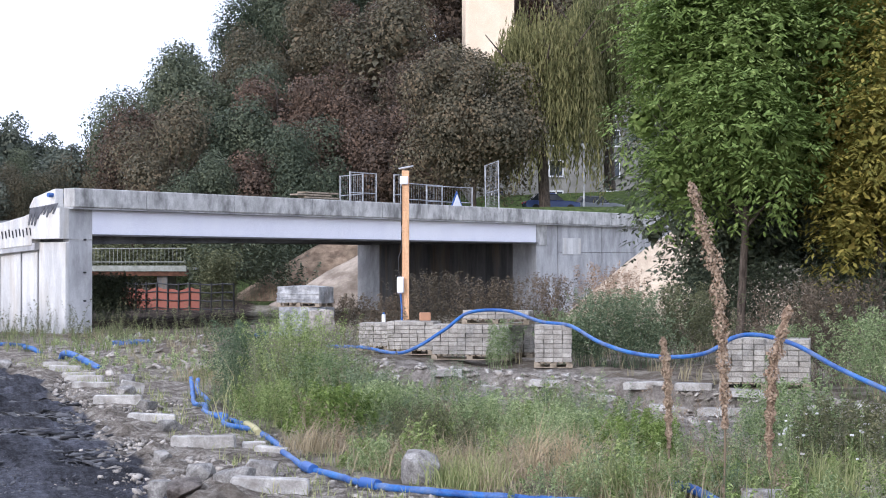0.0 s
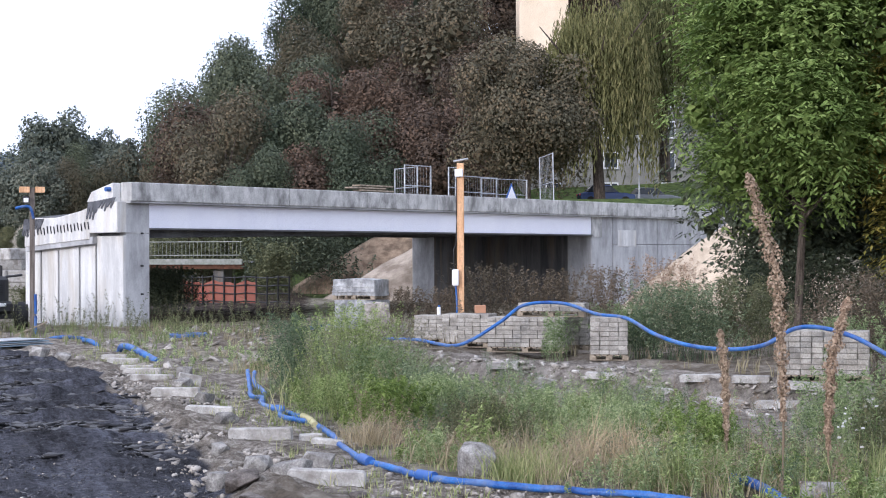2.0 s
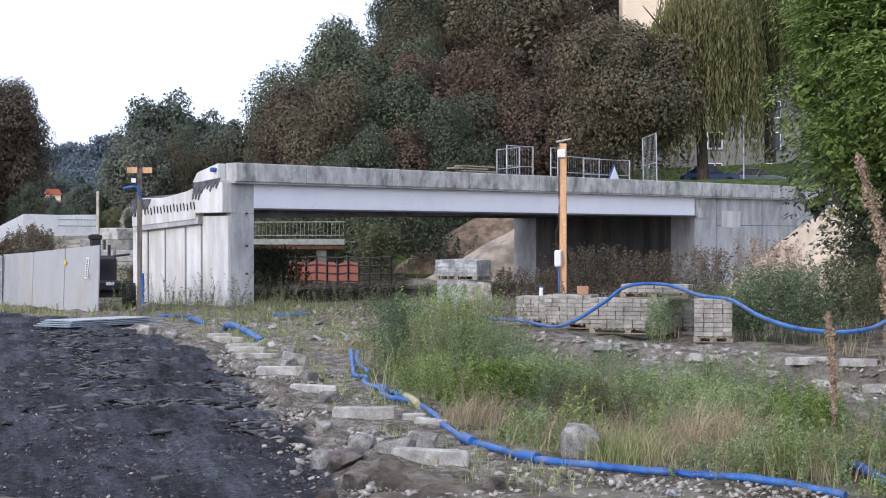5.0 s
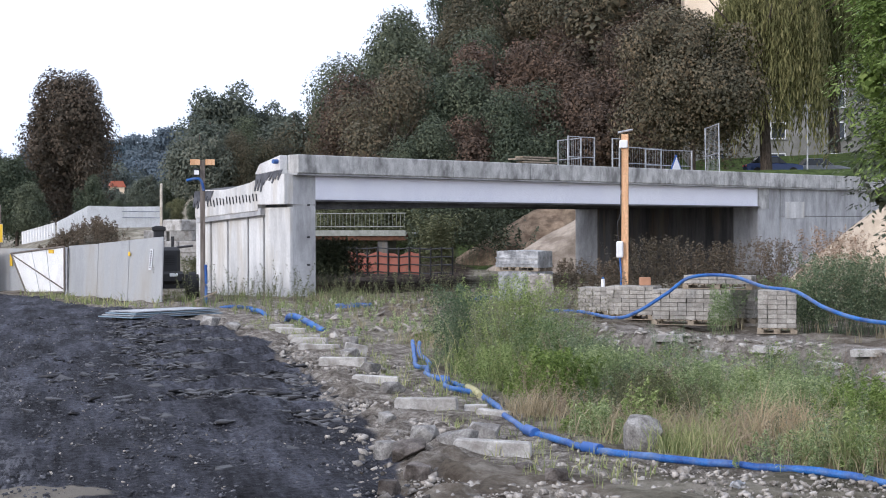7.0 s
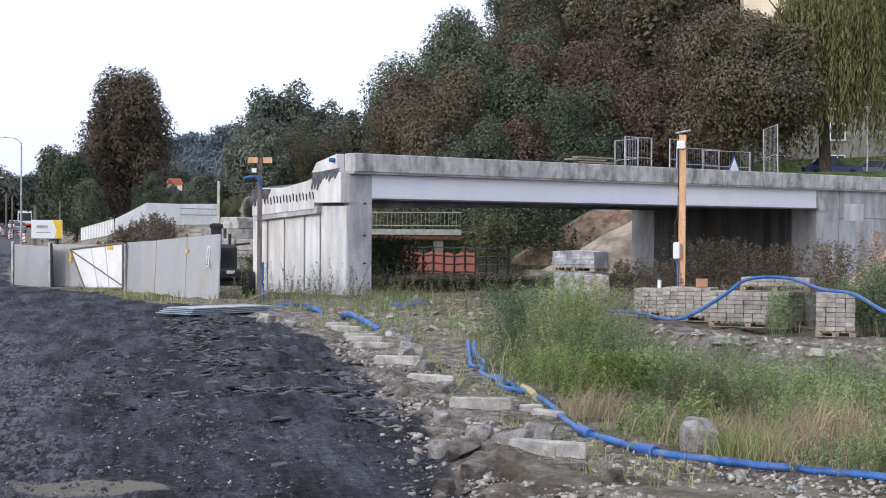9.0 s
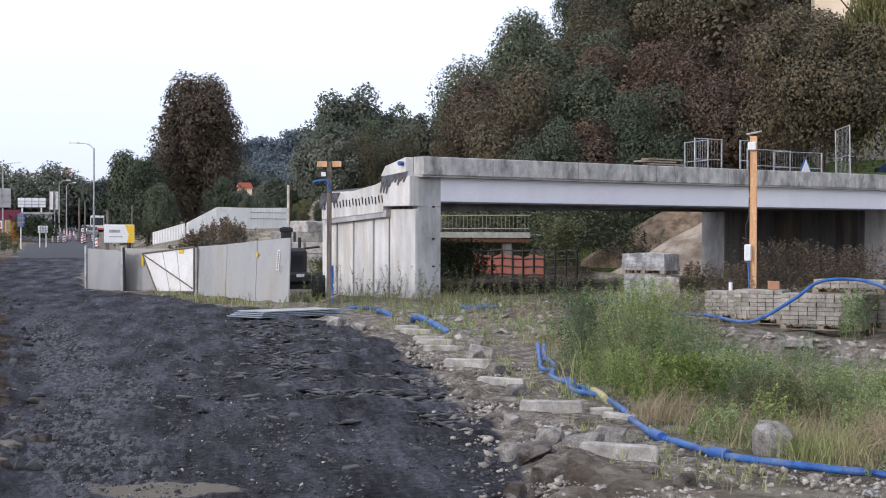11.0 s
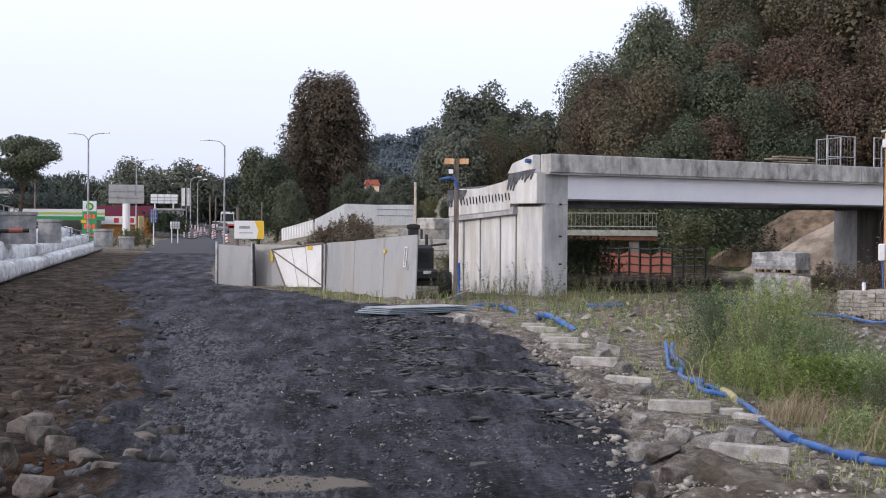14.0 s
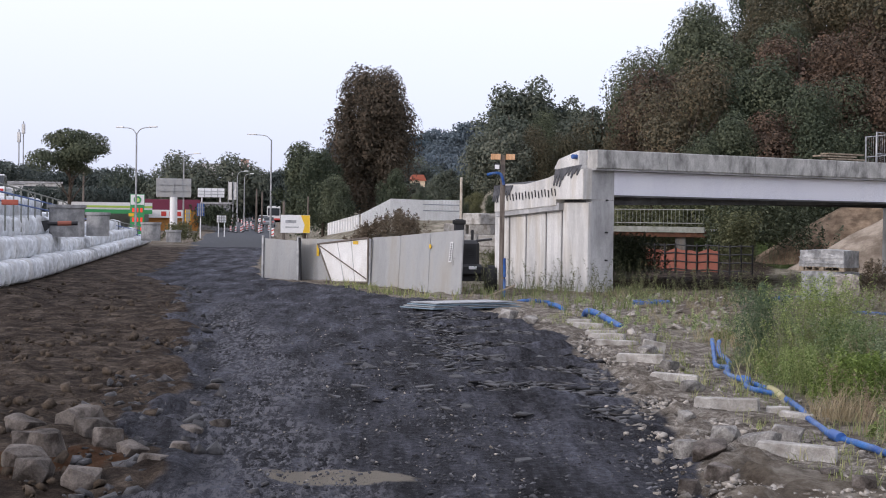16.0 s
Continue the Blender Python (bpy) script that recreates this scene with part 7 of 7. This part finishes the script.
# the large clumps, one by one
for i, (az, d, w, dp, h, k, lm, lb, lf, bu) in enumerate((
        (7.1, 31.0, 1.2, 1.6, 1.7, 90, L_GREYWEED, "dense blue-green clump of tall weeds", 0.075, 0.22),
        (5.3, 29.5, 1.7, 2.2, 1.95, 90, L_FRESH, "tall green mugwort clump in the verge", 0.075, 0.15),
        (6.1, 29.0, 1.2, 1.6, 1.45, 40, L_PALEWEED, "pale seeding stalks among the green clump", 0.045, 0.1),
        (4.4, 28.5, 1.6, 1.6, 1.25, 50, L_WEED, "leafy green weeds at the foot of the clump", 0.075, 0.2),
        (5.9, 26.8, 1.6, 1.4, 0.85, 40, L_FRESH, "fresh green weeds beside the hose", 0.07, 0.2),
        (2.9, 27.5, 1.6, 1.6, 1.0, 40, L_GREYWEED, "bluish green weeds before the pavers", 0.07, 0.2),
        (3.9, 31.0, 1.8, 2.0, 1.6, 60, L_PALEWEED, "olive clump of weeds going to seed", 0.06, 0.14),
        (3.9, 25.0, 1.4, 1.6, 0.9, 44, L_GREEN, "fresh green nettle clump", 0.09, 0.2),
        (1.8, 26.5, 2.0, 1.8, 0.85, 54, L_WEED, "leafy weed clump before the pavers", 0.08, 0.2),
        (0.6, 23.0, 1.8, 1.6, 0.75, 46, L_OLIVE, "olive weed clump before the pavers", 0.06, 0.18),
        (-1.5, 24.0, 2.0, 2.0, 0.85, 54, L_WEED, "grey-green weed clump in the verge", 0.07, 0.18),
        (-4.8, 22.0, 2.0, 2.0, 0.85, 54, L_WEED, "green weed clump in the verge", 0.07, 0.2),
        (-7.0, 21.0, 1.4, 1.6, 0.85, 40, L_GREEN, "bright green weed clump beside the dried stalks", 0.08, 0.2),
        (-12.5, 22.0, 2.0, 2.4, 1.25, 60, L_WEED, "tall grey-green weeds at the edge of the verge", 0.08, 0.18),
        (-14.5, 21.0, 2.0, 2.4, 1.15, 60, L_OLIVE, "tall dull weeds at the edge of the verge", 0.08, 0.18),
        (-6.3, 35.5, 2.4, 1.8, 1.75, 130, L_GREYWEED, "big blue-green bush between the stacks", 0.09, 0.2),
        (-4.6, 36.5, 1.2, 1.4, 1.3, 44, L_WEED, "green weeds beside a paver stack", 0.08, 0.18),
        (-2.2, 35.0, 0.7, 0.8, 1.1, 22, L_WEED, "slim green weed before the stacks", 0.08, 0.15),
        (-13.4, 31.5, 3.2, 2.2, 2.1, 110, L_BROWNWEED, "tall brown thicket behind the paver stack", 0.09, 0.22),
        (-12.0, 30.2, 1.4, 1.4, 1.2, 46, L_WEED, "green weeds against the paver stack", 0.08, 0.2),
        (-15.6, 28.5, 2.2, 2.0, 1.6, 70, L_WEED, "dark green weeds below the thicket", 0.09, 0.2),
        # dark leaf colour stands in for the shade under the crowns
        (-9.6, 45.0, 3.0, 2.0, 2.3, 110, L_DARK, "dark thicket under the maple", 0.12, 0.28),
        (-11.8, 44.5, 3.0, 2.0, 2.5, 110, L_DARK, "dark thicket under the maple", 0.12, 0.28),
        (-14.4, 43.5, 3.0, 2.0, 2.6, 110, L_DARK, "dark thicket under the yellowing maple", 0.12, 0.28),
        (-8.6, 37.0, 2.6, 2.0, 1.9, 90, L_OLIVE, "shaded weeds below the maple", 0.09, 0.2),
        (0.2, 47.0, 3.0, 2.2, 2.1, 110, L_BROWNWEED, "dark brown mugwort thicket before the underpass", 0.085, 0.16),
        (-1.8, 46.0, 3.0, 2.2, 1.9, 110, L_BROWNWEED, "brown mugwort thicket before the underpass", 0.085, 0.16),
        (1.9, 45.5, 2.0, 2.0, 1.4, 70, L_BROWNWEED, "low brown weeds round the timber post", 0.08, 0.18),
        (-3.8, 48.0, 2.6, 2.2, 2.0, 90, L_BROWNWEED, "brown weeds before the wing wall", 0.085, 0.16),
        (-5.9, 54.0, 3.0, 2.2, 2.4, 90, L_MULLEIN, "reddish brown dry weeds before the sand heap", 0.1, 0.2),
        (3.6, 50.0, 2.6, 2.2, 1.3, 80, L_BROWNWEED, "low brown weeds behind the wrapped stack", 0.09, 0.2),
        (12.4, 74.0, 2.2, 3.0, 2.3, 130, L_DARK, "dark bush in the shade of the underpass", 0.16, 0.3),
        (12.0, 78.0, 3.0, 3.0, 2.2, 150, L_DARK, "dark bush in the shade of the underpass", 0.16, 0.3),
        (8.2, 98.0, 1.9, 2.4, 3.6, 110, L_OLIVE, "green climbing bush beside the footbridge", 0.22, 0.25),
        (7.0, 104.0, 6.0, 4.0, 6.0, 160, L_DARK, "dark trees' undergrowth beyond the underpass", 0.3, 0.3),
        (5.2, 112.0, 6.0, 4.0, 5.0, 140, L_DARK, "dark undergrowth above the earth slope", 0.3, 0.3),
        (9.8, 116.0, 7.0, 4.0, 4.0, 140, L_OLIVE, "olive undergrowth behind the footbridge", 0.3, 0.3),
        (12.0, 118.0, 7.0, 4.0, 4.5, 140, L_OLIVE, "olive undergrowth behind the footbridge", 0.3, 0.3),
        (20.3, 79.0, 3.4, 3.0, 1.2, 110, L_BROWNWEED, "brown dry weeds on the mound behind the hoarding", 0.12, 0.3),
        (21.6, 79.0, 3.0, 3.0, 0.9, 90, L_BROWNWEED, "brown dry weeds on the mound behind the hoarding", 0.12, 0.3),
        (16.9, 72.0, 1.6, 2.0, 1.4, 40, L_OLIVE, "weeds between the excavator and the abutment", 0.12, 0.25),
        (28.2, 131.0, 3.0, 3.0, 1.8, 60, L_OLIVE, "scrub by the end of the sandbag wall", 0.2, 0.3),
        (27.2, 190.0, 6.0, 4.0, 3.2, 90, L_DARK, "dark shrubs along the far road", 0.4, 0.35))):
    near_by = d < 38
    bush(az, d, w, dp, h, int(k * (1.25 if near_by else 1)), lm, lb, 100 + i * 3, 80 if near_by else 44, lf * (0.85 if near_by else 1), bu * (1.25 if near_by else 1), 0.26 if near_by else 0.35)

sp = spots_where(90, -5, 1, 24, 36, lambda x, y: np.exp(-((x + 2.7) / 1.2) ** 2 - ((y - 30.0) / 2.2) ** 2), 51)
blades("tall_grass", sp, 0.5, 1.15, L_GRASS, "fountain of tall green grass in the verge", 52, 7, 1.0, 0.008)
rg = np.random.default_rng(15)
for name, az, d, k, spread, h0, h1, lm, ln, lb in (("straw_tuft", -4.3, 20.8, 90, 0.28, 0.45, 0.8, L_DRY, 1.5, "fan of bleached straw grass in the verge"), ("straw_tuft", 4.6, 23.4, 50, 0.25, 0.3, 0.6, L_DRY, 1.2, "straw tuft behind the hose"),
                                                    ("straw_tuft", -2.2, 20.4, 40, 0.3, 0.3, 0.7, L_DRY, 1.4, "straw tuft by the boulder"), ("green_tuft", -0.9, 19.7, 120, 0.28, 0.25, 0.5, L_GRASS, 0.8, "bright green grass tuft by the boulder"),
                                                    ("green_tuft", -6.3, 19.4, 120, 0.4, 0.3, 0.6, L_GRASS, 0.8, "green grass tuft near the dried stalks"), ("green_tuft", -13.5, 19.3, 140, 0.6, 0.3, 0.7, L_GRASS, 0.8, "green grass tuft at the verge's end")):
    c = polar(az, d)
    xy = rg.normal(0, spread, (k, 2)) + np.array([c.x, c.y])
    o = blades(name, np.concatenate([xy, height(xy[:, 0], xy[:, 1])[:, None]], 1), h0, h1, lm, lb, k, 6, ln, 0.006)
# dead flower stalks
def dried_stalk(az, d, h, label, seed, thick=0.1, bend=0.25):
    rng = np.random.default_rng(seed)
    c = polar(az, d)
    base = on_ground(c.x, c.y)
    t = thing("dried_stalk", label, "plant", base, 0, "dried stalks")
    p0 = [(0, 0, -0.1), (0.03 * bend, 0, h * 0.35), (-0.12 * bend, 0, h * 0.7), (-0.75 * bend, 0, h)]
    part("stem", tube(p0, 0.014, 6), L_MULLEIN, t)
    n_ = 2600
    s = rng.uniform(0.24, 1.0, n_)
    x = np.interp(s, [0, 0.35, 0.7, 1.0], [0, 0.03 * bend, -0.12 * bend, -0.75 * bend])
    prof = thick * np.interp(s, [0.24, 0.4, 0.6, 0.8, 0.95, 1.0], [0.35, 0.7, 0.95, 1.1, 0.75, 0.3])
    a = rng.uniform(0, 2 * math.pi, n_)
    r = prof * np.sqrt(rng.uniform(0.05, 1, n_)) * (0.8 + 0.3 * np.sin(s * 60))
    pts_ = np.stack([x + np.cos(a) * r, np.sin(a) * r, s * h], 1)
    nrm = unit(np.stack([np.cos(a), np.sin(a), 0.3 + 0 * a], 1) + rng.normal(0, 0.4, (n_, 3)))
    part("seed_head", raw_mesh("seed_head", leaf_quads(pts_, nrm, 0.04, rng, 0.6), quads(n_), L_MULLEIN), None, t)


dried_stalk(-9.95, 18.6, 3.72, "tall dead brown flower stalk standing in the weeds", 1, 0.12, 0.5)
dried_stalk(-11.55, 18.9, 2.3, "dead brown flower stalk standing in the weeds", 2, 0.09, -0.3)
dried_stalk(-8.05, 20.5, 1.85, "short dead brown flower stalk", 3, 0.07, 0.1)
# white yarrow heads
rng = np.random.default_rng(9)
yar = thing("yarrow", "white flat-topped yarrow flowers in the weeds", "flowers")
for i in range(34):
    az, d = (rng.uniform(-13.2, -11.8) if i % 2 else rng.uniform(-15.4, -14.2)), rng.uniform(19.5, 21.5)
    c = polar(az, d)
    z = float(height(c.x, c.y))
    hh = rng.uniform(0.45, 0.85)
    fl = part("flower", rods(((c.x, c.y, z + hh), (c.x, c.y, z + hh + 0.02)), r=0.014 + 0.014 * rng.random(), n=9), CONCRETE_PALE, yar)
    part("stem", rods(((c.x, c.y, z), (c.x, c.y, z + hh)), r=0.005, n=4), L_WEED, fl)
